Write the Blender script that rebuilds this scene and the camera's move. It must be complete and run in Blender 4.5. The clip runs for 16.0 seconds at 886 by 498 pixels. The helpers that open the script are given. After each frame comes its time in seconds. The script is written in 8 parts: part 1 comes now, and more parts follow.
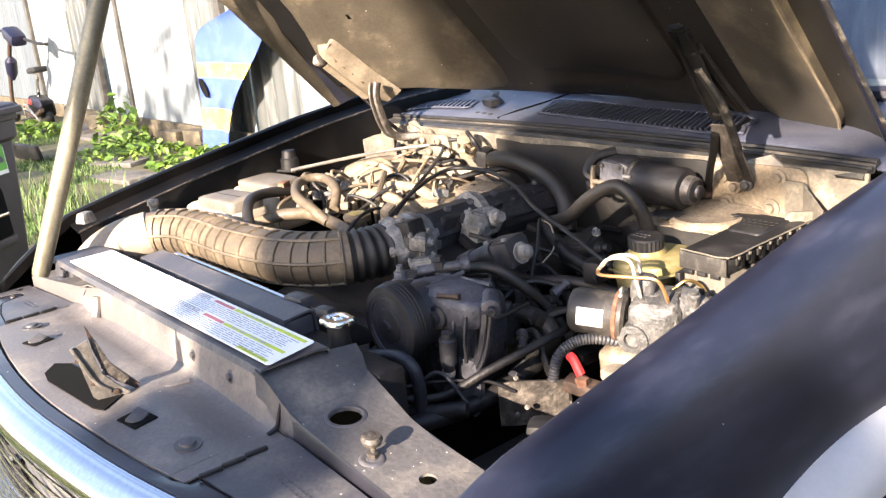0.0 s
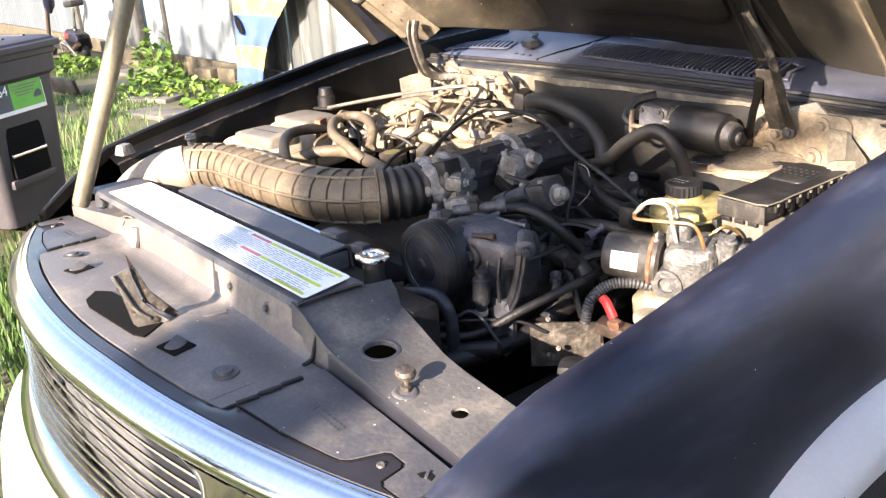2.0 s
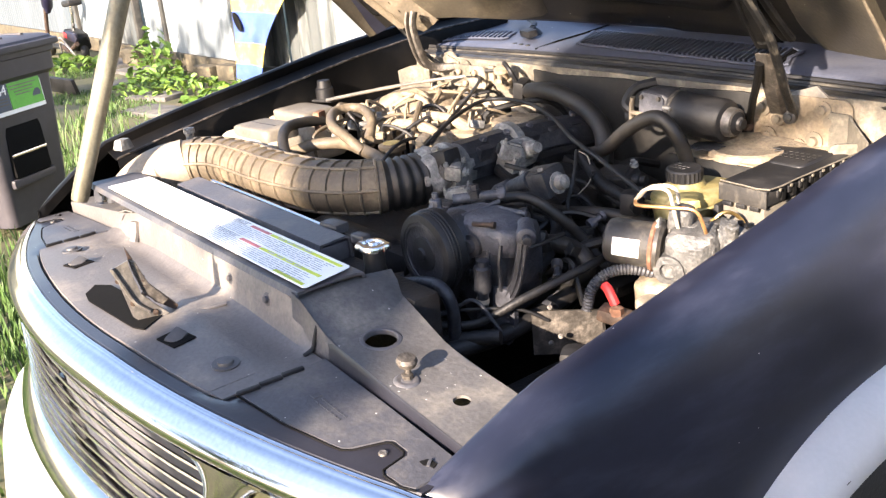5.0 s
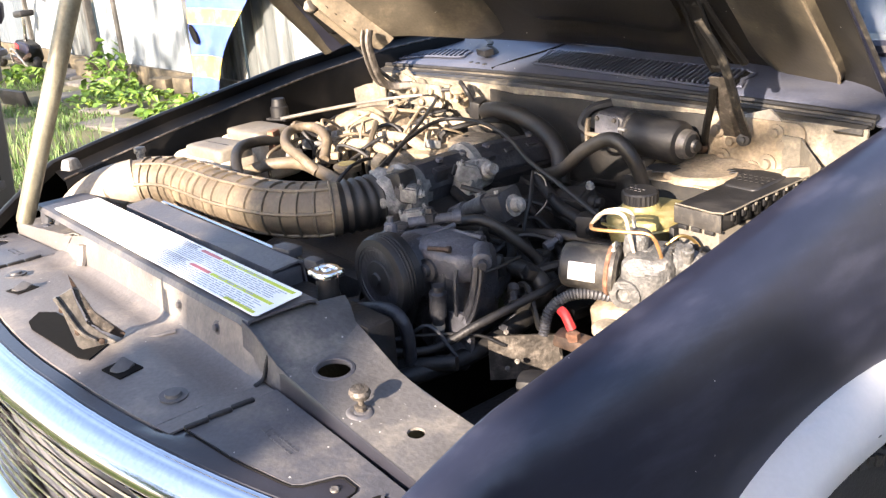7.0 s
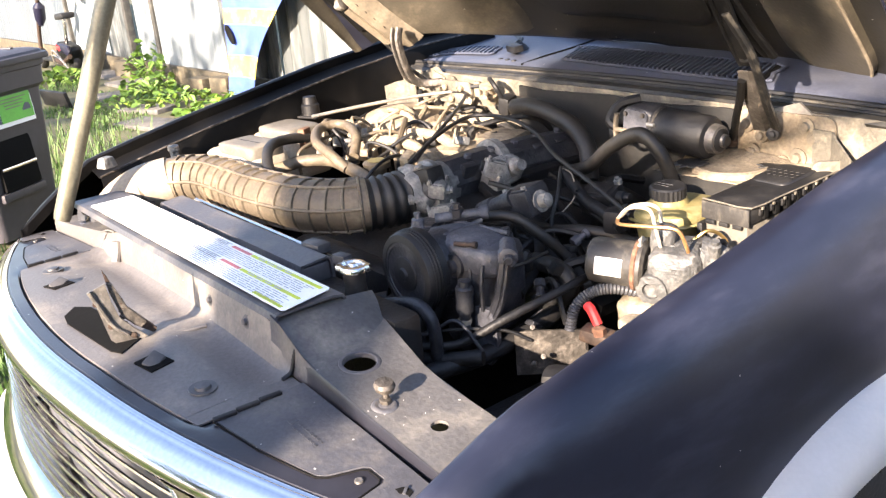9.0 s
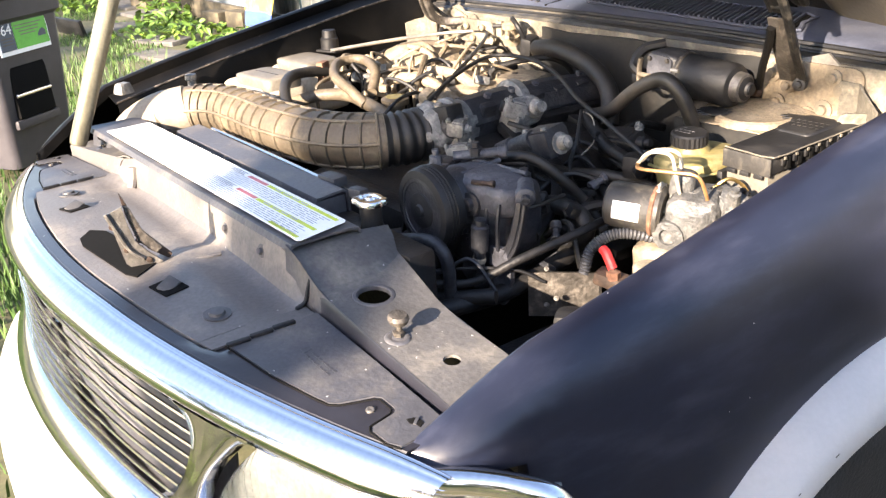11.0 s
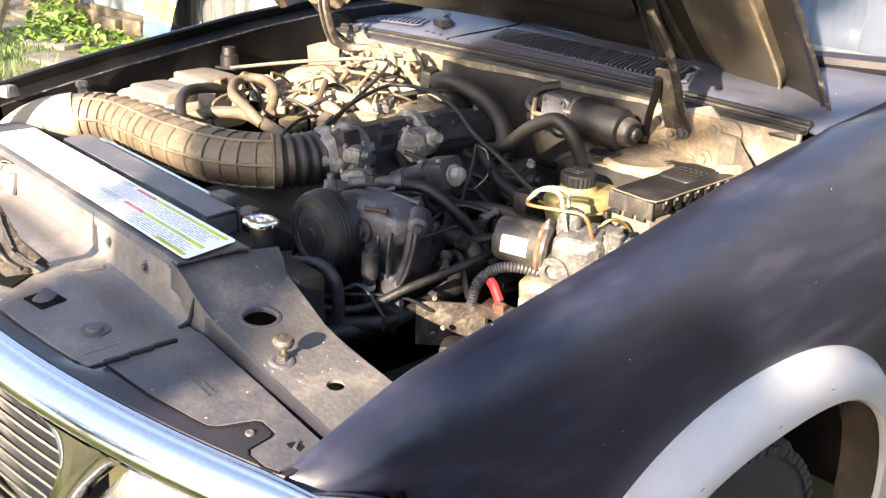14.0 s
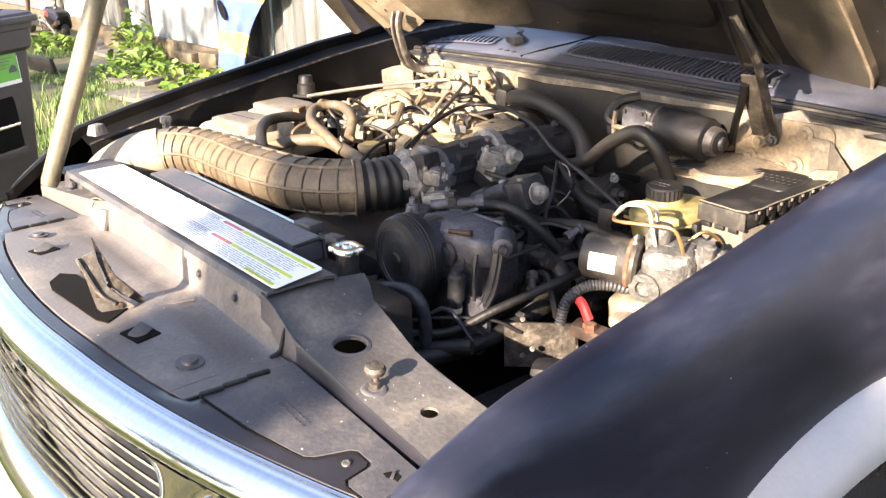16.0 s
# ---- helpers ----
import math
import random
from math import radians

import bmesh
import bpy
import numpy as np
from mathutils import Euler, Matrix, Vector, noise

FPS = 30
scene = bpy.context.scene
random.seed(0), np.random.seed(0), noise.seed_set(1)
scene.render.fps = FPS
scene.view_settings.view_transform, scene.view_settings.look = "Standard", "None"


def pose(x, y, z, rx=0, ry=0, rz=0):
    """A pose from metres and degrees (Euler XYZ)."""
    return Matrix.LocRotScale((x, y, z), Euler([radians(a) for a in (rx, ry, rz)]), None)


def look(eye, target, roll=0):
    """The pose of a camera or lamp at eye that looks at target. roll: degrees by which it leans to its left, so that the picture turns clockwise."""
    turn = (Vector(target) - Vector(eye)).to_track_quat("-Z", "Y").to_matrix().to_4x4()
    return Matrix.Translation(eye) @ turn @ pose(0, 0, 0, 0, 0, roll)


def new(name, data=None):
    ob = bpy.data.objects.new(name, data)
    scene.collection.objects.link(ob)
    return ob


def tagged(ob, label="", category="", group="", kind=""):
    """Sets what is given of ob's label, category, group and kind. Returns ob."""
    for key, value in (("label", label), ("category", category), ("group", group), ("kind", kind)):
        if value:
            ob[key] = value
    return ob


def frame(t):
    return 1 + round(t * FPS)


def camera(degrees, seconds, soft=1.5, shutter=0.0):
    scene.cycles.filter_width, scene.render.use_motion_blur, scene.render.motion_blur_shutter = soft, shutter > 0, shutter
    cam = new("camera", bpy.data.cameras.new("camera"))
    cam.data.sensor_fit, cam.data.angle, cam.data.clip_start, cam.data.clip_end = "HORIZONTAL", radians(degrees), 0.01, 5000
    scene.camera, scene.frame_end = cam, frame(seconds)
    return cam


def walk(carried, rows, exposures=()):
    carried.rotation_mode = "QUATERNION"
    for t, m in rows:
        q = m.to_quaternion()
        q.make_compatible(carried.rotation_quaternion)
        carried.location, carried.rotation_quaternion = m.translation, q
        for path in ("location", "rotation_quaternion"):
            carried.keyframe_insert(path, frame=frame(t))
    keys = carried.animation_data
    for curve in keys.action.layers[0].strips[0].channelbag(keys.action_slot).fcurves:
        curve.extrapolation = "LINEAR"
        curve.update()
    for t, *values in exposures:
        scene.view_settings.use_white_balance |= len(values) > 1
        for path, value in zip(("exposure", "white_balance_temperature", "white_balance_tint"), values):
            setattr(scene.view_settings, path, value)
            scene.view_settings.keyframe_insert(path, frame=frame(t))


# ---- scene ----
# camera and its walk
cam = camera(51.4, 16.0, soft=1.35)
PATH = [
    (0, (1.4857, -0.3383, 1.5285), (0.1215, 0.7365, 1.0052), -5.6),
    (0.5, (1.4848, -0.3329, 1.5249), (0.0789, 0.6603, 0.9517), -5.5),
    (1, (1.4829, -0.3392, 1.534), (0.0825, 0.6612, 0.9607), -5.3),
    (1.5, (1.4902, -0.3401, 1.5258), (0.1125, 0.6857, 0.9426), -5.0),
    (2, (1.4848, -0.351, 1.5213), (0.1052, 0.6503, 0.9009), -4.7),
    (2.5, (1.4902, -0.3583, 1.5195), (0.1342, 0.6657, 0.8827), -3.8),
    (3, (1.4929, -0.3574, 1.5185), (0.1569, 0.6839, 0.87), -3.7),
    (3.5, (1.4893, -0.3565, 1.5122), (0.1551, 0.6884, 0.8646), -3.7),
    (3.7, (1.4866, -0.3519, 1.5086), (0.1497, 0.6848, 0.8564), -3.8),
    (5.8, (1.4793, -0.3474, 1.5077), (0.0844, 0.6358, 0.8927), -6.0),
    (6, (1.4712, -0.3501, 1.5249), (0.088, 0.6494, 0.9109), -6.0),
    (6.5, (1.4594, -0.3356, 1.5158), (0.098, 0.7075, 0.9254), -5.1),
    (7, (1.4684, -0.3238, 1.5204), (0.1324, 0.7392, 0.9072), -4.8),
    (7.5, (1.4866, -0.3175, 1.5222), (0.1887, 0.7864, 0.8982), -4.4),
    (8, (1.4984, -0.3211, 1.5204), (0.1923, 0.7764, 0.9045), -4.0),
    (8.5, (1.4938, -0.3165, 1.5185), (0.1469, 0.741, 0.9199), -4.9),
    (9, (1.4857, -0.3184, 1.5185), (0.1061, 0.6893, 0.9072), -5.7),
    (9.2, (1.4902, -0.3184, 1.5149), (0.1025, 0.6694, 0.8918), -6.0),
    (11.3, (1.4721, -0.3292, 1.504), (0.1333, 0.6549, 0.7757), -2.7),
    (11.5, (1.4621, -0.3265, 1.5059), (0.1723, 0.7165, 0.7712), -0.8),
    (12, (1.4512, -0.3138, 1.5095), (0.234, 0.809, 0.7694), 2.9),
    (12.5, (1.4693, -0.3202, 1.5285), (0.2921, 0.8662, 0.822), 4.2),
    (13, (1.4829, -0.3265, 1.5267), (0.2866, 0.878, 0.8873), 4.8),
    (13.5, (1.4984, -0.3265, 1.514), (0.2667, 0.8462, 0.8827), 3.2),
    (14, (1.4893, -0.332, 1.5095), (0.2431, 0.8081, 0.8474), 1.9),
    (14.5, (1.4702, -0.3356, 1.5122), (0.185, 0.7492, 0.8319), 0.9),
    (15, (1.4712, -0.3329, 1.5131), (0.1605, 0.7274, 0.8428), -0.2),
    (15.5, (1.4693, -0.3356, 1.5158), (0.1515, 0.7256, 0.8628), -0.8),
    (16, (1.4639, -0.3338, 1.5113), (0.1152, 0.7011, 0.88), -2.0),
]
EXPOSURE = [(0, 2.48, 6750, 20), (3, 2.54, 6700, 19), (6.5, 2.54, 6700, 19), (8, 2.68, 6700, 19), (9, 2.62, 6700, 19), (11.5, 2.62, 6800, 17), (13, 2.75, 6950, 17), (14, 2.72, 7250, 18), (16, 2.65, 7200, 20)]
walk(cam, [(t, look(eye, target, roll)) for t, eye, target, roll in PATH], EXPOSURE)

# ---- light ----
world = bpy.data.worlds.new("sky")
scene.world = world
world.use_nodes = True
wn = world.node_tree.nodes
sky = wn.new("ShaderNodeTexSky")
sky.sky_type = "NISHITA"
sky.sun_disc = False
SUN_FROM = Vector((0.30, -0.95, 0.40)).normalized()
sky.sun_elevation = math.asin(SUN_FROM.z)
sky.sun_rotation = math.atan2(SUN_FROM.x, SUN_FROM.y)
wn["Background"].inputs[1].default_value = 0.11
world.node_tree.links.new(sky.outputs[0], wn["Background"].inputs[0])
sun = new("sun", bpy.data.lights.new("sun", "SUN"))
sun.data.energy = 5.0
sun.data.angle = radians(0.6)
sun.data.color = (1.0, 0.88, 0.70)
sun.matrix_world = look(tuple(SUN_FROM * 30), (0, 0, 0))


# ---- materials ----
def mat(name, base, rough=0.6, metal=0.0, var=0.25, scale=12.0, bump=0.1, second=None, mix=0.35, coat=0.0, fine=140.0, spec=0.5, grain=0.3, stretch=(1, 1, 1), speck=0.0):
    """A surface with two scales of variation; second is the colour of its dust, stains or worn spots."""
    m = bpy.data.materials.new(name)
    m.use_nodes = True
    nt = m.node_tree
    n, l = nt.nodes, nt.links
    b = n["Principled BSDF"]
    b.inputs["Metallic"].default_value = metal
    b.inputs["Coat Weight"].default_value = coat
    b.inputs["Specular IOR Level"].default_value = spec
    tc = n.new("ShaderNodeTexCoord")
    n1 = n.new("ShaderNodeTexNoise")
    n1.inputs["Scale"].default_value = scale
    n1.inputs["Detail"].default_value = 6
    n1.inputs["Roughness"].default_value = 0.65
    n2 = n.new("ShaderNodeTexNoise")
    n2.inputs["Scale"].default_value = fine
    n2.inputs["Detail"].default_value = 3
    mp = n.new("ShaderNodeMapping")
    mp.inputs["Scale"].default_value = stretch
    l.new(tc.outputs["Object"], mp.inputs["Vector"])
    l.new(mp.outputs[0], n1.inputs["Vector"])
    l.new(tc.outputs["Object"], n2.inputs["Vector"])
    r1 = n.new("ShaderNodeValToRGB")
    r1.color_ramp.elements[0].position = 0.5 - 0.5 * mix
    r1.color_ramp.elements[1].position = 0.5 + 0.28
    dark = [c * (1 - var) for c in base]
    r1.color_ramp.elements[0].color = (*dark, 1)
    r1.color_ramp.elements[1].color = (*(second or [min(1, c * (1 + var)) for c in base]), 1)
    mid = r1.color_ramp.elements.new(0.5)
    mid.color = (*base, 1)
    l.new(n1.outputs[0], r1.inputs[0])
    mx = n.new("ShaderNodeMixRGB")
    mx.blend_type = "OVERLAY"
    mx.inputs[0].default_value = grain
    l.new(r1.outputs[0], mx.inputs[1])
    l.new(n2.outputs[0], mx.inputs[2])
    top = mx.outputs[0]
    if speck:
        # scattered pale flecks, a few to a hand's breadth
        vo = n.new("ShaderNodeTexVoronoi")
        vo.inputs["Scale"].default_value = 55
        l.new(tc.outputs["Object"], vo.inputs["Vector"])
        near = n.new("ShaderNodeMath")
        near.operation = "LESS_THAN"
        near.inputs[1].default_value = 0.075
        l.new(vo.outputs["Distance"], near.inputs[0])
        sep = n.new("ShaderNodeSeparateColor")
        l.new(vo.outputs["Color"], sep.inputs[0])
        some = n.new("ShaderNodeMath")
        some.operation = "LESS_THAN"
        some.inputs[1].default_value = speck
        l.new(sep.outputs[0], some.inputs[0])
        both = n.new("ShaderNodeMath")
        both.operation = "MULTIPLY"
        l.new(near.outputs[0], both.inputs[0])
        l.new(some.outputs[0], both.inputs[1])
        fleck = n.new("ShaderNodeMixRGB")
        fleck.inputs[2].default_value = (0.5, 0.48, 0.44, 1)
        l.new(both.outputs[0], fleck.inputs[0])
        l.new(top, fleck.inputs[1])
        top = fleck.outputs[0]
    l.new(top, b.inputs["Base Color"])
    rr = n.new("ShaderNodeMapRange")
    rr.inputs[3].default_value = max(0.02, rough - 0.12 * min(1, rough * 2))
    rr.inputs[4].default_value = min(1, rough + 0.18 * min(1, rough * 2))
    l.new(n1.outputs[0], rr.inputs[0])
    l.new(rr.outputs[0], b.inputs["Roughness"])
    if bump:
        bp = n.new("ShaderNodeBump")
        bp.inputs["Strength"].default_value = bump
        bp.inputs["Distance"].default_value = 0.004
        l.new(n2.outputs[0], bp.inputs["Height"])
        l.new(bp.outputs[0], b.inputs["Normal"])
    return m


DUST = (0.30, 0.26, 0.20)
M = {}
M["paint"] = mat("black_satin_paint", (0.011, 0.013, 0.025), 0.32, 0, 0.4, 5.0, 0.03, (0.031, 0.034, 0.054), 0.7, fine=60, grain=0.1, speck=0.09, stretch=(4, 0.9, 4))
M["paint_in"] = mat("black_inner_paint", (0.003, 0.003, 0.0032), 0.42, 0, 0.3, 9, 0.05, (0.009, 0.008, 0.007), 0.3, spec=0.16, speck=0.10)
M["header"] = mat("scuffed_black_plastic", (0.016, 0.016, 0.022), 0.30, 0, 0.3, 7, 0.05, (0.034, 0.033, 0.040), 0.6, grain=0.15, speck=0.10)
M["edge"] = mat("worn_metal_edge", (0.05, 0.043, 0.037), 0.5, 0.3, 0.6, 40, 0.2, (0.36, 0.31, 0.26), 0.5)
M["plastic"] = mat("grey_black_plastic", (0.045, 0.046, 0.052), 0.5, 0, 0.3, 9, 0.12, (0.10, 0.095, 0.09), 0.5)
M["dusty"] = mat("dusty_black_plastic", (0.112, 0.104, 0.101), 0.5, 0, 0.35, 8, 0.2, (0.285, 0.250, 0.205), 0.72, speck=0.16)
M["support"] = mat("dusty_painted_steel", (0.056, 0.057, 0.066), 0.46, 0, 0.3, 11, 0.18, (0.145, 0.132, 0.118), 0.6, speck=0.20)
M["supportdusty"] = mat("dust_streaked_steel", (0.085, 0.082, 0.082), 0.55, 0, 0.35, 10, 0.2, (0.21, 0.19, 0.16), 0.7, grain=0.4, speck=0.34)
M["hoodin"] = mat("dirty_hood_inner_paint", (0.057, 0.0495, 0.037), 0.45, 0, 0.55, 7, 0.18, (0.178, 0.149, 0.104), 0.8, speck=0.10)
M["hooddark"] = mat("darker_hood_inner_skin", (0.009, 0.0083, 0.007), 0.48, 0, 0.5, 5, 0.15, (0.030, 0.026, 0.019), 0.7, speck=0.14)
M["bellows"] = mat("dusty_black_bellows", (0.013, 0.012, 0.011), 0.5, 0, 0.35, 10, 0.15, (0.042, 0.036, 0.030), 0.6)
M["rubber"] = mat("black_rubber", (0.010, 0.010, 0.011), 0.5, 0, 0.35, 18, 0.15, (0.032, 0.030, 0.028), 0.5, spec=0.4)
M["hose"] = mat("dusty_rubber_hose", (0.092, 0.073, 0.050), 0.55, 0, 0.4, 11, 0.2, (0.27, 0.212, 0.138), 0.8, grain=0.4)
M["hosepale"] = mat("pale_dusty_moulding", (0.26, 0.22, 0.17), 0.65, 0, 0.3, 10, 0.15, (0.40, 0.35, 0.28), 0.6)
M["alloy"] = mat("dirty_cast_aluminium", (0.16, 0.16, 0.155), 0.55, 0.2, 0.55, 34, 0.6, (0.38, 0.36, 0.33), 0.6, grain=0.5)
M["greycast"] = mat("oily_grey_casting", (0.060, 0.062, 0.074), 0.46, 0.1, 0.5, 30, 0.5, (0.14, 0.14, 0.155), 0.6, grain=0.4)
M["corroded"] = mat("corroded_white_alloy", (0.075, 0.076, 0.076), 0.55, 0.2, 0.6, 34, 0.7, (0.21, 0.20, 0.185), 0.7, grain=0.5)
M["crust"] = mat("white_corrosion", (0.30, 0.29, 0.26), 0.85, 0, 0.4, 40, 0.6, (0.46, 0.44, 0.38), 0.6, grain=0.5)
M["wornblack"] = mat("black_paint_worn_to_metal", (0.03, 0.028, 0.026), 0.5, 0.1, 0.4, 26, 0.3, (0.36, 0.31, 0.24), 0.5)
M["armblack"] = mat("greasy_black_worn_steel", (0.008, 0.008, 0.008), 0.4, 0.1, 0.5, 30, 0.3, (0.085, 0.075, 0.06), 0.45)
M["strap"] = mat("dusty_tan_pressing", (0.16, 0.132, 0.095), 0.6, 0, 0.5, 18, 0.3, (0.30, 0.25, 0.18), 0.7)
M["rustdark"] = mat("dark_rusted_steel", (0.045, 0.028, 0.02), 0.7, 0.2, 0.5, 40, 0.4, (0.12, 0.075, 0.05))
# two near-blacks that hold the shade on the driver's hinge in their colour
M["shadeblack"] = mat("shaded_matt_black_steel", (0.006, 0.006, 0.006), 0.6, 0, 0.4, 20, 0.2, (0.016, 0.014, 0.012), 0.5, spec=0.12)
M["pitch"] = mat("black_steel_and_shade", (0.0026, 0.0026, 0.0027), 0.42, 0, 0.4, 20, 0.2, (0.007, 0.0066, 0.006), 0.5, spec=0.3)
M["darkalloy"] = mat("oily_cast_metal", (0.019, 0.020, 0.025), 0.46, 0.1, 0.45, 24, 0.45, (0.068, 0.067, 0.069), 0.6)
M["grimy"] = mat("greasy_black_metal", (0.009, 0.009, 0.010), 0.5, 0.0, 0.4, 16, 0.3, (0.030, 0.027, 0.024), 0.6, spec=0.35)
M["beige"] = mat("dusty_beige_metal", (0.22, 0.175, 0.12), 0.75, 0, 0.5, 22, 0.5, (0.40, 0.335, 0.245), 0.7, grain=0.5)
M["firewall"] = mat("dusty_firewall_paint", (0.115, 0.102, 0.08), 0.65, 0, 0.6, 17, 0.5, (0.36, 0.31, 0.23), 0.8, grain=0.45)
M["flange"] = mat("grimy_flange_paint", (0.030, 0.028, 0.024), 0.5, 0, 0.6, 17, 0.3, (0.125, 0.11, 0.082), 0.6, grain=0.45)
M["firewall_dark"] = mat("dark_mat_and_shade", (0.011, 0.0107, 0.010), 0.7, 0, 0.4, 7, 0.2, (0.036, 0.032, 0.027), 0.6)
M["chrome"] = mat("aged_chrome", (0.70, 0.70, 0.71), 0.085, 1.0, 0.07, 9, 0.01, (0.66, 0.65, 0.64))
M["silver"] = mat("silver_plating", (0.75, 0.74, 0.72), 0.22, 1.0, 0.15, 25, 0.05)
M["flare"] = mat("grey_painted_plastic", (0.40, 0.41, 0.42), 0.32, 0, 0.10, 5, 0.02, (0.47, 0.465, 0.46), 0.5, coat=0.2, grain=0.06)
M["muddy"] = mat("mud_stained_plastic", (0.035, 0.029, 0.023), 0.7, 0, 0.4, 9, 0.2, (0.075, 0.062, 0.047), 0.6)
M["tyre"] = mat("worn_tyre_rubber", (0.013, 0.015, 0.020), 0.6, 0, 0.3, 25, 0.35, (0.034, 0.035, 0.041), 0.5)
M["yellow"] = mat("yellowed_translucent_plastic", (0.21, 0.175, 0.07), 0.45, 0, 0.5, 18, 0.15, (0.38, 0.33, 0.20), 0.6)
M["tank"] = mat("milky_plastic_tank", (0.42, 0.37, 0.29), 0.5, 0, 0.2, 8, 0.05, (0.30, 0.25, 0.18), 0.5)
M["lid"] = mat("dusty_grey_lid_plastic", (0.13, 0.118, 0.098), 0.55, 0, 0.3, 12, 0.15, (0.24, 0.21, 0.165), 0.7)
M["white"] = mat("white_label", (0.86, 0.87, 0.87), 0.45, 0, 0.06, 10, 0.02, (0.92, 0.92, 0.90), 0.5)
M["ink"] = mat("grey_print", (0.34, 0.38, 0.42), 0.5, 0, 0.2, 40, 0)
M["inkdark"] = mat("black_print", (0.03, 0.03, 0.03), 0.5, 0, 0.2, 40, 0)
M["inkred"] = mat("red_print", (0.55, 0.16, 0.16), 0.5, 0, 0.2, 40, 0)
M["inklime"] = mat("lime_print", (0.52, 0.60, 0.05), 0.5, 0, 0.15, 40, 0)
M["latchsteel"] = mat("dusty_worn_steel", (0.060, 0.053, 0.046), 0.5, 0.4, 0.5, 45, 0.5, (0.19, 0.165, 0.14), 0.6)
M["dustyplastic"] = mat("dust_streaked_black_plastic", (0.032, 0.030, 0.028), 0.5, 0, 0.4, 20, 0.2, (0.17, 0.15, 0.115), 0.7, stretch=(1, 1, 0.4), grain=0.4)
M["olive"] = mat("oily_olive_metal", (0.055, 0.058, 0.020), 0.5, 0, 0.5, 16, 0.2, (0.11, 0.11, 0.045), 0.6)
M["latchpale"] = mat("pale_dusty_plated_steel", (0.135, 0.125, 0.115), 0.42, 0.5, 0.5, 40, 0.4, (0.30, 0.275, 0.24), 0.6)
M["red"] = mat("red_rubber_boot", (0.60, 0.03, 0.03), 0.5, 0, 0.2, 30, 0.1)
M["rust"] = mat("rusty_steel", (0.13, 0.06, 0.035), 0.8, 0.1, 0.5, 40, 0.4, (0.26, 0.17, 0.11))
M["brass"] = mat("dull_brass", (0.50, 0.34, 0.13), 0.4, 0.9, 0.3, 30, 0.1)
M["copper"] = mat("copper_pipe", (0.58, 0.32, 0.14), 0.4, 0.8, 0.3, 30, 0.1)
M["cap"] = mat("polished_pressed_steel", (0.62, 0.63, 0.65), 0.16, 1.0, 0.2, 30, 0.1, (0.75, 0.75, 0.74))
M["steel"] = mat("bare_steel", (0.35, 0.33, 0.30), 0.45, 0.7, 0.35, 30, 0.2, (0.48, 0.42, 0.34))
M["cowl"] = mat("blue_black_cowl_plastic", (0.060, 0.067, 0.094), 0.5, 0, 0.3, 8, 0.06, (0.108, 0.111, 0.130), 0.6, speck=0.10)
M["pole"] = mat("weathered_galvanised_pole", (0.155, 0.145, 0.105), 0.45, 0.35, 0.5, 12, 0.15, (0.36, 0.34, 0.25), 0.7, stretch=(1, 1, 0.4))
M["bin"] = mat("grey_bin_plastic", (0.052, 0.049, 0.056), 0.45, 0, 0.2, 5, 0.08, (0.072, 0.068, 0.076), grain=0.12, spec=0.3)
M["green"] = mat("green_sticker", (0.10, 0.42, 0.05), 0.45, 0, 0.15, 12, 0.0)
M["navy"] = mat("dark_blue_sticker", (0.05, 0.07, 0.10), 0.45, 0, 0.15, 12, 0.0)
M["blue"] = mat("faded_blue_paint", (0.045, 0.085, 0.30), 0.4, 0, 0.2, 5, 0.04, (0.10, 0.15, 0.40), 0.5)
M["yel"] = mat("yellow_paint", (0.62, 0.45, 0.07), 0.5, 0, 0.2, 8, 0.04, (0.68, 0.58, 0.24))
M["tin"] = mat("weathered_zinc_sheet", (0.07, 0.08, 0.082), 0.55, 0.2, 0.6, 4.5, 0.08, (0.30, 0.31, 0.30), 0.8, stretch=(2.5, 1, 0.25))
M["whitetin"] = mat("white_painted_sheet", (0.155, 0.18, 0.195), 0.55, 0, 0.5, 3.0, 0.06, (0.36, 0.38, 0.38), 0.8, stretch=(2.2, 1, 0.3))
# white sheet again, darker and bluer: the far left's shade is in the colour
M["shadetin"] = mat("sheet_with_shade_in_colour", (0.045, 0.063, 0.080), 0.55, 0, 0.35, 3.0, 0.06, (0.085, 0.11, 0.13), 0.8, stretch=(2.2, 1, 0.3))
M["darkwood"] = mat("dark_grey_timber", (0.045, 0.044, 0.040), 0.8, 0, 0.4, 10, 0.4, (0.10, 0.095, 0.08))
M["wood"] = mat("grey_weathered_timber", (0.062, 0.052, 0.034), 0.8, 0, 0.45, 10, 0.4, (0.15, 0.125, 0.075))
M["slab"] = mat("worn_concrete_paver", (0.088, 0.083, 0.076), 0.85, 0, 0.4, 9, 0.4, (0.16, 0.15, 0.135))
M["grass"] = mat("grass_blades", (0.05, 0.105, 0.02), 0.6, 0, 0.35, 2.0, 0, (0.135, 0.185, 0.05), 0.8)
# brighter copy of the grass: sunlight put into the colour for the chrome's reflections
M["grasslit"] = mat("lit_colour_lawn_blades", (0.15, 0.23, 0.035), 0.6, 0, 0.35, 2.0, 0, (0.26, 0.30, 0.06), 0.8)
M["leaf"] = mat("bright_leaves", (0.085, 0.165, 0.022), 0.5, 0, 0.4, 3.0, 0.05, (0.25, 0.36, 0.05), 0.8)
M["treeleaf"] = mat("dark_tree_leaves", (0.05, 0.09, 0.02), 0.6, 0, 0.3, 1.0, 0, (0.10, 0.14, 0.03), 0.8)
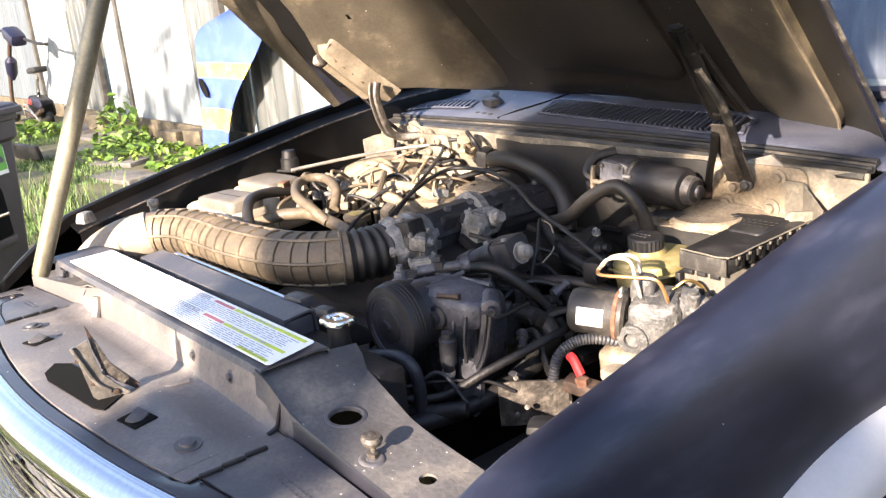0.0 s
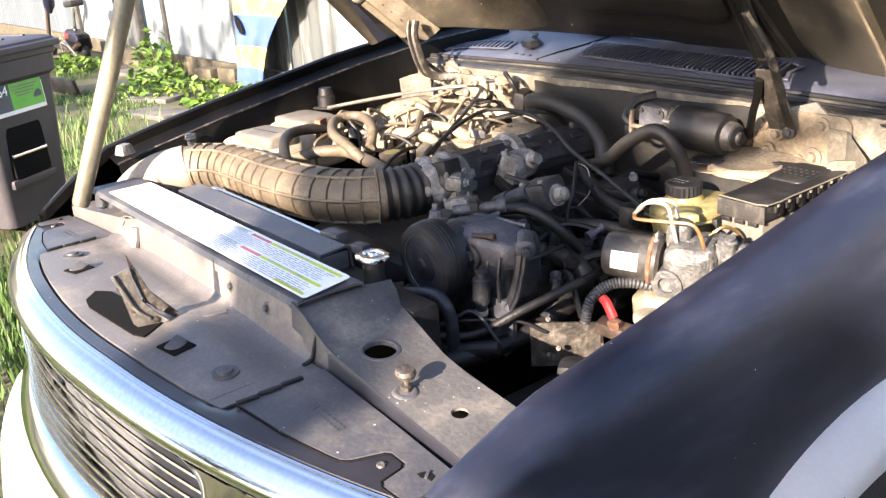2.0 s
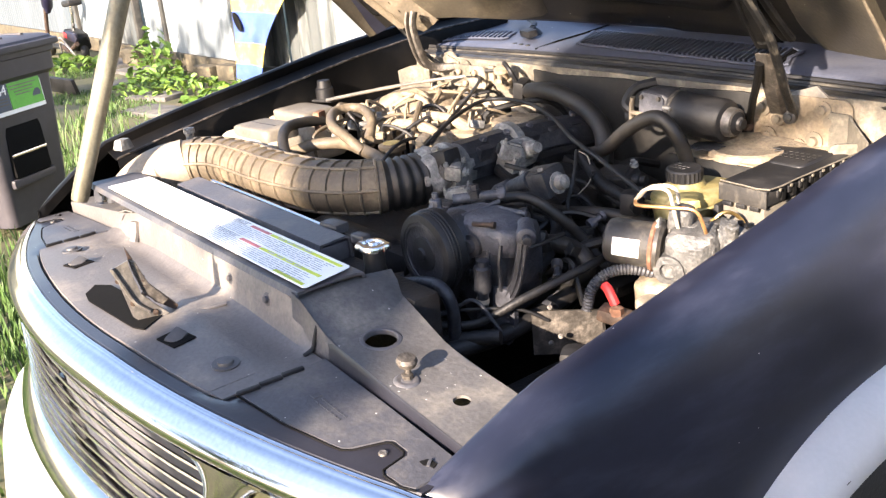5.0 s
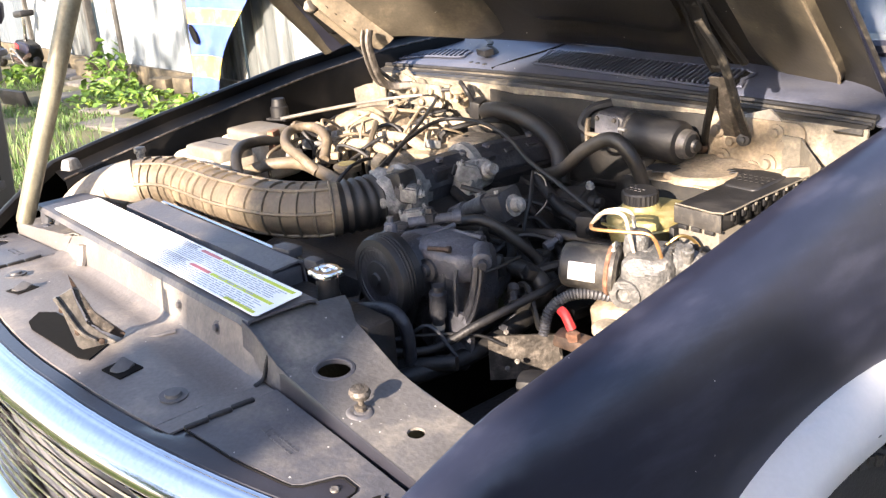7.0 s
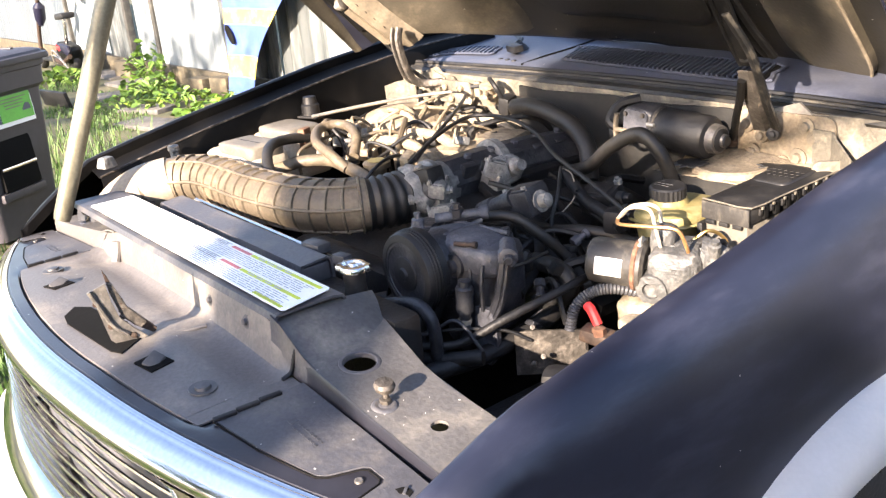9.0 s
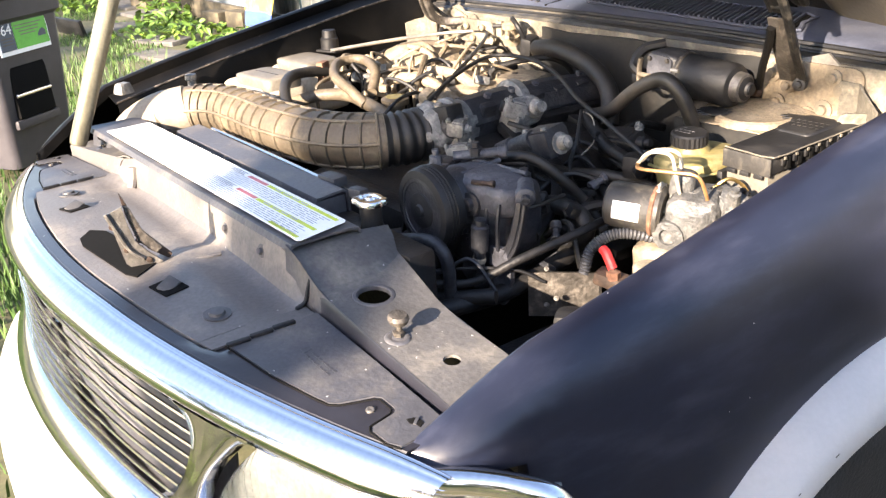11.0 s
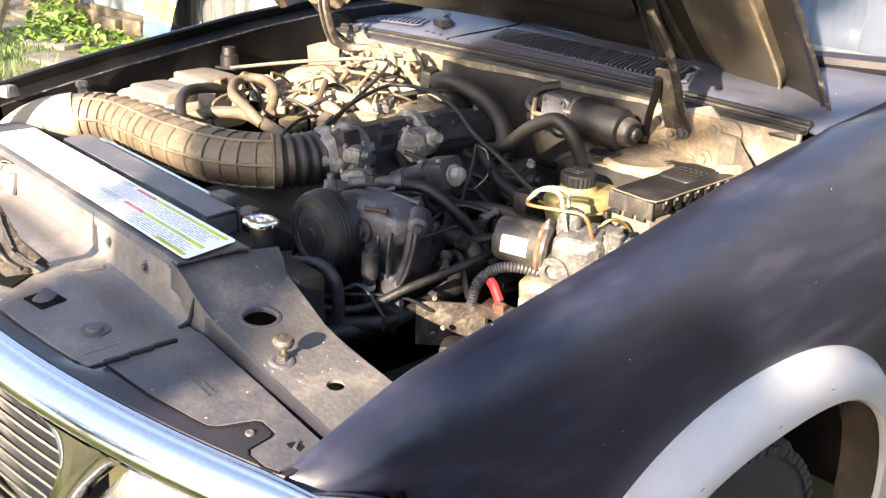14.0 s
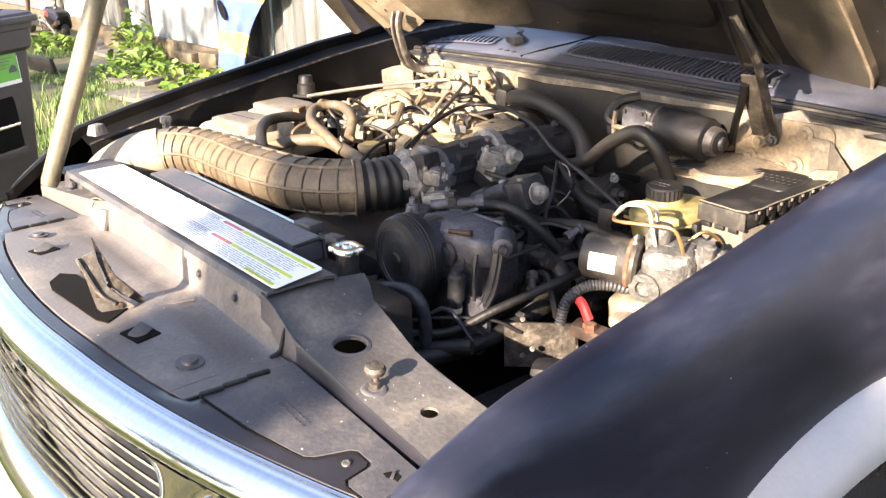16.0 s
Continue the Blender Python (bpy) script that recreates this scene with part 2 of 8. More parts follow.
M["bark"] = mat("tree_bark", (0.12, 0.09, 0.06), 0.9, 0, 0.4, 14, 0.5)
M["ground"] = mat("dirt_and_grass_ground", (0.085, 0.085, 0.040), 0.9, 0, 0.4, 2.2, 0.5, (0.17, 0.13, 0.085), 0.7, fine=60)
M["scooter"] = mat("dark_blue_scooter_paint", (0.007, 0.007, 0.022), 0.4, 0, 0.2, 8, 0.03)
# near-black for gaps, and for shade put into holes, wells and recesses
M["dark"] = mat("gap_and_shade_black", (0.008, 0.008, 0.008), 0.9, 0, 0.2, 6, 0.0, spec=0.05)
M["dash"] = mat("cream_tan_dashboard", (0.20, 0.18, 0.11), 0.7, 0, 0.2, 6, 0.1)


def glass(name, tint, rough=0.02):
    m = bpy.data.materials.new(name)
    m.use_nodes = True
    b = m.node_tree.nodes["Principled BSDF"]
    b.inputs["Base Color"].default_value = (*tint, 1)
    b.inputs["Roughness"].default_value = rough
    b.inputs["Transmission Weight"].default_value = 1.0
    b.inputs["IOR"].default_value = 1.45
    return m


M["glass"] = glass("tinted_glass", (0.75, 0.82, 0.80))
M["lens"] = mat("hazy_ribbed_lamp_lens", (0.17, 0.18, 0.175), 0.22, 0.30, 0.25, 18, 0.05, (0.27, 0.28, 0.265), 0.6, coat=0.5)
M["grilleback"] = mat("grey_grille_backing", (0.075, 0.076, 0.084), 0.6, 0, 0.4, 10, 0.1, (0.12, 0.11, 0.11), 0.6, stretch=(3, 1, 0.4))
# the blue of sky light on the dusty glass is put into its tint
M["screen"] = glass("dusty_sky_tinted_windscreen", (0.72, 0.82, 0.95), 0.03)
M["screen"].node_tree.nodes["Principled BSDF"].inputs["Transmission Weight"].default_value = 0.955


# ---- mesh helpers ----
TIP = [0.0]  # how fast the end plates of the radiator support fall outwards
FALL = [False]  # while set, what is built falls away towards the sides of the car's front


def link(name, bm, material, parent=None, label="", smooth=True, angle=35):
    if FALL[0]:
        for v in bm.verts:
            v.co.z -= 0.068 * max(0.0, abs(v.co.x) - 0.2) + TIP[0] * max(0.0, abs(v.co.x) - 0.42)
    bmesh.ops.recalc_face_normals(bm, faces=bm.faces[:])
    me = bpy.data.meshes.new(name)
    if smooth:
        for f in bm.faces:
            f.smooth = True
        lim = radians(angle)
        for e in bm.edges:
            if len(e.link_faces) == 2 and e.calc_face_angle(0) > lim:
                e.smooth = False
    bm.to_mesh(me)
    bm.free()
    me.materials.append(M[material] if isinstance(material, str) else material)
    ob = new(name, me)
    if parent:
        ob.parent = parent
    if label:
        ob["label"] = label
    return ob


def part(name, bm, material, parent, label="", **kw):
    return link(name, bm, material, parent, label, **kw)


def box(bm, c, s, rot=(0, 0, 0), bev=0.004, taper=1.0):
    """A bevelled box: centre, full sizes, degrees; taper scales its top."""
    r = bmesh.ops.create_cube(bm, size=1)
    for v in r["verts"]:
        k = taper if v.co.z > 0 else 1.0
        v.co = Vector((v.co.x * s[0] * k, v.co.y * s[1] * k, v.co.z * s[2]))
    if bev > 0:
        es = list({e for v in r["verts"] for e in v.link_edges})
        q = bmesh.ops.bevel(bm, geom=es, offset=min(bev, min(s) * 0.45), segments=2, affect="EDGES", profile=0.6)
        vs = set(v for f in q["faces"] for v in f.verts) | {v for v in r["verts"] if v.is_valid}
        vs |= {w for v in list(vs) for e in v.link_edges for w in e.verts}
    else:
        vs = r["verts"]
    m = pose(*c, *rot)
    for v in vs:
        v.co = m @ v.co
    return bm


def smooth_path(pts, n=6):
    p = [Vector(a) for a in pts]
    if len(p) < 3:
        return p
    q = [p[0] * 2 - p[1]] + p + [p[-1] * 2 - p[-2]]
    out = []
    for i in range(1, len(q) - 2):
        for k in range(n):
            t = k / n
            a, b, c, d = q[i - 1], q[i], q[i + 1], q[i + 2]
            out.append(0.5 * (2 * b + (c - a) * t + (2 * a - 5 * b + 4 * c - d) * t * t + (3 * b - a - 3 * c + d) * t ** 3))
    out.append(p[-1])
    return out


def tube(bm, pts, r, seg=14, n=6, cap=True, radius=None, flat=1.0):
    """A round tube along a smoothed path; radius(s) may vary it by the share of its length."""
    path = smooth_path(pts, n) if n > 1 else [Vector(a) for a in pts]
    rings, up = [], None
    for i, p in enumerate(path):
        d = (path[min(i + 1, len(path) - 1)] - path[max(i - 1, 0)]).normalized()
        if up is None:
            up = Vector((0, 0, 1)) if abs(d.z) < 0.9 else Vector((1, 0, 0))
        up = (up - d * up.dot(d)).normalized()
        side = d.cross(up)
        k = r * (radius(i / (len(path) - 1)) if radius else 1.0)
        rings.append([bm.verts.new(p + (side * math.cos(a) + up * math.sin(a) * flat) * k) for a in (2 * math.pi * j / seg for j in range(seg))])
    for a, b in zip(rings, rings[1:]):
        for j in range(seg):
            bm.faces.new((a[j], a[(j + 1) % seg], b[(j + 1) % seg], b[j]))
    if cap:
        bm.faces.new(rings[0][::-1])
        bm.faces.new(rings[-1])
    return bm


def lathe(bm, origin, axis, profile, seg=24, wobble=None):
    """Turns a profile of (distance, radius) round an axis."""
    o, d = Vector(origin), Vector(axis).normalized()
    u = d.orthogonal().normalized()
    w = d.cross(u)
    rings = []
    for s, r in profile:
        ring = []
        for j in range(seg):
            a = 2 * math.pi * j / seg
            k = r * (wobble(j, s) if wobble else 1.0)
            ring.append(bm.verts.new(o + d * s + (u * math.cos(a) + w * math.sin(a)) * max(k, 1e-4)))
        rings.append(ring)
    for a, b in zip(rings, rings[1:]):
        for j in range(seg):
            bm.faces.new((a[j], a[(j + 1) % seg], b[(j + 1) % seg], b[j]))
    bm.faces.new(rings[0][::-1])
    bm.faces.new(rings[-1])
    return bm


def sheet(bm, rows, thick=0.0, closed=False):
    """A skin over rows of points; thick gives it a back face and rims along the skin's normals."""
    vs = [[bm.verts.new(Vector(p)) for p in row] for row in rows]
    fs = []
    for a, b in zip(vs, vs[1:]):
        m = len(a)
        for j in range(m if closed else m - 1):
            fs.append(bm.faces.new((a[j], a[(j + 1) % m], b[(j + 1) % m], b[j])))
    if thick:
        bmesh.ops.recalc_face_normals(bm, faces=fs)
        bmesh.ops.solidify(bm, geom=fs, thickness=thick)
    return bm


def plate(bm, outline, thick, holes=(), at=None):
    """A flat plate: outline of (x, y), sunk by thick, with round holes (x, y, r), set by the pose at."""
    at = at or Matrix()
    edges = []
    loops = [[Vector((x, y, 0)) for x, y in outline]]
    for hx, hy, hr in holes:
        loops.append([Vector((hx + hr * math.cos(a), hy + hr * math.sin(a), 0)) for a in (2 * math.pi * k / 20 for k in range(20))])
    for lp in loops:
        v = [bm.verts.new(p) for p in lp]
        edges += [bm.edges.new((v[i], v[(i + 1) % len(v)])) for i in range(len(v))]
    made = bmesh.ops.triangle_fill(bm, edges=edges, use_beauty=True)
    fs = [g for g in made["geom"] if isinstance(g, bmesh.types.BMFace)]
    ext = bmesh.ops.extrude_face_region(bm, geom=fs)
    vv = [g for g in ext["geom"] if isinstance(g, bmesh.types.BMVert)]
    for v in vv:
        v.co.z -= thick
    allv = {v for f in fs for v in f.verts} | set(vv)
    for v in allv:
        v.co = at @ v.co
    return bm


def lump(bm, c, s, rot=(0, 0, 0), seed=1, rough=0.10, square=0.55):
    """A rough casting: a squared ball with dents, set by centre, full sizes and degrees."""
    r = bmesh.ops.create_icosphere(bm, subdivisions=3, radius=1)
    m = pose(*c, *rot)
    off = Vector((seed * 3.1, seed * 1.7, seed * 0.9))
    for v in r["verts"]:
        p = v.co.normalized()
        q = Vector([math.copysign(abs(a) ** square, a) for a in p])
        k = 1 + rough * noise.noise(p * 1.8 + off) + 0.5 * rough * noise.noise(p * 5 + off)
        v.co = m @ Vector((q.x * s[0] / 2 * k, q.y * s[1] / 2 * k, q.z * s[2] / 2 * k))
    return bm


def bar_rod(bm, a, b, r, seg=12, head=0.0):
    """A round rod from a to b with softened ends; head widens its far end."""
    a, b = Vector(a), Vector(b)
    n = (b - a).length
    prof = [(0, r * 0.85), (r * 0.15, r), (n - r * 0.15, r), (n, r * 0.85)]
    if head:
        prof = [(0, r * 0.85), (r * 0.15, r), (n - head * 1.2, r), (n - head * 1.19, head), (n - head * 0.1, head), (n, head * 0.8)]
    return lathe(bm, tuple(a), tuple(b - a), prof, seg)


def B():
    return bmesh.new()


def empty(name, at=(0, 0, 0)):
    ob = new(name)
    ob.location = at
    ob.empty_display_size = 0.1
    return ob


def lerp(a, b, t):
    return a + (b - a) * t


def interp(x, table):
    if x <= table[0][0]:
        return table[0][1]
    for (a, va), (b, vb) in zip(table, table[1:]):
        if x <= b:
            return lerp(va, vb, (x - a) / (b - a))
    return table[-1][1]


# ---- the car: body ----
car = tagged(empty("car"), "black off-road car with its bonnet propped open and engine bare", "car")


def ridge_z(y):
    return interp(y, [(0.10, 0.900), (0.15, 0.921), (0.20, 0.942), (0.284, 0.976), (0.42, 1.002), (0.64, 1.039), (0.97, 1.098), (1.27, 1.136), (1.58, 1.15)])


WHEEL_Y, WHEEL_Z = 0.90, 0.36


def arch(a, half, high, n):
    c, s = math.cos(a), math.sin(a)
    return (WHEEL_Y + 0.0 + half * math.copysign(abs(c) ** (2 / n), c), WHEEL_Z + high * math.copysign(abs(s) ** (2 / n), s))


WING = [(0.0, 0.004), (0.008, 0.0), (0.035, 0.005), (0.062, 0.023), (0.085, 0.06), (0.107, 0.12), (0.121, 0.20), (0.129, 0.30)]


def slim(y):
    """How much of the wing's width is left towards its rounded nose."""
    return interp(y, [(0.110, 0.04), (0.113, 0.12), (0.118, 0.30), (0.125, 0.48), (0.135, 0.64), (0.155, 0.82), (0.18, 0.94), (0.21, 1.0)])


def wing(side):
    bm = B()
    rows = []
    ys = [0.110, 0.113, 0.118, 0.125, 0.135, 0.145, 0.155, 0.167, 0.18, 0.195, 0.21, 0.225, 0.236, 0.240, 0.26, 0.3] + [0.36 + 0.06 * k for k in range(20)] + [1.548]
    lift = 0.0 if side > 0 else 0.085
    for y in ys:
        zr = ridge_z(y) + lift * interp(y, [(0.1, 0.3), (0.3, 0.9), (0.6, 1.0), (1.6, 0.9)])
        k = interp(y, [(0.2, 0.045), (0.32, 0.02), (0.5, 0.0)])
        xr = 0.7445 + 0.0105 * interp(y, [(0.11, 0), (0.4, 1)])
        top = [(xr + o * slim(y) - (k * 0.4 if n == 4 else k if n > 4 else 0), zr - d) for n, (o, d) in enumerate(WING)]
        if y < 0.238:
            low = interp(y, [(0.11, 0.886), (0.236, 0.866)]) + 0.3 * (lift if side < 0 else 0.0)
            fine = [(lerp(p[0], q[0], j / 6), lerp(p[1], q[1], j / 6)) for p, q in zip(top[1:], top[2:]) for j in range(6)]
            up_ = [p for p in fine if p[1] > low] or [(xr, low + 0.004)]
            pick = [up_[int(round(j * (len(up_) - 1) / 6))] for j in range(7)]
            e = pick[-1]
            prof = [(xr + 0.002, max(zr - 0.03, low)), top[0]] + pick + [(e[0] - 0.001, low), (e[0] - 0.006, low - 0.001), (e[0] - 0.010, low - 0.001), (e[0] - 0.014, low - 0.002), (e[0] - 0.018, low - 0.002)]
        else:
            low = interp(y, [(0.238, 0.866), (0.36, zr - 0.299)])
            fine = [(lerp(p[0], q[0], j / 6), lerp(p[1], q[1], j / 6)) for p, q in zip(top[1:], top[2:]) for j in range(6)]
            up_ = [p for p in fine if p[1] > low]
            pick = [up_[int(round(j * (len(up_) - 1) / 6))] for j in range(7)]
            prof = [(xr + 0.002, zr - 0.03), top[0]] + pick + [(0.886 - k, 0.70), (0.884 - k, 0.60), (0.878 - k, 0.50), (0.872 - k, 0.40), (0.868 - k, 0.30)]
        rows.append([(side * x, y, z) for x, z in prof])
    sheet(bm, rows)
    cut = [f for f in bm.faces if ((abs(f.calc_center_median().y - 0.93) / 0.52) ** 2.3 + (max(0, f.calc_center_median().z - 0.36) / 0.36) ** 2.3) < 1 and abs(f.calc_center_median().x) > 0.8 and f.calc_center_median().z < 0.78]
    bmesh.ops.delete(bm, geom=cut, context="FACES")
    fs = bm.faces[:]
    bmesh.ops.recalc_face_normals(bm, faces=fs)
    bmesh.ops.solidify(bm, geom=fs, thickness=0.003)
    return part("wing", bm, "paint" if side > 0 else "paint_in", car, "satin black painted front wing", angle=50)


wing_d = wing(1)
wing_p = wing(-1)


def flare(side):
    bm = B()
    ring = [(0.880, 0.600, 0.455, 2.1, 0.925), (0.893, 0.598, 0.453, 2.1, 0.925), (0.918, 0.574, 0.436, 2.15, 0.92), (0.938, 0.538, 0.410, 2.3, 0.91), (0.947, 0.50, 0.392, 2.4, 0.905), (0.946, 0.475, 0.378, 2.5, 0.90), (0.936, 0.468, 0.372, 2.5, 0.90), (0.885, 0.47, 0.376, 2.5, 0.90)]
    rows = []
    for x, h, v, n, yc in ring:
        row = []
        for k in range(41):
            a = math.pi * k / 40
            y, z = arch(a, h, v, n)
            row.append((side * x, y - WHEEL_Y + yc, z))
        row = [(row[0][0], row[0][1] + 0.01, 0.22)] + row + [(row[-1][0], row[-1][1] - 0.01, 0.22)]
        rows.append(row)
    sheet(bm, rows[:-1], 0.003)
    fl_ = part("wheel_arch_flare", bm, "flare", car, "silver-grey plastic wheel arch flare", angle=45)
    inner = [(side * 0.86, p[1], p[2]) for p in rows[-1]]
    part("flare_lining", sheet(B(), [[(side * 0.9345, p[1], p[2] - 0.0005) for p in rows[-2]], rows[-1], inner], 0.002), "muddy", fl_, "mud-brown inner face of the flare", angle=45)
    # scuffs on the crest and dry grass caught on the lip
    rf = random.Random(31)
    for k in range(5):
        a = math.pi * rf.uniform(0.42, 0.80)
        q = rf.uniform(0.15, 0.9)
        ends = []
        for da in (0, rf.uniform(0.008, 0.03)):
            p0, p1 = [arch(a + da, h, v, n) for _, h, v, n, _ in ring[3:5]]
            ends.append((side * (lerp(0.938, 0.947, q) + 0.0005), lerp(p0[0] - WHEEL_Y + 0.91, p1[0] - WHEEL_Y + 0.905, q), lerp(p0[1], p1[1], q)))
        part("scuff", tube(B(), ends, 0.0007, 5, 1), "slab", fl_)
    bm = B()
    for k in range(46):
        a = math.pi * rf.uniform(0.60, 0.76)
        y, z = arch(a, 0.462, 0.366, 2.5)
        c = Vector((side * rf.uniform(0.885, 0.93), y, z - rf.uniform(0.0, 0.012)))
        d = Vector((rf.uniform(-1, 1), rf.uniform(-1, 1), rf.uniform(-0.7, 0.7))) * 0.012
        tube(bm, [tuple(c - d), tuple(c + Vector((0, 0, 0.003))), tuple(c + d)], 0.0008, 4, 1)
    tagged(part("dry_grass", bm, "wood", fl_, "dry grass caught on the lip"), kind="stuff")
    return fl_


flare(1)
flare(-1)


def wheel(side, y):
    hub = part("wheel", lathe(B(), (side * 0.80, y, WHEEL_Z), (side, 0, 0), [(-0.10, 0.19), (-0.10, 0.215), (0.06, 0.215), (0.065, 0.20), (0.05, 0.19), (0.02, 0.17), (0.03, 0.07), (0.045, 0.06)], 28), "silver", car, "steel wheel with a worn tyre")
    part("tyre", lathe(B(), (side * 0.80, y, WHEEL_Z), (side, 0, 0), [(-0.115, 0.22), (-0.122, 0.27), (-0.115, 0.325), (-0.09, 0.348), (-0.03, 0.355), (0.03, 0.355), (0.09, 0.348), (0.105, 0.325), (0.112, 0.27), (0.105, 0.22)], 64, lambda j, s: 1.0 if abs(s) < 0.02 else (1.012 if j % 2 else 0.992)), "tyre", hub, "black tyre with chunky tread")
    bm = B()
    for k in range(72):
        a = 2 * math.pi * k / 72
        for x, r, w in ((0.100, 0.330, 0.024), (0.05, 0.348, 0.045), (-0.03, 0.351, 0.05)):
            c = Vector((side * (0.80 + x), y + r * math.cos(a + x), WHEEL_Z + r * math.sin(a + x)))
            m = Matrix.Translation(c) @ Matrix.Rotation(a + x, 4, "X") @ Matrix.Diagonal((w, 0.018, 0.019, 1))
            bmesh.ops.create_cube(bm, size=1, matrix=m)
    tagged(part("tread", bm, "tyre", hub, "worn tread blocks"), kind="stuff")


for sd in (1, -1):
    wheel(sd, WHEEL_Y - 0.075)
    wheel(sd, WHEEL_Y + 2.78)
    bm = B()
    sheet(bm, [[(sd * x, WHEEL_Y + 0.5 * math.cos(a), 0.36 + 0.42 * math.sin(a)) for a in (math.pi * k / 16 for k in range(17))] for x in (0.60, 0.875)], 0.003)
    part("wheel_well", bm, "dark", car)

# side of the body behind the wings
for sd in (1, -1):
    bm = B()
    rows = []
    for z, x in [(0.30, 0.868), (0.45, 0.876), (0.65, 0.886), (0.8, 0.884), (0.92, 0.876), (1.0, 0.862), (1.06, 0.84), (1.10, 0.815), (1.13, 0.80)]:
        rows.append([(sd * x, y, z) for y in (1.556, 1.75, 2.1, 2.5, 2.72)])
    sheet(bm, rows, 0.02)
    dr = part("front_door", bm, "paint", car, "black painted front door", angle=50)
    bm = B()
    sheet(bm, [[(sd * x, y, z) for y in (2.726, 3.2, 3.7, 4.4)] for z, x in [(0.30, 0.868), (0.65, 0.886), (0.92, 0.876), (1.06, 0.84), (1.13, 0.80)]], 0.02)
    part("rear_side_panel", bm, "paint", car)
    bm = B()
    box(bm, (sd * 0.93, 2.15, 0.33), (0.16, 1.30, 0.04), bev=0.015)
    rb = part("running_board", bm, "rubber", car, "black ribbed running board with a pale edge")
    for k in range(7):
        part("rib", box(B(), (sd * (0.875 + 0.018 * k), 2.15, 0.354), (0.008, 1.28, 0.008), bev=0.003), "rubber", rb)
    part("edge_trim", box(B(), (sd * 1.012, 2.15, 0.335), (0.012, 1.30, 0.05), bev=0.005), "silver", rb, "pale metal edge")
    part("sill_trim", box(B(), (sd * 0.885, 2.15, 0.45), (0.03, 1.14, 0.10), bev=0.012), "flare", car, "grey lower door moulding")
    # pillar and side windows
    bm = B()
    tube(bm, [(sd * 0.79, 1.60, 1.125), (sd * 0.745, 1.95, 1.36), (sd * 0.68, 2.35, 1.60), (sd * 0.66, 2.55, 1.66)], 0.035, 10, 5)
    part("windscreen_pillar", bm, "paint", car)
    bm = B()
    sheet(bm, [[(sd * 0.805, 1.75, 1.13), (sd * 0.805, 2.7, 1.13), (sd * 0.80, 4.3, 1.13)], [(sd * 0.68, 2.45, 1.60), (sd * 0.67, 2.8, 1.63), (sd * 0.67, 4.2, 1.60)]], 0.006)
    ob = part("side_window", bm, "glass", car, "side window glass")
    ob.visible_shadow = False
bm = B()
sheet(bm, [[(x, y - 0.10 * (1 - (x / 0.68) ** 2), z + 0.03 * (1 - (x / 0.68) ** 2)) for x in (-0.68, -0.4, 0, 0.4, 0.68)] for y, z in ((2.45, 1.60), (2.6, 1.655), (3.4, 1.69), (4.3, 1.62), (4.45, 1.1), (4.45, 0.4))], 0.02)
part("roof", bm, "paint", car, angle=60)
bm = B()
sheet(bm, [[(x, y - 0.16 * (1 - (x / 0.78) ** 2), z) for x in [w * k / 6 for k in range(-6, 7)]] for y, z, w in ((1.66, 1.135, 0.775), (1.95, 1.32, 0.735), (2.3, 1.54, 0.69), (2.42, 1.60, 0.675))], 0.006)
ws = part("windscreen", bm, "screen", car, "dusty laminated windscreen")
ws.visible_shadow = False
low = [(0.775 * k / 8, 1.690 - 0.16 * (1 - (0.775 * k / 8 / 0.78) ** 2), 1.192) for k in range(-8, 9)]
up = [(0.752, 1.815, 1.245), (0.735, 1.945, 1.325), (0.69, 2.295, 1.545)]
part("screen_seal", tube(B(), [(-x, y, z) for x, y, z in reversed(up)] + low + up, 0.019, 8, 2), "header", ws, "black rubber windscreen seal")
# cabin: dashboard and seats' dark block behind the glass
bm = B()
sheet(bm, [[(x, y, z) for x in (-0.76, 0, 0.76)] for y, z in ((1.62, 1.08), (1.9, 1.10), (2.0, 1.06), (2.1, 0.8))], 0.01)
dash = part("dashboard", bm, "plastic", car, "dark dashboard with a paler top pad")
bm = B()
rows = []
for k, h in ((1.0, 0.0), (0.97, 0.022), (0.88, 0.036), (0.6, 0.046), (0.3, 0.050), (0.02, 0.051)):
    rows.append([(0.28 + 0.40 * k * math.cos(a), 1.90 + 0.20 * k * math.sin(a), 1.112 + h) for a in (2 * math.pi * j / 40 for j in range(40))])
sheet(bm, rows, 0, True)
part("top_pad", bm, "dash", dash, "oval cream top pad", angle=60)
for sx in (-0.38, 0.38):
    part("front_seat", box(B(), (sx, 2.75, 1.05), (0.5, 0.16, 0.75), (-12, 0, 0), 0.06), "plastic", car, "dark cloth front seat")

# bonnet, hinged open
HOOD_TILT = 47.0
HA, HB = Vector((0, 1.395, 1.118)), Vector((0, -math.cos(radians(HOOD_TILT)), math.sin(radians(HOOD_TILT))))
HN = Vector((0, -math.sin(radians(HOOD_TILT)), -math.cos(radians(HOOD_TILT))))


def hood_pt(x, s, d):
    """A place on the open bonnet: across, up along it from its rear edge, and off its underside."""
    bow = 0.14 * (1 - (x / 0.75) ** 2) if x > 0 else 0.14 - 0.31 * (-x / 0.72) ** 1.5
    return HA + HB * s + HN * (d - bow) + Vector((x, 0, 0))


def hood_rear(x):
    """How far the bonnet's rear edge is swept up its slope."""
    return interp(x, [(-0.72, 0.29), (-0.55, 0.235), (-0.4, 0.13), (-0.2, 0.02), (0.0, -0.05), (0.2, -0.07), (0.45, -0.058), (0.6, -0.040), (0.72, -0.03)])


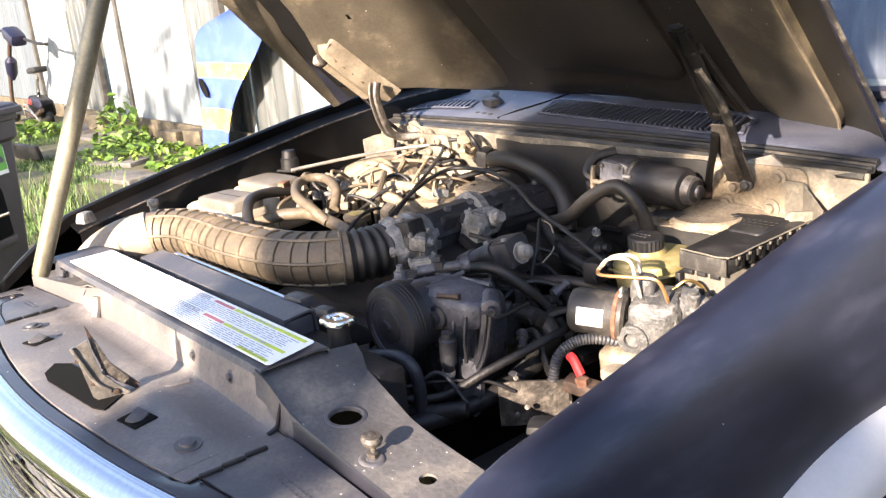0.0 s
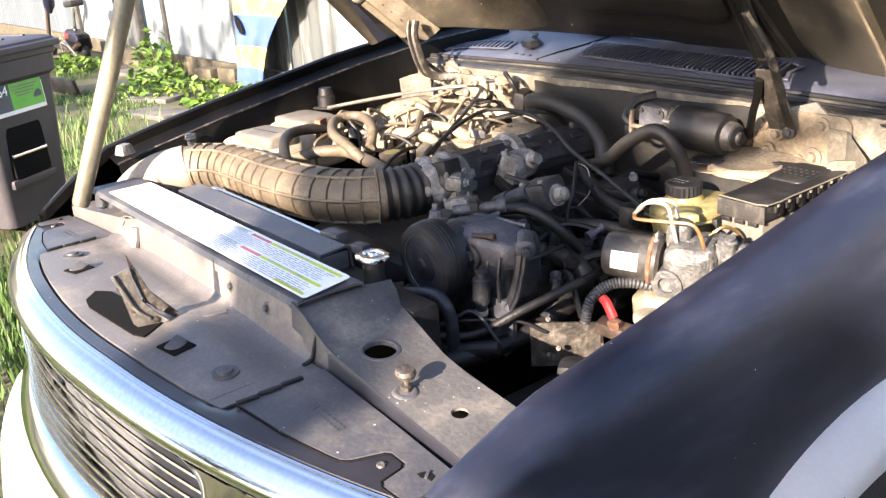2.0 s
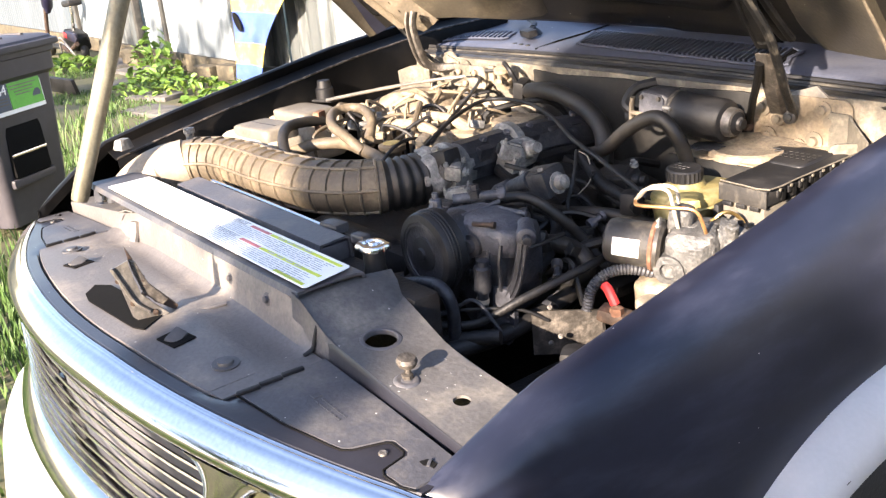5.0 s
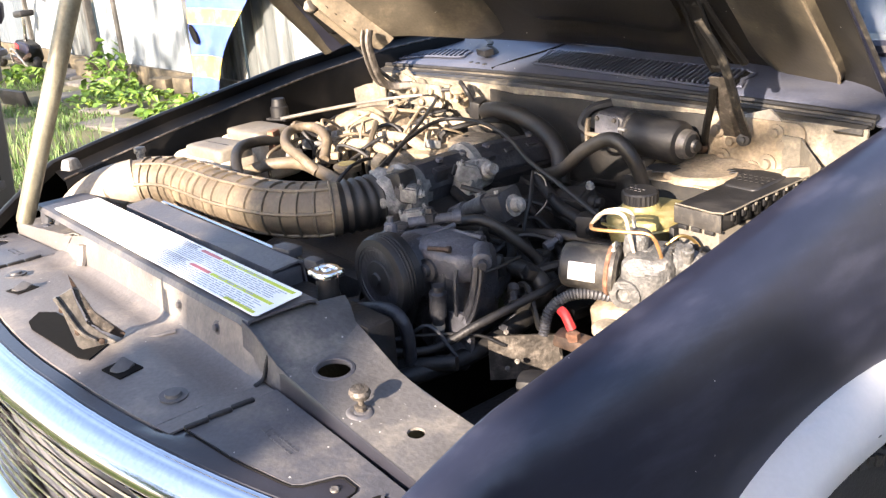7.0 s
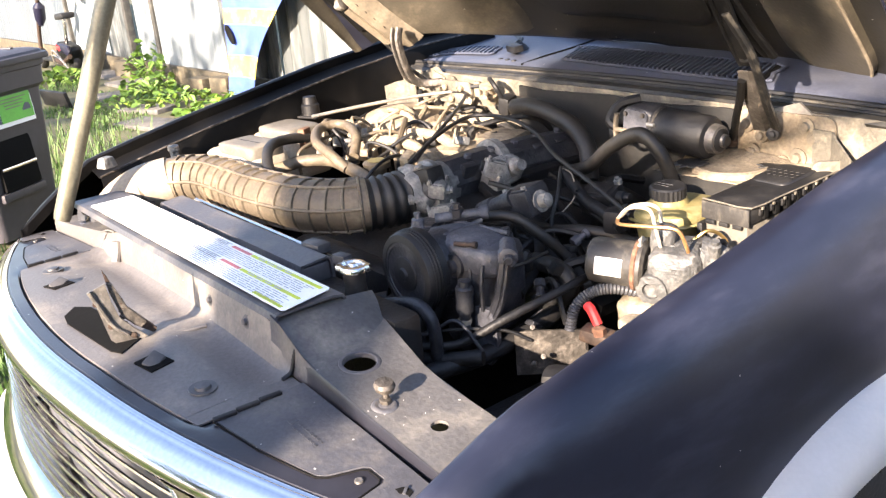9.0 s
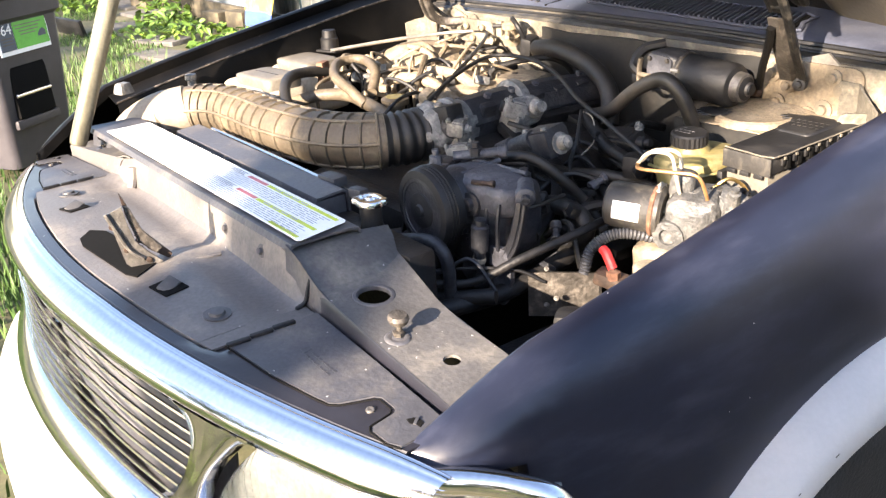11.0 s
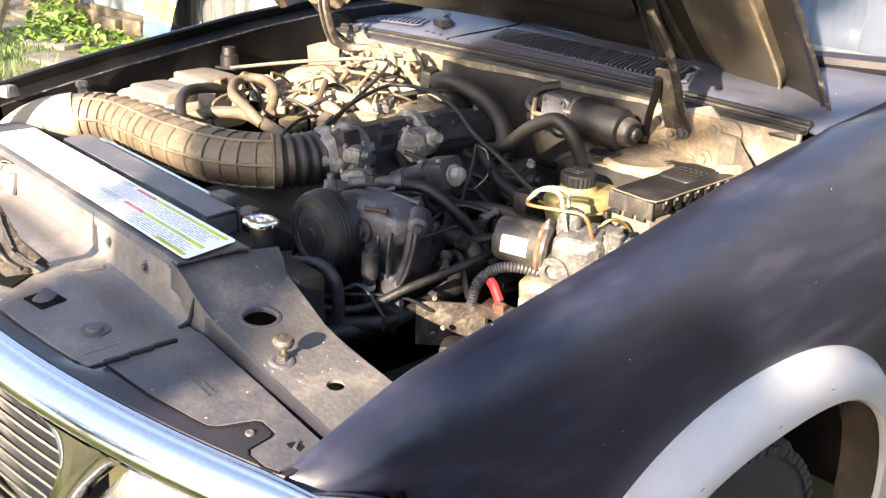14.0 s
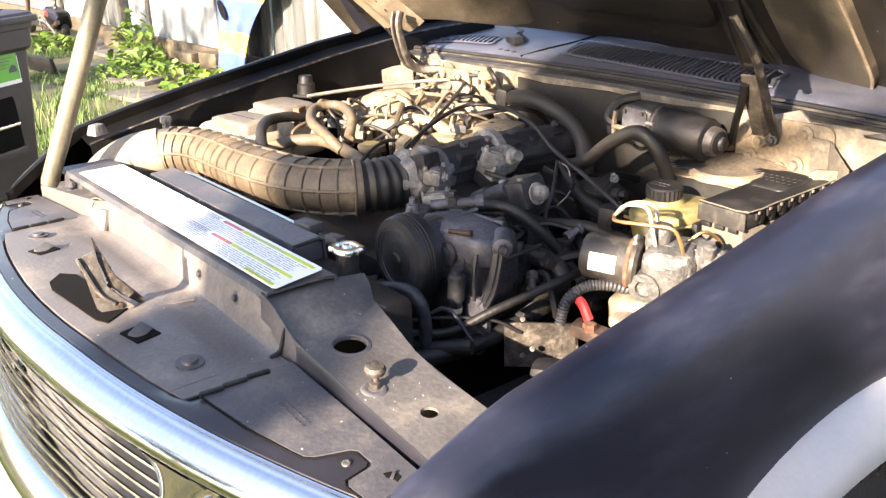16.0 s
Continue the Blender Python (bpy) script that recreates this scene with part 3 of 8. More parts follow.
bm = B()
half = lambda s: 0.70 + 0.015 * math.sin(math.pi * min(1, s / 1.25))
sheet(bm, [[hood_pt(half(s) * k / 24, s + hood_rear(half(s) * k / 24) * max(0.0, 1 - s / 0.8), 0 if abs(k) < 24 else 0.022) for k in range(-24, 25)] for s in [0.0, 0.05, 0.1, 0.3, 0.5, 0.7, 0.9, 1.1, 1.22, 1.27]], 0.012)
hood = part("bonnet", bm, "paint", car, "black bonnet standing open, its underside dirty brown", angle=50)

# bonnet underside: folded rims and the two pressed pans
def hood_shell(outline, d, name, label="", m_="hoodin"):
    bm = B()
    n = len(outline)
    rings = []
    cx = sum(p[0] for p in outline) / n
    cs = sum(p[1] for p in outline) / n
    dense = []
    for p, q in zip(outline, outline[1:] + outline[:1]):
        m = max(1, int(math.dist(p, q) / 0.08))
        dense += [(lerp(p[0], q[0], j / m), lerp(p[1], q[1], j / m)) for j in range(m)]
    for k, dd in ((1.0, 0.004), (0.975, d), (0.93, d + 0.003), (0.7, d + 0.002), (0.45, d + 0.003), (0.2, d + 0.002), (0.02, d + 0.002)):
        ring = []
        for x, s in dense:
            px, ps = cx + (x - cx) * k, cs + (s - cs) * k
            ring.append(hood_pt(px, ps + hood_rear(px) * max(0.0, 1 - ps / 0.8), dd))
        rings.append(ring)
    sheet(bm, rings, 0, True)
    return part(name, bm, m_, hood, label, angle=60)


def rounded(x0, x1, s0, s1, r, n=5):
    out = []
    for cx, cs, a0 in ((x1 - r, s1 - r, 0), (x0 + r, s1 - r, 90), (x0 + r, s0 + r, 180), (x1 - r, s0 + r, 270)):
        for k in range(n + 1):
            a = radians(a0 + 90 * k / n)
            out.append((cx + r * math.cos(a), cs + r * math.sin(a)))
    return out


bm = B()
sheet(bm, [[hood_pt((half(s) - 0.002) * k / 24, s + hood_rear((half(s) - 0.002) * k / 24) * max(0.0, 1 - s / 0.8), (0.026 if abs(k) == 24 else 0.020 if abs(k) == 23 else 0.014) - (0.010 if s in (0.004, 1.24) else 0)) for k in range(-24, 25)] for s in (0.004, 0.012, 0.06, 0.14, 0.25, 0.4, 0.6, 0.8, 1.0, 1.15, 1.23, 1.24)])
part("inner_panel", bm, "hooddark", hood, "darker brown inner skin of the bonnet", angle=60)
hood_shell(rounded(0.385, 0.605, 0.020, 1.15, 0.105), 0.034, "pressed_rib", "pressed pan with a rounded end")
hood_shell([(-0.30, 0.04), (-0.29, 0.10), (-0.29, 1.10), (-0.33, 1.15), (-0.58, 1.15), (-0.603, 0.60), (-0.608, 0.50), (-0.622, 0.39), (-0.640, 0.29), (-0.652, 0.18), (-0.645, 0.09), (-0.60, 0.03), (-0.50, 0.02), (-0.36, 0.02)], 0.030, "pressed_rib", "pressed pan with a rounded end")
bm = B()
sheet(bm, [[hood_pt(x, q + hood_rear(x) * max(0.0, 1 - q / 0.8), 0.0275) for x in (-0.665, -0.63, -0.595)] for q in (0.1, 0.2, 0.35, 0.5, 0.7, 0.9, 1.1)], 0.001)
part("edge_groove", bm, "dark", hood, "dark groove beside the pan")
bm = B()
rows = []
for q in (0.01, 0.05, 0.15, 0.25, 0.32, 0.40, 0.50, 0.60, 0.8, 1.0, 1.2):
    inner_x = interp(q, [(0.05, -0.690), (0.2, -0.684), (0.3, -0.680), (0.40, -0.671), (0.5, -0.652), (0.6, -0.647), (1.2, -0.645)])
    rows.append([hood_pt(x, q + hood_rear(x) * max(0.0, 1 - q / 0.8), d) for x, d in ((-0.708, 0.020), (-0.709, 0.036), (-0.704, 0.041), (lerp(-0.704, inner_x, 0.5), 0.042), (inner_x, 0.040), (inner_x + 0.002, 0.024))])
sheet(bm, rows)
part("edge_flange", bm, "hoodin", hood, "tan folded edge of the bonnet", angle=50)
PAN_EDGE = [(0.594, 1.0), (0.594, 0.6), (0.594, 0.4), (0.598, 0.25), (0.599, 0.13), (0.590, 0.085), (0.566, 0.045), (0.53, 0.026)]
part("pan_edge", tube(B(), [hood_pt(x, q + hood_rear(x) * max(0.0, 1 - q / 0.8), 0.0345) for x, q in PAN_EDGE], 0.0035, 6, 4), "strap", hood, "pale tan edge of the pan")
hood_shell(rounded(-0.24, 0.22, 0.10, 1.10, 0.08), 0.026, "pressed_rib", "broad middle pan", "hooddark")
slot = rounded(0.232, 0.306, 0.0, 0.225, 0.03)
bm = B()
vs = [bm.verts.new(hood_pt(x, q + hood_rear(x) * max(0.0, 1 - q / 0.8), 0.030)) for x, q in slot]
face = bm.faces.new(vs)
bmesh.ops.solidify(bm, geom=[face], thickness=0.003)
part("hinge_slot", bm, "dark", hood, "dark slot for the hinge arm")
for sx in (-1, 1):
    bm = B()
    tube(bm, [hood_pt(sx * 0.709, s + hood_rear(sx * 0.709) * max(0.0, 1 - s / 0.8), 0.028) for s in (0.0, 0.2, 0.5, 0.9, 1.2)], 0.0045, 6, 3)
    part("rim_fold", bm, "wornblack", hood, "worn folded rim")


def front(x):
    return -0.05 + 0.27 * x * x


# ---- front end ----
FALL[0] = True
XS = [-0.777 + 0.037 * k for k in range(43)]
bm = B()
HX = [-0.76 + 0.038 * k for k in range(41)]


def head_z(x):
    return interp(abs(x), [(0.40, 0.928), (0.425, 0.9470), (0.445, 0.9492)])


sheet(bm, [[(x, front(x) + 0.002, 0.938) for x in HX], [(x, front(x) + 0.008, 0.9476) for x in HX], [(x, front(x) + 0.025, 0.9482) for x in HX], [(x, front(x) + 0.034, head_z(x)) for x in HX], [(x, min(0.15, front(x) + 0.06), head_z(x)) for x in HX], [(x, 0.165, head_z(x)) for x in HX], [(x, 0.185, 0.930) for x in HX], [(x, 0.195, 0.86) for x in HX]], 0.004)
part("header_panel", bm, "header", car, "black plastic header panel behind the grille", angle=40)

# grille: chrome brow, bars, lower lip, cheeks, lamps
BROW = ((0.012, 0.936), (0.006, 0.946), (0.003, 0.9478), (0.0005, 0.9462), (-0.002, 0.9466), (-0.006, 0.9462), (-0.0075, 0.9440), (-0.012, 0.9428), (-0.020, 0.9390), (-0.022, 0.9368), (-0.030, 0.9315), (-0.037, 0.923), (-0.041, 0.914), (-0.039, 0.907), (-0.030, 0.904), (-0.012, 0.904))
BX_ = [-0.815] + XS + [0.79, 0.803, 0.815]


def brow_end(x):
    """How much of the brow's section is left where it runs out into the corner."""
    return interp(abs(x), [(0.75, 1.0), (0.777, 0.90), (0.803, 0.78), (0.815, 0.70)])


grille = part("grille", sheet(B(), [[(x, front(x) + a * brow_end(x), 0.922 + (z - 0.922) * brow_end(x)) for x in BX_] for a, z in BROW]), "chrome", car, "chromed grille surround", angle=60)
GX = [-0.4528 + 0.0283 * k for k in range(33)]
for k in range(10):
    z = 0.889 - 0.0193 * k
    f = -0.020 - 0.020 * (k / 9)
    reach = interp(z, [(0.71, 0.375), (0.752, 0.41), (0.806, 0.443), (0.851, 0.462), (0.878, 0.466), (0.90, 0.45)])
    bw = [lerp(-reach, reach, j / 16) for j in range(17)]
    part("grille_bar", tube(B(), [(x, front(x) + f, z) for x in bw], 0.0026, 6, 2, flat=1.3), "silver", grille, "thin chromed bar")
part("grille_back", sheet(B(), [[(x, front(x) + 0.035 + a, z) for x in GX] for a, z in ((0, 0.91), (-0.02, 0.62))], 0.003), "grilleback", grille, "grey ribbed plate behind the bars")
part("lower_surround", sheet(B(), [[(x, front(x) + a, z) for x in XS] for a, z in ((0.02, 0.702), (-0.030, 0.702), (-0.046, 0.698), (-0.055, 0.688), (-0.058, 0.684), (-0.069, 0.672), (-0.074, 0.655), (-0.070, 0.642), (-0.055, 0.632))]), "chrome", grille, "chromed lower lip of the grille", angle=60)
part("bumper", sheet(B(), [[(x, front(x) + a, z) for x in XS] for a, z in ((-0.05, 0.622), (-0.095, 0.612), (-0.128, 0.585), (-0.14, 0.52), (-0.14, 0.42), (-0.11, 0.33), (0.0, 0.30))], 0.004), "flare", car, "grey painted front bumper", angle=60)
RIM = [(0.405, 0.9065), (0.436, 0.9045), (0.455, 0.897), (0.466, 0.880), (0.465, 0.851), (0.446, 0.806), (0.412, 0.752), (0.385, 0.724), (0.355, 0.708)]
EYE = [(0.640, 0.9045), (0.600, 0.9045), (0.573, 0.897), (0.550, 0.882), (0.522, 0.853), (0.490, 0.815), (0.464, 0.774), (0.447, 0.737), (0.434, 0.700)]
for sx in (-1, 1):
    # cheek between the opening and the lamp: rolled in at both rims
    fine_rim, fine_eye = [[Vector((x, z, 0)) for x, z in q] for q in (RIM, EYE)]
    fine_rim, fine_eye = smooth_path(fine_rim, 4), smooth_path(fine_eye, 4)
    rows = []
    for a, b in zip(fine_rim, fine_eye):
        row = []
        for u, off in ((-0.04, 0.020), (-0.035, -0.020), (0.0, -0.034), (0.06, -0.039), (0.25, -0.040), (0.5, -0.040), (0.75, -0.040), (0.93, -0.040), (1.0, -0.034), (1.02, -0.014)):
            x, z = lerp(a.x, b.x, u), lerp(a.y, b.y, u)
            row.append((sx * x, front(x) + off, z))
        rows.append(row)
    part("grille_cheek", sheet(B(), rows), "chrome", grille, "chromed cheek beside the lamp", angle=60)
    # lamp: dark recess, then a hazy fluted lens set into it
    lx = [0.452 + 0.0032 * k for k in range(100)]
    edge = sorted((p.x, p.y) for p in fine_eye)
    topz = lambda x: interp(x, edge) if x < 0.62 else interp(x, [(0.62, 0.9045), (0.72, 0.902), (0.77, 0.893)])
    lamp = part("headlamp", sheet(B(), [[(sx * x, front(x) + 0.012, interp(x - 0.02, edge) + 0.006 if x < 0.62 else 0.905) for x in lx[::4]], [(sx * x, front(x) + 0.012, 0.60) for x in lx[::4]]], 0.004), "dark", car, "clear ribbed headlamp with a hazy lens")
    rows = []
    for i in range(15):
        t = i / 14
        row = []
        for j, x in enumerate(lx):
            top = topz(x - 0.014) - 0.004 if x < 0.60 else topz(x) - 0.003
            top = max(top, 0.62)
            roll = 0.014 * max(0.0, 1 - t * 9) ** 2 + 0.012 * max(0.0, 1 - (x - 0.452) / 0.02) ** 2
            row.append((sx * x, front(x) - 0.026 + roll + 0.0009 * math.cos(j * math.pi / 2) * (1 if i % 4 else 0.3), lerp(top, 0.60, t)))
        rows.append(row)
    part("lamp_lens", sheet(B(), rows, 0.003), "lens", lamp, "clear ribbed lens", angle=60)

BEZEL = [(0.700, 0.076, 0.890), (0.735, 0.092, 0.884), (0.760, 0.107, 0.879), (0.79, 0.134, 0.878), (0.808, 0.155, 0.877), (0.828, 0.175, 0.875), (0.852, 0.196, 0.872), (0.872, 0.216, 0.864), (0.882, 0.231, 0.845), (0.886, 0.238, 0.80), (0.887, 0.240, 0.66)]
FALL[0] = False
for sx in (1, -1):
    part("lamp_bezel", tube(B(), [(sx * (x + 0.002), y, z + 0.001) for x, y, z in BEZEL], 0.016, 12, 4), "chrome", grille, "chromed bezel round the corner lamp")
    part("corner_lamp", sheet(B(), [[(sx * (x - 0.006), y + 0.004, zz) for x, y, z in BEZEL[2:9]] for zz in (0.872, 0.84, 0.78, 0.70, 0.65)], 0.004), "lens", car, "clear corner lamp beside the headlamp")

FALL[0] = True
# middle sight shield with its trough, over the grille
bm = B()
cols = [-0.44, -0.42, -0.395, -0.385, -0.37, -0.30, -0.2, -0.1, 0.0, 0.07, 0.095, 0.11, 0.118, 0.13, 0.16, 0.20, 0.26, 0.32, 0.36, 0.385, 0.395, 0.405]
rows = []
for x in cols:
    t = interp(x, [(-0.395, 0), (-0.37, 1), (0.095, 1), (0.125, 0.0)])
    u = interp(x, [(0.125, 0), (0.15, 1), (0.37, 1), (0.42, 0)])
    lo = 0.949 - 0.012 * t - 0.010 * u
    dr = 0.024 * interp(abs(x), [(0.33, 0), (0.43, 1)])
    fy = max(front(x) + 0.028, front(x) * 0.5)
    rows.append([(x, fy, 0.936), (x, fy + 0.003, 0.949), (x, lerp(0.088, 0.075, t), 0.950), (x, lerp(0.106, 0.095, t), lerp(0.949, 0.945, t)), (x, 0.122, lo + 0.010 * t + 0.005 * u), (x, 0.150, lo + 0.003 * t), (x, 0.172, lo), (x, 0.183, lo + 0.004), (x, 0.190, lerp(0.958, 0.945, t) - 0.2 * dr), (x, 0.195, lerp(0.984, 0.976, t) - 0.7 * dr), (x, 0.198, 0.990 - dr), (x, 0.201, 1.000 - dr)])
sheet(bm, rows, 0.003)
# past the wall's end only the floor goes on
sheet(bm, [[(x, y, z) for y, z in ((max(front(x) + 0.031, front(x) * 0.5), 0.9485), (0.09, 0.9495), (0.13, 0.948), (0.186, 0.946))] for x in (0.4052, 0.42, 0.433)], 0.003)
shield = part("sight_shield", bm, "dusty", car, "dusty black plastic shield with a trough", angle=30)
# square openings, screws and the latch slot lie on the shield
for sx, sy in ((0.235, 0.053), (-0.235, 0.053)):
    part("square_hole", box(B(), (sx, sy, 0.950), (0.046, 0.040, 0.004), (0, 0, 12), 0.003), "dark", shield, "dark square hole")
    part("clip", box(B(), (sx, sy, 0.952), (0.022, 0.03, 0.010), (15, 20, 30), 0.003), "plastic", shield)
for sx in (0.355, -0.355):
    part("screw", lathe(B(), (sx, 0.075, 0.949), (0, 0, 1), [(0, 0.02), (0.003, 0.02), (0.003, 0.012), (0.007, 0.011), (0.008, 0.0)], 16), "plastic", shield, "push-in screw")
for wx, wz in ((0.135, 0.972), (0.262, 0.975)):
    part("screw", lathe(B(), (wx, 0.197, wz), (0.1, -1, 0.25), [(-0.004, 0.011), (0.004, 0.011), (0.005, 0.006), (0.010, 0.005), (0.011, 0.0)], 12), "support", shield, "round fixing on the shield's wall")
part("wall_seam", tube(B(), [(0.4058, 0.170, 0.9475), (0.4058, 0.181, 0.951), (0.4058, 0.187, 0.956), (0.4058, 0.192, 0.970), (0.4058, 0.196, 0.980), (0.4058, 0.199, 0.986)], 0.0030, 7, 3), "grimy", shield, "dark seam at the wall's end")
part("wall_rib", tube(B(), [(-0.30, 0.182, 0.945), (-0.302, 0.189, 0.962), (-0.303, 0.193, 0.985)], 0.010, 10, 3), "dusty", shield, "rounded rib moulded on the wall")
part("latch_slot", plate(B(), [(-0.085, 0.036), (-0.060, 0.056), (0.135, 0.076), (0.172, 0.028), (0.150, 0.018), (-0.020, 0.004), (-0.055, 0.010)], 0.002, (), pose(0, 0, 0.9520)), "dark", shield, "dark slot round the latch")
for pts in ([(0.13, 0.10), (0.145, 0.13), (0.155, 0.17)],):
    part("floor_step", tube(B(), [(x, y, 0.9455 if y < 0.11 else 0.942) for x, y in pts], 0.0055, 8, 4, flat=0.6), "dusty", shield, "rounded step moulded in the floor")

# latch: a folded steel lever with its dark claw, standing in the slot
def latch_sheet(pts, deep, back, m_, name, parent, label=""):
    at = pose(0.132, 0.042, 0.951, 90, 0, 74) @ Matrix.Translation((0, 0, -back))
    bm = plate(B(), pts, deep, (), at)
    return part(name, bm, m_, parent, label)


latch = latch_sheet([(-0.0282, 0.0905), (-0.0053, 0.0993), (-0.0013, 0.0685), (0.0049, 0.0412), (0.0206, 0.0214), (0.0398, 0.0012), (0.005, -0.012), (-0.0143, 0.0073), (-0.0199, 0.0402)], 0.004, 0.0, "latchpale", "bonnet_latch", car, "worn steel bonnet latch standing in the shield's slot")
latch_sheet([(-0.0037, 0.0972), (0.0046, 0.0925), (0.0184, 0.053), (0.0419, 0.0218), (0.0324, 0.0153), (0.0098, 0.0369), (0.0021, 0.0662)], 0.010, 0.006, "latchsteel", "latch_cheek", latch)
latch_sheet([(-0.0056, 0.1145), (-0.0013, 0.1046), (0.0056, 0.0848), (0.0118, 0.0575), (0.0307, 0.0345), (0.0559, 0.0032), (0.05, -0.0028), (0.0221, 0.0184), (0.0055, 0.0468), (-0.0021, 0.0781)], 0.006, 0.018, "rustdark", "latch_claw", latch, "dark rusty claw")
latch_at = pose(0.132, 0.042, 0.951, 90, 0, 74)
part("latch_rib", tube(B(), [latch_at @ Vector((u, v, 0.002)) for u, v in ((-0.030, 0.092), (-0.018, 0.060), (-0.006, 0.030), (0.012, 0.012))], 0.0035, 7, 4), "latchpale", latch)
part("latch_spring", tube(B(), [latch_at @ Vector((0.010 + 0.004 * math.cos(k * 1.3), 0.020 + 0.0016 * k, -0.010 + 0.004 * math.sin(k * 1.3))) for k in range(30)], 0.0016, 5, 1), "rustdark", latch)
for u, v in ((-0.024, 0.070), (-0.010, 0.030), (0.020, 0.008)):
    part("latch_rivet", lathe(B(), tuple(latch_at @ Vector((u, v, 0.0))), tuple(latch_at.to_3x3() @ Vector((0, 0, 1))), [(0, 0.005), (0.003, 0.0045), (0.004, 0.0)], 10), "rustdark", latch)

FALL[0] = False
# radiator cover with its stickers
bm = B()
rows = []
for x in [-0.60 + 0.05 * k for k in range(20)]:
    e = interp(x, [(-0.6, 0.3), (-0.5, 1), (0.33, 1), (0.35, 0.0)])
    rows.append([(x, 0.198, 0.995), (x, 0.203, 1.004), (x, 0.30, 1.004), (x, 0.318, 1.000), (x, 0.322, 0.990), (x, 0.325, 0.96)])
sheet(bm, rows, 0.004)
cover = part("radiator_cover", bm, "support", car, "black radiator cover carrying the stickers", angle=30)
bm = B()
sheet(bm, [[(x, 0.327, 0.975), (x, 0.335, 1.000), (x, 0.385, 1.004), (x, 0.395, 0.998), (x, 0.398, 0.95)] for x in (-0.42, -0.3, -0.1, 0.1, 0.19)], 0.004)
box(bm, (-0.115, 0.362, 0.970), (0.61, 0.056, 0.05), bev=0.006)
part("cover_step", bm, "support", cover, "raised step behind the stickers", angle=30)
part("tank_edge", tube(B(), [(-0.42, 0.415, 0.985), (-0.2, 0.415, 0.985), (0.1, 0.412, 0.985), (0.22, 0.41, 0.98)], 0.006, 8, 3), "silver", cover, "bright seam of the radiator tank")
for x, y, s in ((0.12, 0.405, 0.03), (0.215, 0.40, 0.02)):
    part("cover_clip", box(B(), (x, y, 1.0), (s * 1.6, s, 0.018), (0, 0, 8), 0.004), "plastic", cover)
sticker = part("sticker", plate(B(), [(-0.16, 0.2125), (0.348, 0.2125), (0.353, 0.217), (0.335, 0.302), (0.329, 0.3065), (-0.16, 0.3065)], 0.0012, (), pose(0, 0, 1.0092)), "white", car, "white warning sticker with coloured headings")
part("sticker", plate(B(), rounded(-0.505, -0.166, 0.2125, 0.3065, 0.004), 0.0012, (), pose(0, 0, 1.0092)), "white", car, "blank white sticker bleached by the sun")


def bar(x0, x1, y, h, ink, z=1.0100):
    part("print_bar", plate(B(), [(x0, y - h / 2), (x1, y - h / 2), (x1, y + h / 2), (x0, y + h / 2)], 0.0005, (), pose(0, 0, z)), ink, sticker)


rs = random.Random(4)
for y0, x0, hx, x1 in ((0.2955, -0.126, 0.020, 0.328), (0.2515, -0.104, 0.066, 0.338)):
    for dy in (-0.0042, 0.0042):
        bar(x0, hx - 0.012, y0 + dy, 0.0008, "inkdark")
    for k in range(10):
        w = (hx - x0 - 0.02) / 10
        bar(x0 + 0.004 + w * k, x0 + 0.004 + w * (k + 0.72), y0, 0.0030, "ink")
    bar(hx, hx + 0.07, y0, 0.0070, "inkred")
    bar(hx + 0.074, x1 - 0.004, y0, 0.0070, "inklime")
    for k in range(4):
        bar(hx + 0.10 + 0.03 * k, hx + 0.122 + 0.03 * k, y0, 0.0024, "ink", 1.0104)
    for k in range(6):
        xx = x0 - 0.006
        yy = y0 - 0.0085 - 0.0050 * k
        while xx < x1 - 0.03:
            w = rs.uniform(0.012, 0.036)
            bar(xx, min(xx + w, x1 - 0.012), yy, 0.0015, "ink")
            xx += w + 0.005
bar(0.25, 0.340, 0.2185, 0.0060, "inklime")

FALL[0] = True
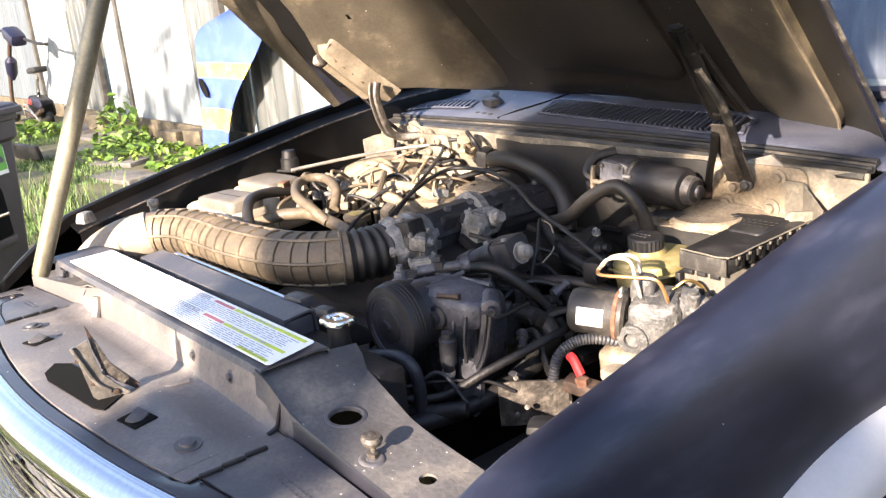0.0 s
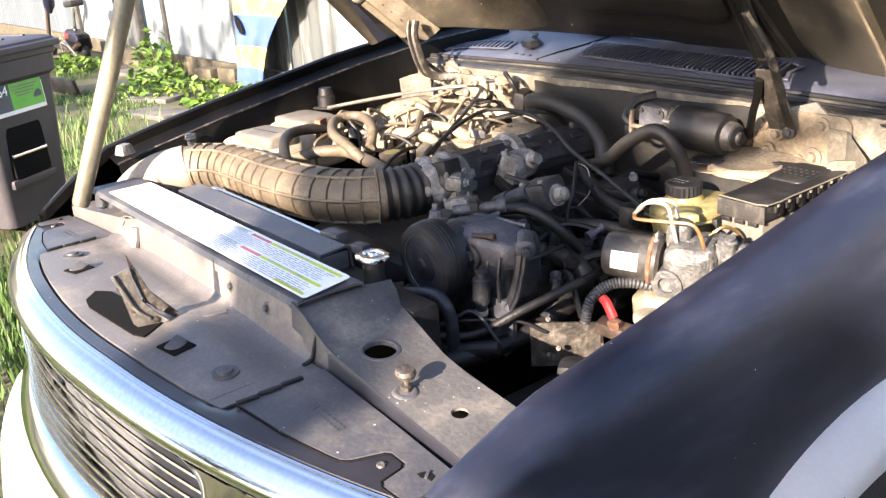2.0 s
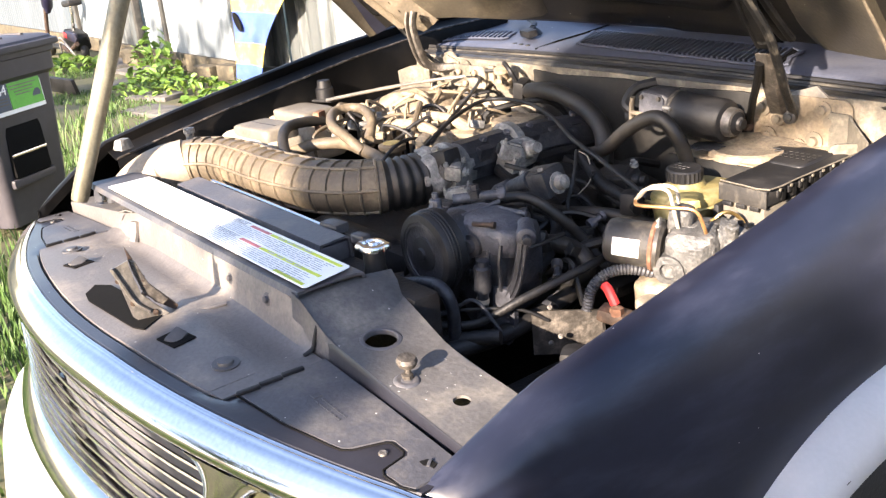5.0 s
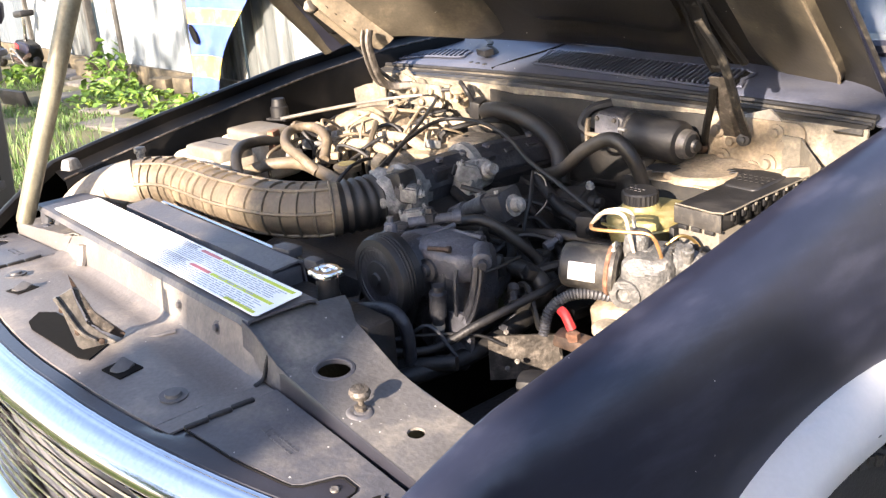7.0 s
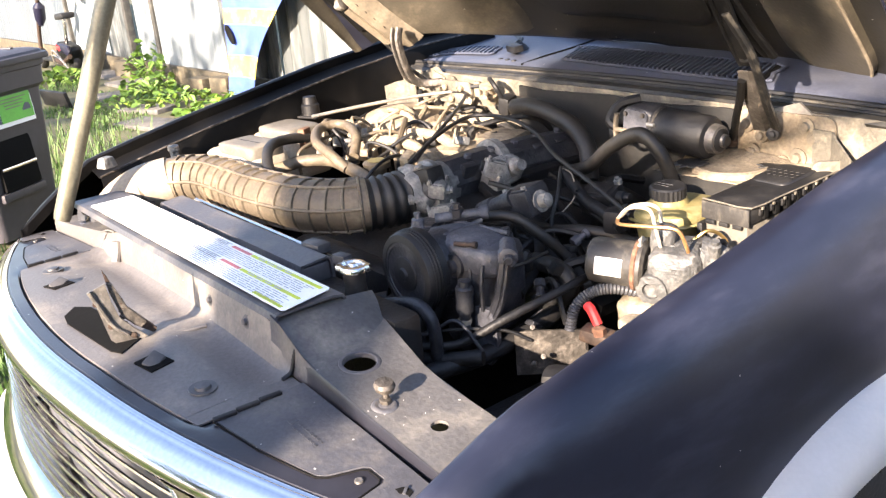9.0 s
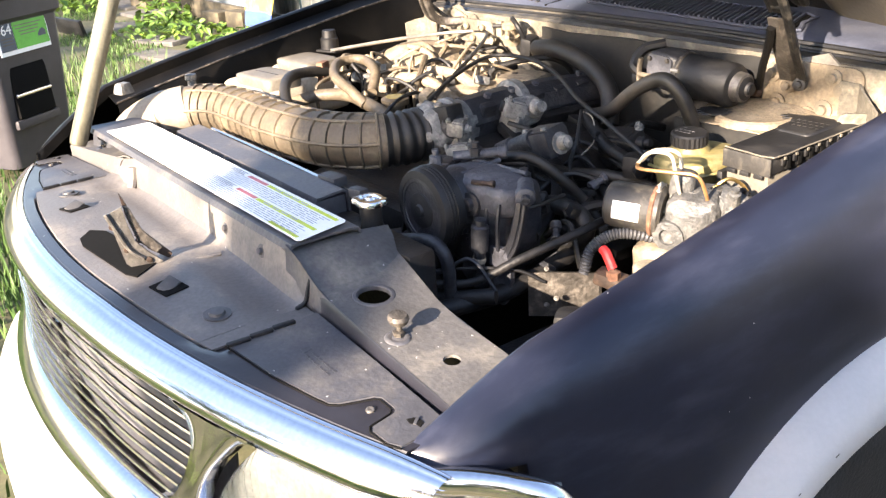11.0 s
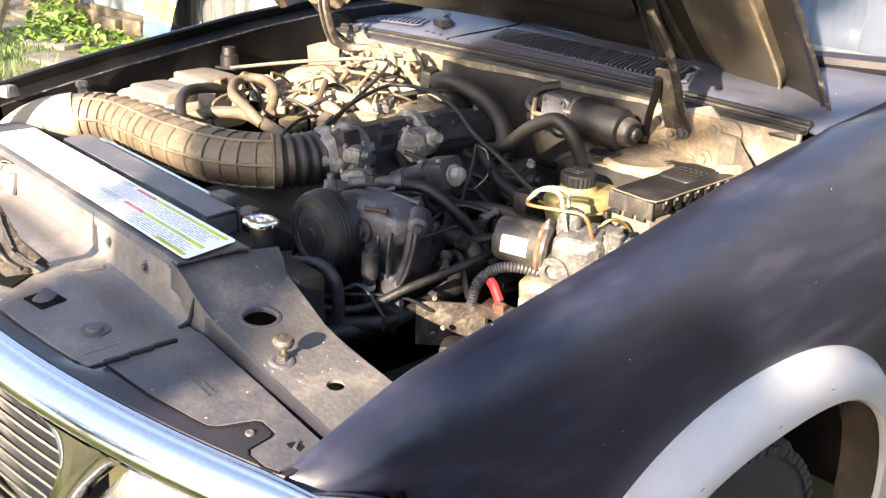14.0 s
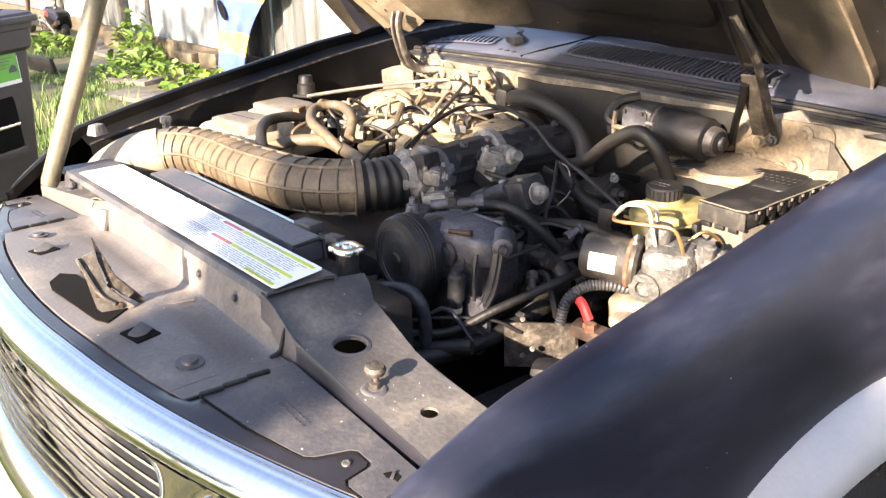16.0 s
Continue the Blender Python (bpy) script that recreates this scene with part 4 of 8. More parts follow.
# end plates of the radiator support and the corner covers
for sx in (1, -1):
    TIP[0] = 0.05
    up = 0.0 if sx > 0 else 0.012
    at = pose(0, 0, 0.9765 + up) @ Matrix.Diagonal((sx, 1, 1, 1))
    sp = part("radiator_support", plate(B(), [(0.385, 0.202), (0.45, 0.196), (0.60, 0.192), (0.745, 0.190), (0.745, 0.235), (0.735, 0.30), (0.717, 0.312), (0.60, 0.312), (0.545, 0.318), (0.46, 0.338), (0.39, 0.355), (0.33, 0.30), (0.345, 0.235)], 0.004, [(0.482, 0.254, 0.0245), (0.667, 0.248, 0.0115)], at), "supportdusty", car, "dusty black end of the radiator support with holes")
    bm = B()
    lathe(bm, (sx * 0.482, 0.254, 0.9705 + up), (0, 0, 1), [(0.0, 0.0235), (0.0065, 0.0235), (0.0075, 0.025), (0.007, 0.029), (0.005, 0.031)], 28)
    ff = [f for f in bm.faces if len(f.verts) > 4]
    bmesh.ops.delete(bm, geom=ff, context="FACES")
    part("hole_collar", bm, "support", sp)
    # sloping flank between cover and plate
    part("flank", sheet(B(), [[(sx * 0.335, 0.200, 1.004 if sx > 0 else 1.0), (sx * 0.34, 0.318, 1.002), (sx * 0.33, 0.38, 0.99)], [(sx * 0.375, 0.200, 0.998), (sx * 0.372, 0.33, 0.998), (sx * 0.36, 0.37, 0.985)], [(sx * 0.432, 0.196, 0.974 + up), (sx * 0.437, 0.30, 0.974 + up), (sx * 0.41, 0.345, 0.974 + up)]], 0.003), "supportdusty", sp, angle=60)
    if sx > 0:
        part("front_wall", sheet(B(), [[(sx * x, y, z) for x, y, z in ((0.340, 0.1975, 1.0135), (0.370, 0.1975, 1.006), (0.400, 0.1970, 0.992), (0.430, 0.1965, 0.980), (0.470, 0.1950, 0.976))], [(sx * x, 0.193, 0.968) for x in (0.340, 0.372, 0.404, 0.436, 0.474)], [(sx * x, 0.188, 0.946) for x in (0.34, 0.375, 0.41, 0.44, 0.478)]], 0.003), "support", sp, "dark sloping front wall", angle=30)
    # driver's edge takes the dark header plastic in place of its shade
    part("front_flange", sheet(B(), [[(sx * x, y, 0.977 + up) for x, y in ((0.385, 0.202), (0.45, 0.196), (0.6, 0.192), (0.745, 0.190))], [(sx * x, y, 0.972 + up) for x, y in ((0.39, 0.198), (0.45, 0.193), (0.6, 0.189), (0.745, 0.188))], [(sx * x, 0.188, 0.948) for x in (0.42, 0.45, 0.6, 0.745)], [(sx * x, 0.187, 0.935) for x in (0.42, 0.45, 0.6, 0.745)]], 0.003), "header" if sx > 0 else "dusty", sp, "folded front edge, shade put into the driver's side colour")
    part("rear_flange", sheet(B(), [[(sx * x, y, 0.975 + up) for x, y in ((0.40, 0.35), (0.47, 0.336), (0.55, 0.317), (0.72, 0.311))], [(sx * x, y + 0.004, 0.80) for x, y in ((0.40, 0.35), (0.47, 0.336), (0.55, 0.317), (0.72, 0.311))]], 0.003), "support", sp)
    TIP[0] = 0.0
    flat = pose(0, 0, 0.951) @ Matrix.Diagonal((sx, 1, 1, 1))
    cc = part("corner_cover", plate(B(), [(0.445, 0.052), (0.54, 0.066), (0.615, 0.085), (0.632, 0.090), (0.640, 0.098), (0.655, 0.140), (0.662, 0.146), (0.690, 0.146), (0.697, 0.140), (0.703, 0.106), (0.71, 0.102), (0.738, 0.104), (0.752, 0.112), (0.750, 0.178), (0.60, 0.183), (0.438, 0.186)], 0.012, (), flat), "support", car, "dusty flat plastic corner cover")
    part("cover_gap", tube(B(), [(sx * x, y, 0.9497) for x, y in ((0.442, 0.049), (0.54, 0.063), (0.615, 0.082), (0.634, 0.088), (0.644, 0.098), (0.658, 0.136), (0.664, 0.142), (0.688, 0.142), (0.694, 0.136), (0.700, 0.104), (0.709, 0.099), (0.738, 0.101), (0.755, 0.110))], 0.0013, 6, 1), "dark", cc, "dark gap round the cover")
    part("screw", lathe(B(), (sx * 0.674, 0.122, 0.9495), (0, 0, 1), [(0, 0.006), (0.002, 0.0055), (0.0028, 0.004), (0.002, 0.0)], 12), "latchpale", cc)
    for k in range(14):
        part("moulded_mark", box(B(), (sx * (0.528 + 0.0085 * (k % 7)), 0.130 - 0.009 * (k // 7), 0.9514), (0.0055, 0.0032, 0.0008), bev=0), "plastic", cc)
    part("moulded_mark", box(B(), (sx * 0.514, 0.127, 0.9514), (0.010, 0.012, 0.0008), bev=0), "plastic", cc)
    part("slot", plate(B(), [(-0.011, -0.004), (-0.003, -0.007), (0.006, -0.004), (0.011, -0.005), (0.009, 0.004), (0.002, 0.006), (-0.006, 0.004)], 0.001, (), pose(sx * 0.726, 0.150, 0.9520, 0, 0, 14)), "dark", cc, "ragged dark slot")
    part("slot_tongue", box(B(), (sx * 0.727, 0.150, 0.9525), (0.004, 0.011, 0.002), (10, 0, 34), 0.0005), "plastic", cc)
    for k in range(3):
        part("seam_tab", box(B(), (sx * (0.444 - 0.001 * k), 0.065 + 0.034 * k, 0.953), (0.008, 0.0325, 0.005), (0, 0, -4 * sx), 0.002), "grimy", cc)
    TIP[0] = 0.05
    fl = random.Random(9)
    bm = B()
    for k in range(12):
        fx, fy = fl.uniform(0.46, 0.64), fl.uniform(0.21, 0.30)
        if abs(fx - 0.483) < 0.05 and fy > 0.2 or abs(fx - 0.669) < 0.03 and fy > 0.2:
            continue
        fx = lerp(fx, 0.72, fl.random() * 0.5)
        r0 = fl.uniform(0.0003, 0.0008)
        plate(bm, [(fx + r0 * math.cos(a) * fl.uniform(0.6, 1.4), fy + r0 * math.sin(a)) for a in (0, 1.1, 2.2, 3.3, 4.4, 5.4)], 0.0006, (), pose(0, 0, (0.9774 + up) if fy > 0.19 else 0.9519) @ Matrix.Diagonal((sx, 1, 1, 1)))
    tagged(part("paint_fleck", bm, "white", sp, "small pale flecks"), kind="stuff")
    bump = part("bump_stop", lathe(B(), (sx * 0.585, 0.226, 0.977 + up), (0, 0, 1), [(0, 0.004), (0.017, 0.004), (0.019, 0.012), (0.025, 0.0145), (0.030, 0.012), (0.031, 0.0)], 16), "latchsteel", car, "threaded rubber bump stop, worn to metal")
    part("bump_dish", lathe(B(), (sx * 0.588, 0.221, 0.9765 + up), (0, 0, 1), [(0, 0.018), (0.0012, 0.017), (0.0025, 0.014), (0.002, 0.011), (0.001, 0.008), (0.002, 0.005)], 20), "support", bump, "shallow pressed dish")
    part("lock_nut", lathe(B(), (sx * 0.586, 0.224, 0.979 + up), (0, 0, 1), [(0, 0.008), (0.005, 0.008), (0.006, 0.006)], 6), "latchsteel", bump)
TIP[0] = 0.0
# near-black sheets added under the end plates as shade, so holes look into depth
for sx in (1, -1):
    part("hole_shade_sheet", box(B(), (sx * 0.57, 0.25, 0.86), (0.34, 0.10, 0.01), (0, 0, 0), 0.003), "dark", car)
# radiator core behind the end plates
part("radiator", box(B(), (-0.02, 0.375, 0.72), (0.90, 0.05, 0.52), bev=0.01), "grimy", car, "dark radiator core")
cap = part("radiator_cap", lathe(B(), (0.308, 0.365, 1.019), (0, 0, 1), [(0, 0.016), (0.002, 0.020), (0.003, 0.023), (0.009, 0.023), (0.012, 0.021), (0.0125, 0.015), (0.009, 0.013), (0.010, 0.007), (0.014, 0.005), (0.015, 0.0)], 32, lambda j, s: 1.24 if j % 16 in (0, 1, 15) and s > 0.002 else (1.02 if j % 2 else 1.0)), "cap", car, "shiny pressed radiator cap")
part("filler_neck", lathe(B(), (0.308, 0.365, 0.945), (0, 0, 1), [(0, 0.026), (0.05, 0.017), (0.065, 0.018), (0.075, 0.017)], 20), "rubber", cap)

FALL[0] = False

# ---- engine bay shell ----
bm = B()
sheet(bm, [[(x, 1.205 - 0.02 * abs(x), z) for x in (-0.745, -0.35, 0, 0.35, 0.745)] for z in (0.45, 0.8, 1.0, 1.10, 1.128)], 0.006)
fw = part("firewall", bm, "firewall", car, "dusty painted firewall")
# mat widened, raised and darkened to stand in for shade under the cowl flange
part("firewall_mat", sheet(B(), [[(x, 1.188, z + 0.004 * math.sin(x * 20)) for x in (-0.19, -0.1, 0.0, 0.1, 0.2, 0.3, 0.40, 0.455)] for z in (0.6, 0.9, 1.0, 1.06, 1.117)], 0.006), "firewall_dark", fw, "dark sound-deadening mat, carried on into the shade under the cowl")
part("bay_floor", box(B(), (0, 0.75, 0.44), (1.36, 0.86, 0.03), bev=0.01), "grimy", car)
for sx in (1, -1):
    lift = 0.0 if sx > 0 else 0.085
    rows = []
    for y in [0.30 + 0.1 * k for k in range(10)] + [1.26, 1.4, 1.54]:
        zr = ridge_z(y) + lift * interp(y, [(0.1, 0.3), (0.3, 0.9), (0.6, 1.0), (1.6, 0.9)])
        if sx > 0:
            rows.append([(0.752, y, zr - 0.022), (0.735, y, zr - 0.050), (0.705, y, zr - 0.066), (0.695, y, zr - 0.075), (0.68, y, 0.88), (0.66, y, 0.75), (0.62, y, 0.46)])
        else:
            rows.append([(-0.750, y, zr - 0.024), (-0.705, y, zr - 0.036), (-0.690, y, zr - 0.034), (-0.683, y, zr - 0.055), (-0.675, y, 0.9), (-0.66, y, 0.75), (-0.62, y, 0.46)])
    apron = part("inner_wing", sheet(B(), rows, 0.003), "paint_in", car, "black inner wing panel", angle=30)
    part("rail_edge", tube(B(), [(p[2][0], p[2][1], p[2][2] + 0.001) for p in rows], 0.0028, 6, 2), "edge", apron, "worn bare edge of the inner wing")
# cowl: it bows back towards the middle
def cowl_bow(x):
    return 0.055 * (1 - (x / 0.75) ** 2)


def cowl_z(y):
    return interp(y, [(1.232, 1.142), (1.246, 1.150), (1.36, 1.160), (1.5, 1.172), (1.72, 1.186)])


def on_cowl(x, y):
    return cowl_z(y - cowl_bow(x)) - 0.12 * max(0, abs(x) - 0.6)


CX = [-0.738 + 0.082 * k for k in range(19)]
bm = B()
sheet(bm, [[(x, 1.203 - 0.02 * abs(x), 1.112) for x in CX]] + [[(x, y + cowl_bow(x), z) for x in CX] for y, z in ((1.176, 1.120), (1.180, 1.128), (1.198, 1.131), (1.206, 1.125), (1.216, 1.125), (1.222, 1.136), (1.24, 1.138))], 0.003)
part("cowl_flange", bm, "flange", car, "dusty folded flange along the firewall", angle=25)
for dy, z, r in ((1.230, 1.139, 0.006), (1.212, 1.130, 0.004)):
    part("cowl_seal", tube(B(), [(x, dy + cowl_bow(x), z) for x in CX], r, 7, 1), "rubber", car, "rubber seal along the cowl")
bm = B()
sheet(bm, [[(x, y + cowl_bow(x), on_cowl(x, y + cowl_bow(x))) for x in [-0.755 + 0.0755 * j for j in range(21)]] for y in (1.232, 1.246, 1.30, 1.36, 1.42, 1.5, 1.58, 1.66)], 0.004)
cowl = part("cowl_panel", bm, "cowl", car, "blue-black plastic cowl panel")
for x0, y0, x1, y1, deep, n in ((-0.195, 1.350, 0.40, 1.296, 0.110, 42), (-0.70, 1.292, -0.47, 1.335, 0.06, 15)):
    def spot(u, v, lift):
        x, y = lerp(x0, x1, u) - 0.03 * v, lerp(y0, y1, u) + deep * v
        return (x, y, on_cowl(x, y) + lift)
    part("vent_well", sheet(B(), [[spot(u, v, 0.003) for u in (-0.015, 0.25, 0.5, 0.75, 1.015)] for v in (-0.06, 0.35, 0.7, 1.06)], 0.002), "dark", cowl, "dark vent opening")
    part("vent_rim", tube(B(), [spot(u, v, 0.004) for u, v in ((0, -0.1), (0.5, -0.1), (1.0, -0.1), (1.02, 0.5), (1.0, 1.1), (0.5, 1.1), (0, 1.1), (-0.02, 0.5), (0, -0.1))], 0.005, 6, 3, flat=0.6), "cowl", cowl)
    for k in range(n):
        u = (k + 0.5) / n
        w = 0.21 / n
        part("vent_slat", sheet(B(), [[spot(u - w, v, 0.008), spot(u + w, v, 0.008)] for v in (-0.03, 0.5, 1.03)], 0.006), "cowl", cowl)
part("panel_joint", tube(B(), [(x, y, on_cowl(x, y) + 0.001) for x, y in ((-0.29, 1.285), (-0.28, 1.36), (-0.27, 1.44), (-0.27, 1.54))], 0.003, 6, 2), "dark", cowl)
part("washer_jet", box(B(), (-0.395, 1.36, 1.172), (0.06, 0.03, 0.02), (8, 0, -20), 0.006), "rubber", cowl)
for k in range(3):
    part("cowl_screw", lathe(B(), (-0.335 - 0.03 * k, 1.30 + 0.004 * k, on_cowl(-0.33, 1.30)), (0, -0.1, 1), [(0, 0.007), (0.003, 0.006), (0.004, 0)], 8), "rubber", cowl)
wiper = part("wiper_pivot", lathe(B(), (-0.42, 1.40, 1.160), (0, -0.2, 1), [(0, 0.026), (0.010, 0.02), (0.016, 0.014), (0.022, 0.010), (0.024, 0.0)], 18), "rubber", car, "wiper pivot on the cowl")
part("wiper_arm", tube(B(), [(-0.42, 1.40, 1.182), (-0.45, 1.43, 1.188), (-0.58, 1.50, 1.196)], 0.009, 6, 4, flat=0.5), "rubber", wiper)

# bonnet hinges
for sx in (1, -1):
    hx = sx * 0.54
    hg = part("bonnet_hinge", plate(B(), [(-0.03, -0.05), (0.045, -0.05), (0.045, 0.03), (0.02, 0.05), (-0.03, 0.035)], 0.006, (), pose(hx, 1.185, 1.095, 90, 0, 0)), "steel" if sx > 0 else "firewall", car, "worn steel bonnet hinge with two arms")
    if sx < 0:
        continue
    m_ = "armblack"
    web = [(0.519, 0.544, 1.060, 1.222), (0.508, 0.536, 1.095, 1.172), (0.494, 0.524, 1.135, 1.126), (0.484, 0.512, 1.165, 1.092)]
    part("inner_arm", sheet(B(), [[(a, y + 0.004, z), (a + 0.004, y - 0.006, z + 0.002), (b - 0.004, y - 0.006, z + 0.002), (b, y + 0.004, z)] for a, b, y, z in web], 0.003), "latchsteel", hg, "dusty tan channel arm", angle=25)
    bar_path = [(0.545, 0.985, 1.330), (0.560, 1.03, 1.262), (0.552, 1.08, 1.192), (0.541, 1.115, 1.150), (0.530, 1.163, 1.094)]
    part("lower_arm", tube(B(), bar_path, 0.010, 8, 4, flat=0.7), m_, hg, "black arm worn to bare metal")
    part("arm_end", lathe(B(), (0.528, 1.157, 1.090), (0.2, -1, 0.1), [(-0.004, 0.012), (0.008, 0.012), (0.010, 0.007), (0.014, 0.006), (0.015, 0.0)], 14), "wornblack", hg)
    part("spring_arm", tube(B(), [(0.430, 1.168, 1.064), (0.444, 1.155, 1.082), (0.476, 1.115, 1.124), (0.512, 1.075, 1.172), (0.526, 1.058, 1.205)], 0.0075, 8, 4), "pitch", hg, "thin black strut")
    part("arm_foot", lathe(B(), (0.500, 1.168, 1.082), (0.1, -0.9, 0.1), [(0, 0.014), (0.012, 0.013), (0.015, 0.008), (0.022, 0.007), (0.023, 0.0)], 12), "beige", hg)
    part("arm_foot", lathe(B(), (0.432, 1.172, 1.060), (-0.3, -0.9, 0.1), [(0, 0.011), (0.012, 0.010), (0.015, 0.0)], 12), "rustdark", hg)
    # upper arm, lips and strap: shade under the bonnet painted as near-black
    part("upper_arm", tube(B(), [(hx - sx * 0.004, 1.065, 1.235), (hx, 1.02, 1.29), (hx, 0.985, 1.345), (hx, 0.945, 1.40)], 0.016, 8, 4, flat=0.5), "pitch", hg, "black upper arm with its shade put into the colour")
    for dx in (-0.017, 0.016):
        part("arm_lip", tube(B(), [(hx + dx, 1.060, 1.232), (hx + dx, 1.015, 1.286), (hx + dx, 0.98, 1.341), (hx + dx, 0.94, 1.396)], 0.004, 6, 4), "pitch", hg)
    part("upper_arm", tube(B(), [(hx + 0.03, 1.085, 1.245), (hx + 0.02, 1.03, 1.305), (hx + 0.012, 0.975, 1.37)], 0.009, 8, 4, flat=0.7), "pitch", hg)
    part("bonnet_strap", tube(B(), [(hx - 0.008, 0.94, 1.405), (hx - 0.008, 1.05, 1.30), (hx - 0.008, 1.13, 1.238)], 0.018, 6, 3, flat=0.35), "pitch", hg)
    for yy, zz in ((0.975, 1.358), (1.055, 1.243)):
        part("pivot_bolt", lathe(B(), (hx - 0.016, yy, zz), (1, 0, 0), [(0, 0.0), (0.001, 0.005), (0.006, 0.007), (0.030, 0.007), (0.034, 0.004), (0.035, 0.0)], 12), "shadeblack", hg)
# the passenger's hinge: a dusty pressed strap on the bonnet and two curved arms
hg = part("bonnet_hinge", plate(B(), [(-0.04, -0.04), (0.05, -0.04), (0.05, 0.02), (0.0, 0.035), (-0.04, 0.02)], 0.006, (), pose(-0.525, 1.175, 1.10, 90, 0, 0)), "firewall", car, "dusty pressed bonnet hinge with curved arms")
STRAP_A, STRAP_B = Vector((-0.583, 0.450, 0)), Vector((-0.560, 0.262, 0))
along = (STRAP_B - STRAP_A).normalized()
across = Vector((-along.y, along.x, 0))


def on_strap(u, v, d):
    """A place on the hinge strap: along it, across it, and off the bonnet."""
    p = STRAP_A + along * u + across * v
    return hood_pt(p.x, p.y, d)


strap_len = (STRAP_B - STRAP_A).length
rows = []
for u, w, d in ((-0.024, 0.007, 0.050), (-0.021, 0.010, 0.064), (-0.010, 0.0125, 0.072), (0.03, 0.013, 0.074), (0.09, 0.013, 0.074), (0.15, 0.015, 0.072), (strap_len, 0.018, 0.062), (strap_len + 0.025, 0.020, 0.050)):
    rows.append([on_strap(u, v, q) for v, q in ((-w - 0.002, 0.034), (-w, d - 0.008), (-w + 0.006, d), (-0.004, d + 0.002), (0.004, d - 0.004), (w - 0.006, d - 0.005), (w, d - 0.012), (w + 0.002, 0.034))])
part("bonnet_strap", sheet(B(), rows, 0.002), "strap", hg, "tan dusty channel strap with holes", angle=40)
for u in (0.02, 0.05, 0.08, 0.115, 0.145):
    part("strap_hole", lathe(B(), tuple(on_strap(u, 0.006, 0.0702)), tuple(HN), [(0, 0.0045), (0.0008, 0.0045)], 10), "dark", hg)
part("strap_slot", tube(B(), [on_strap(u, -0.0150, 0.054) for u in (0.04, 0.08, 0.12, 0.165)], 0.005, 6, 3), "dark", hg)
part("side_plate", sheet(B(), [[on_strap(u, -0.030, 0.036), on_strap(u, -0.031, 0.058), on_strap(u, -0.040, 0.060), on_strap(u, -0.041, 0.036)] for u in (0.02, 0.06, 0.12, 0.17)], 0.002), "strap", hg)
part("side_link", tube(B(), [on_strap(-0.006, -0.052, 0.045), on_strap(0.06, -0.052, 0.046), on_strap(0.13, -0.050, 0.048), on_strap(0.20, -0.036, 0.070), (-0.545, 1.115, 1.150), (-0.52, 1.15, 1.112)], 0.008, 8, 4, flat=0.7), "armblack", hg)
part("pivot", lathe(B(), tuple(on_strap(0.0, -0.058, 0.050)), tuple(on_strap(0.0, 0.0, 0.05) - on_strap(0.0, -0.05, 0.05)), [(0, 0.0), (0.001, 0.008), (0.010, 0.009), (0.012, 0.016), (0.026, 0.017), (0.028, 0.010)], 14), "steel", hg)
for dx, r in ((0.018, 0.013), (-0.010, 0.008)):
    part("curved_arm", tube(B(), [(-0.546 + dx, 1.083, 1.262), (-0.545 + dx, 1.075, 1.225), (-0.54 + dx, 1.085, 1.165), (-0.54 + dx, 1.105, 1.125), (-0.535 + dx, 1.135, 1.108), (-0.50 + dx, 1.172, 1.108)], r * 0.85, 8, 5, flat=0.7), "latchsteel", hg, "dusty worn curved arm")
# plates and bolts on the firewall's corners
for sx in (1, -1):
    pl = part("hinge_plate", plate(B(), rounded(-0.10, 0.10, -0.075, 0.05, 0.02), 0.005, (), pose(sx * 0.535, 1.180, 1.075, 90, 0, 0)), "beige" if sx > 0 else "firewall", car, "dusty beige plate under the hinge")
    for dx, dz in ((-0.065, -0.03), (0.0, -0.045), (0.045, 0.03)):
        part("washer_bolt", lathe(B(), (sx * 0.535 + dx, 1.178, 1.075 + dz), (0, -1, 0), [(0, 0.016), (0.003, 0.016), (0.004, 0.009), (0.010, 0.008), (0.011, 0.0)], 14), "beige", pl)
    part("corner_panel", sheet(B(), [[(sx * 0.60, 1.17, z) for z in (0.9, 1.0, 1.105)], [(sx * 0.64, 1.165, z) for z in (0.9, 1.0, 1.105)], [(sx * 0.66, 1.14, z) for z in (0.9, 1.0, 1.10)], [(sx * 0.71, 1.10, z) for z in (0.9, 1.0, 1.08)]], 0.004), "firewall", car, "dusty pressed corner of the bay")
# strut shelf in front of the driver's corner
shelf = part("bay_shelf", sheet(B(), [[(x, y, 1.022 + 0.006 * math.sin(x * 30) + (0.02 if y > 1.16 else 0)) for x in (0.34, 0.40, 0.45, 0.52, 0.58, 0.64, 0.70)] for y in (1.045, 1.07, 1.12, 1.165, 1.185)], 0.004), "beige", car, "dust-covered beige shelf behind the master cylinder")
part("shelf_ring", lathe(B(), (0.47, 1.115, 1.020), (0, 0, 1), [(0, 0.075), (0.012, 0.072), (0.015, 0.066), (0.010, 0.055), (0.009, 0.0)], 28), "beige", shelf, "round dusty boss")
part("shelf_drop", sheet(B(), [[(x, 1.045, z) for x in (0.34, 0.5, 0.70)] for z in (0.9, 1.02)], 0.004), "firewall_dark", shelf)
for px, py in ((0.40, 1.08), (0.54, 1.15), (0.60, 1.10)):
    part("oil_stain", lathe(B(), (px, py, 1.0335), (0, 0, 1), [(0, 0.036), (0.002, 0.034)], 22, lambda j, s: 0.55 + 0.5 * abs(math.sin(j * 1.7))), "rubber", shelf, "black oily patch")

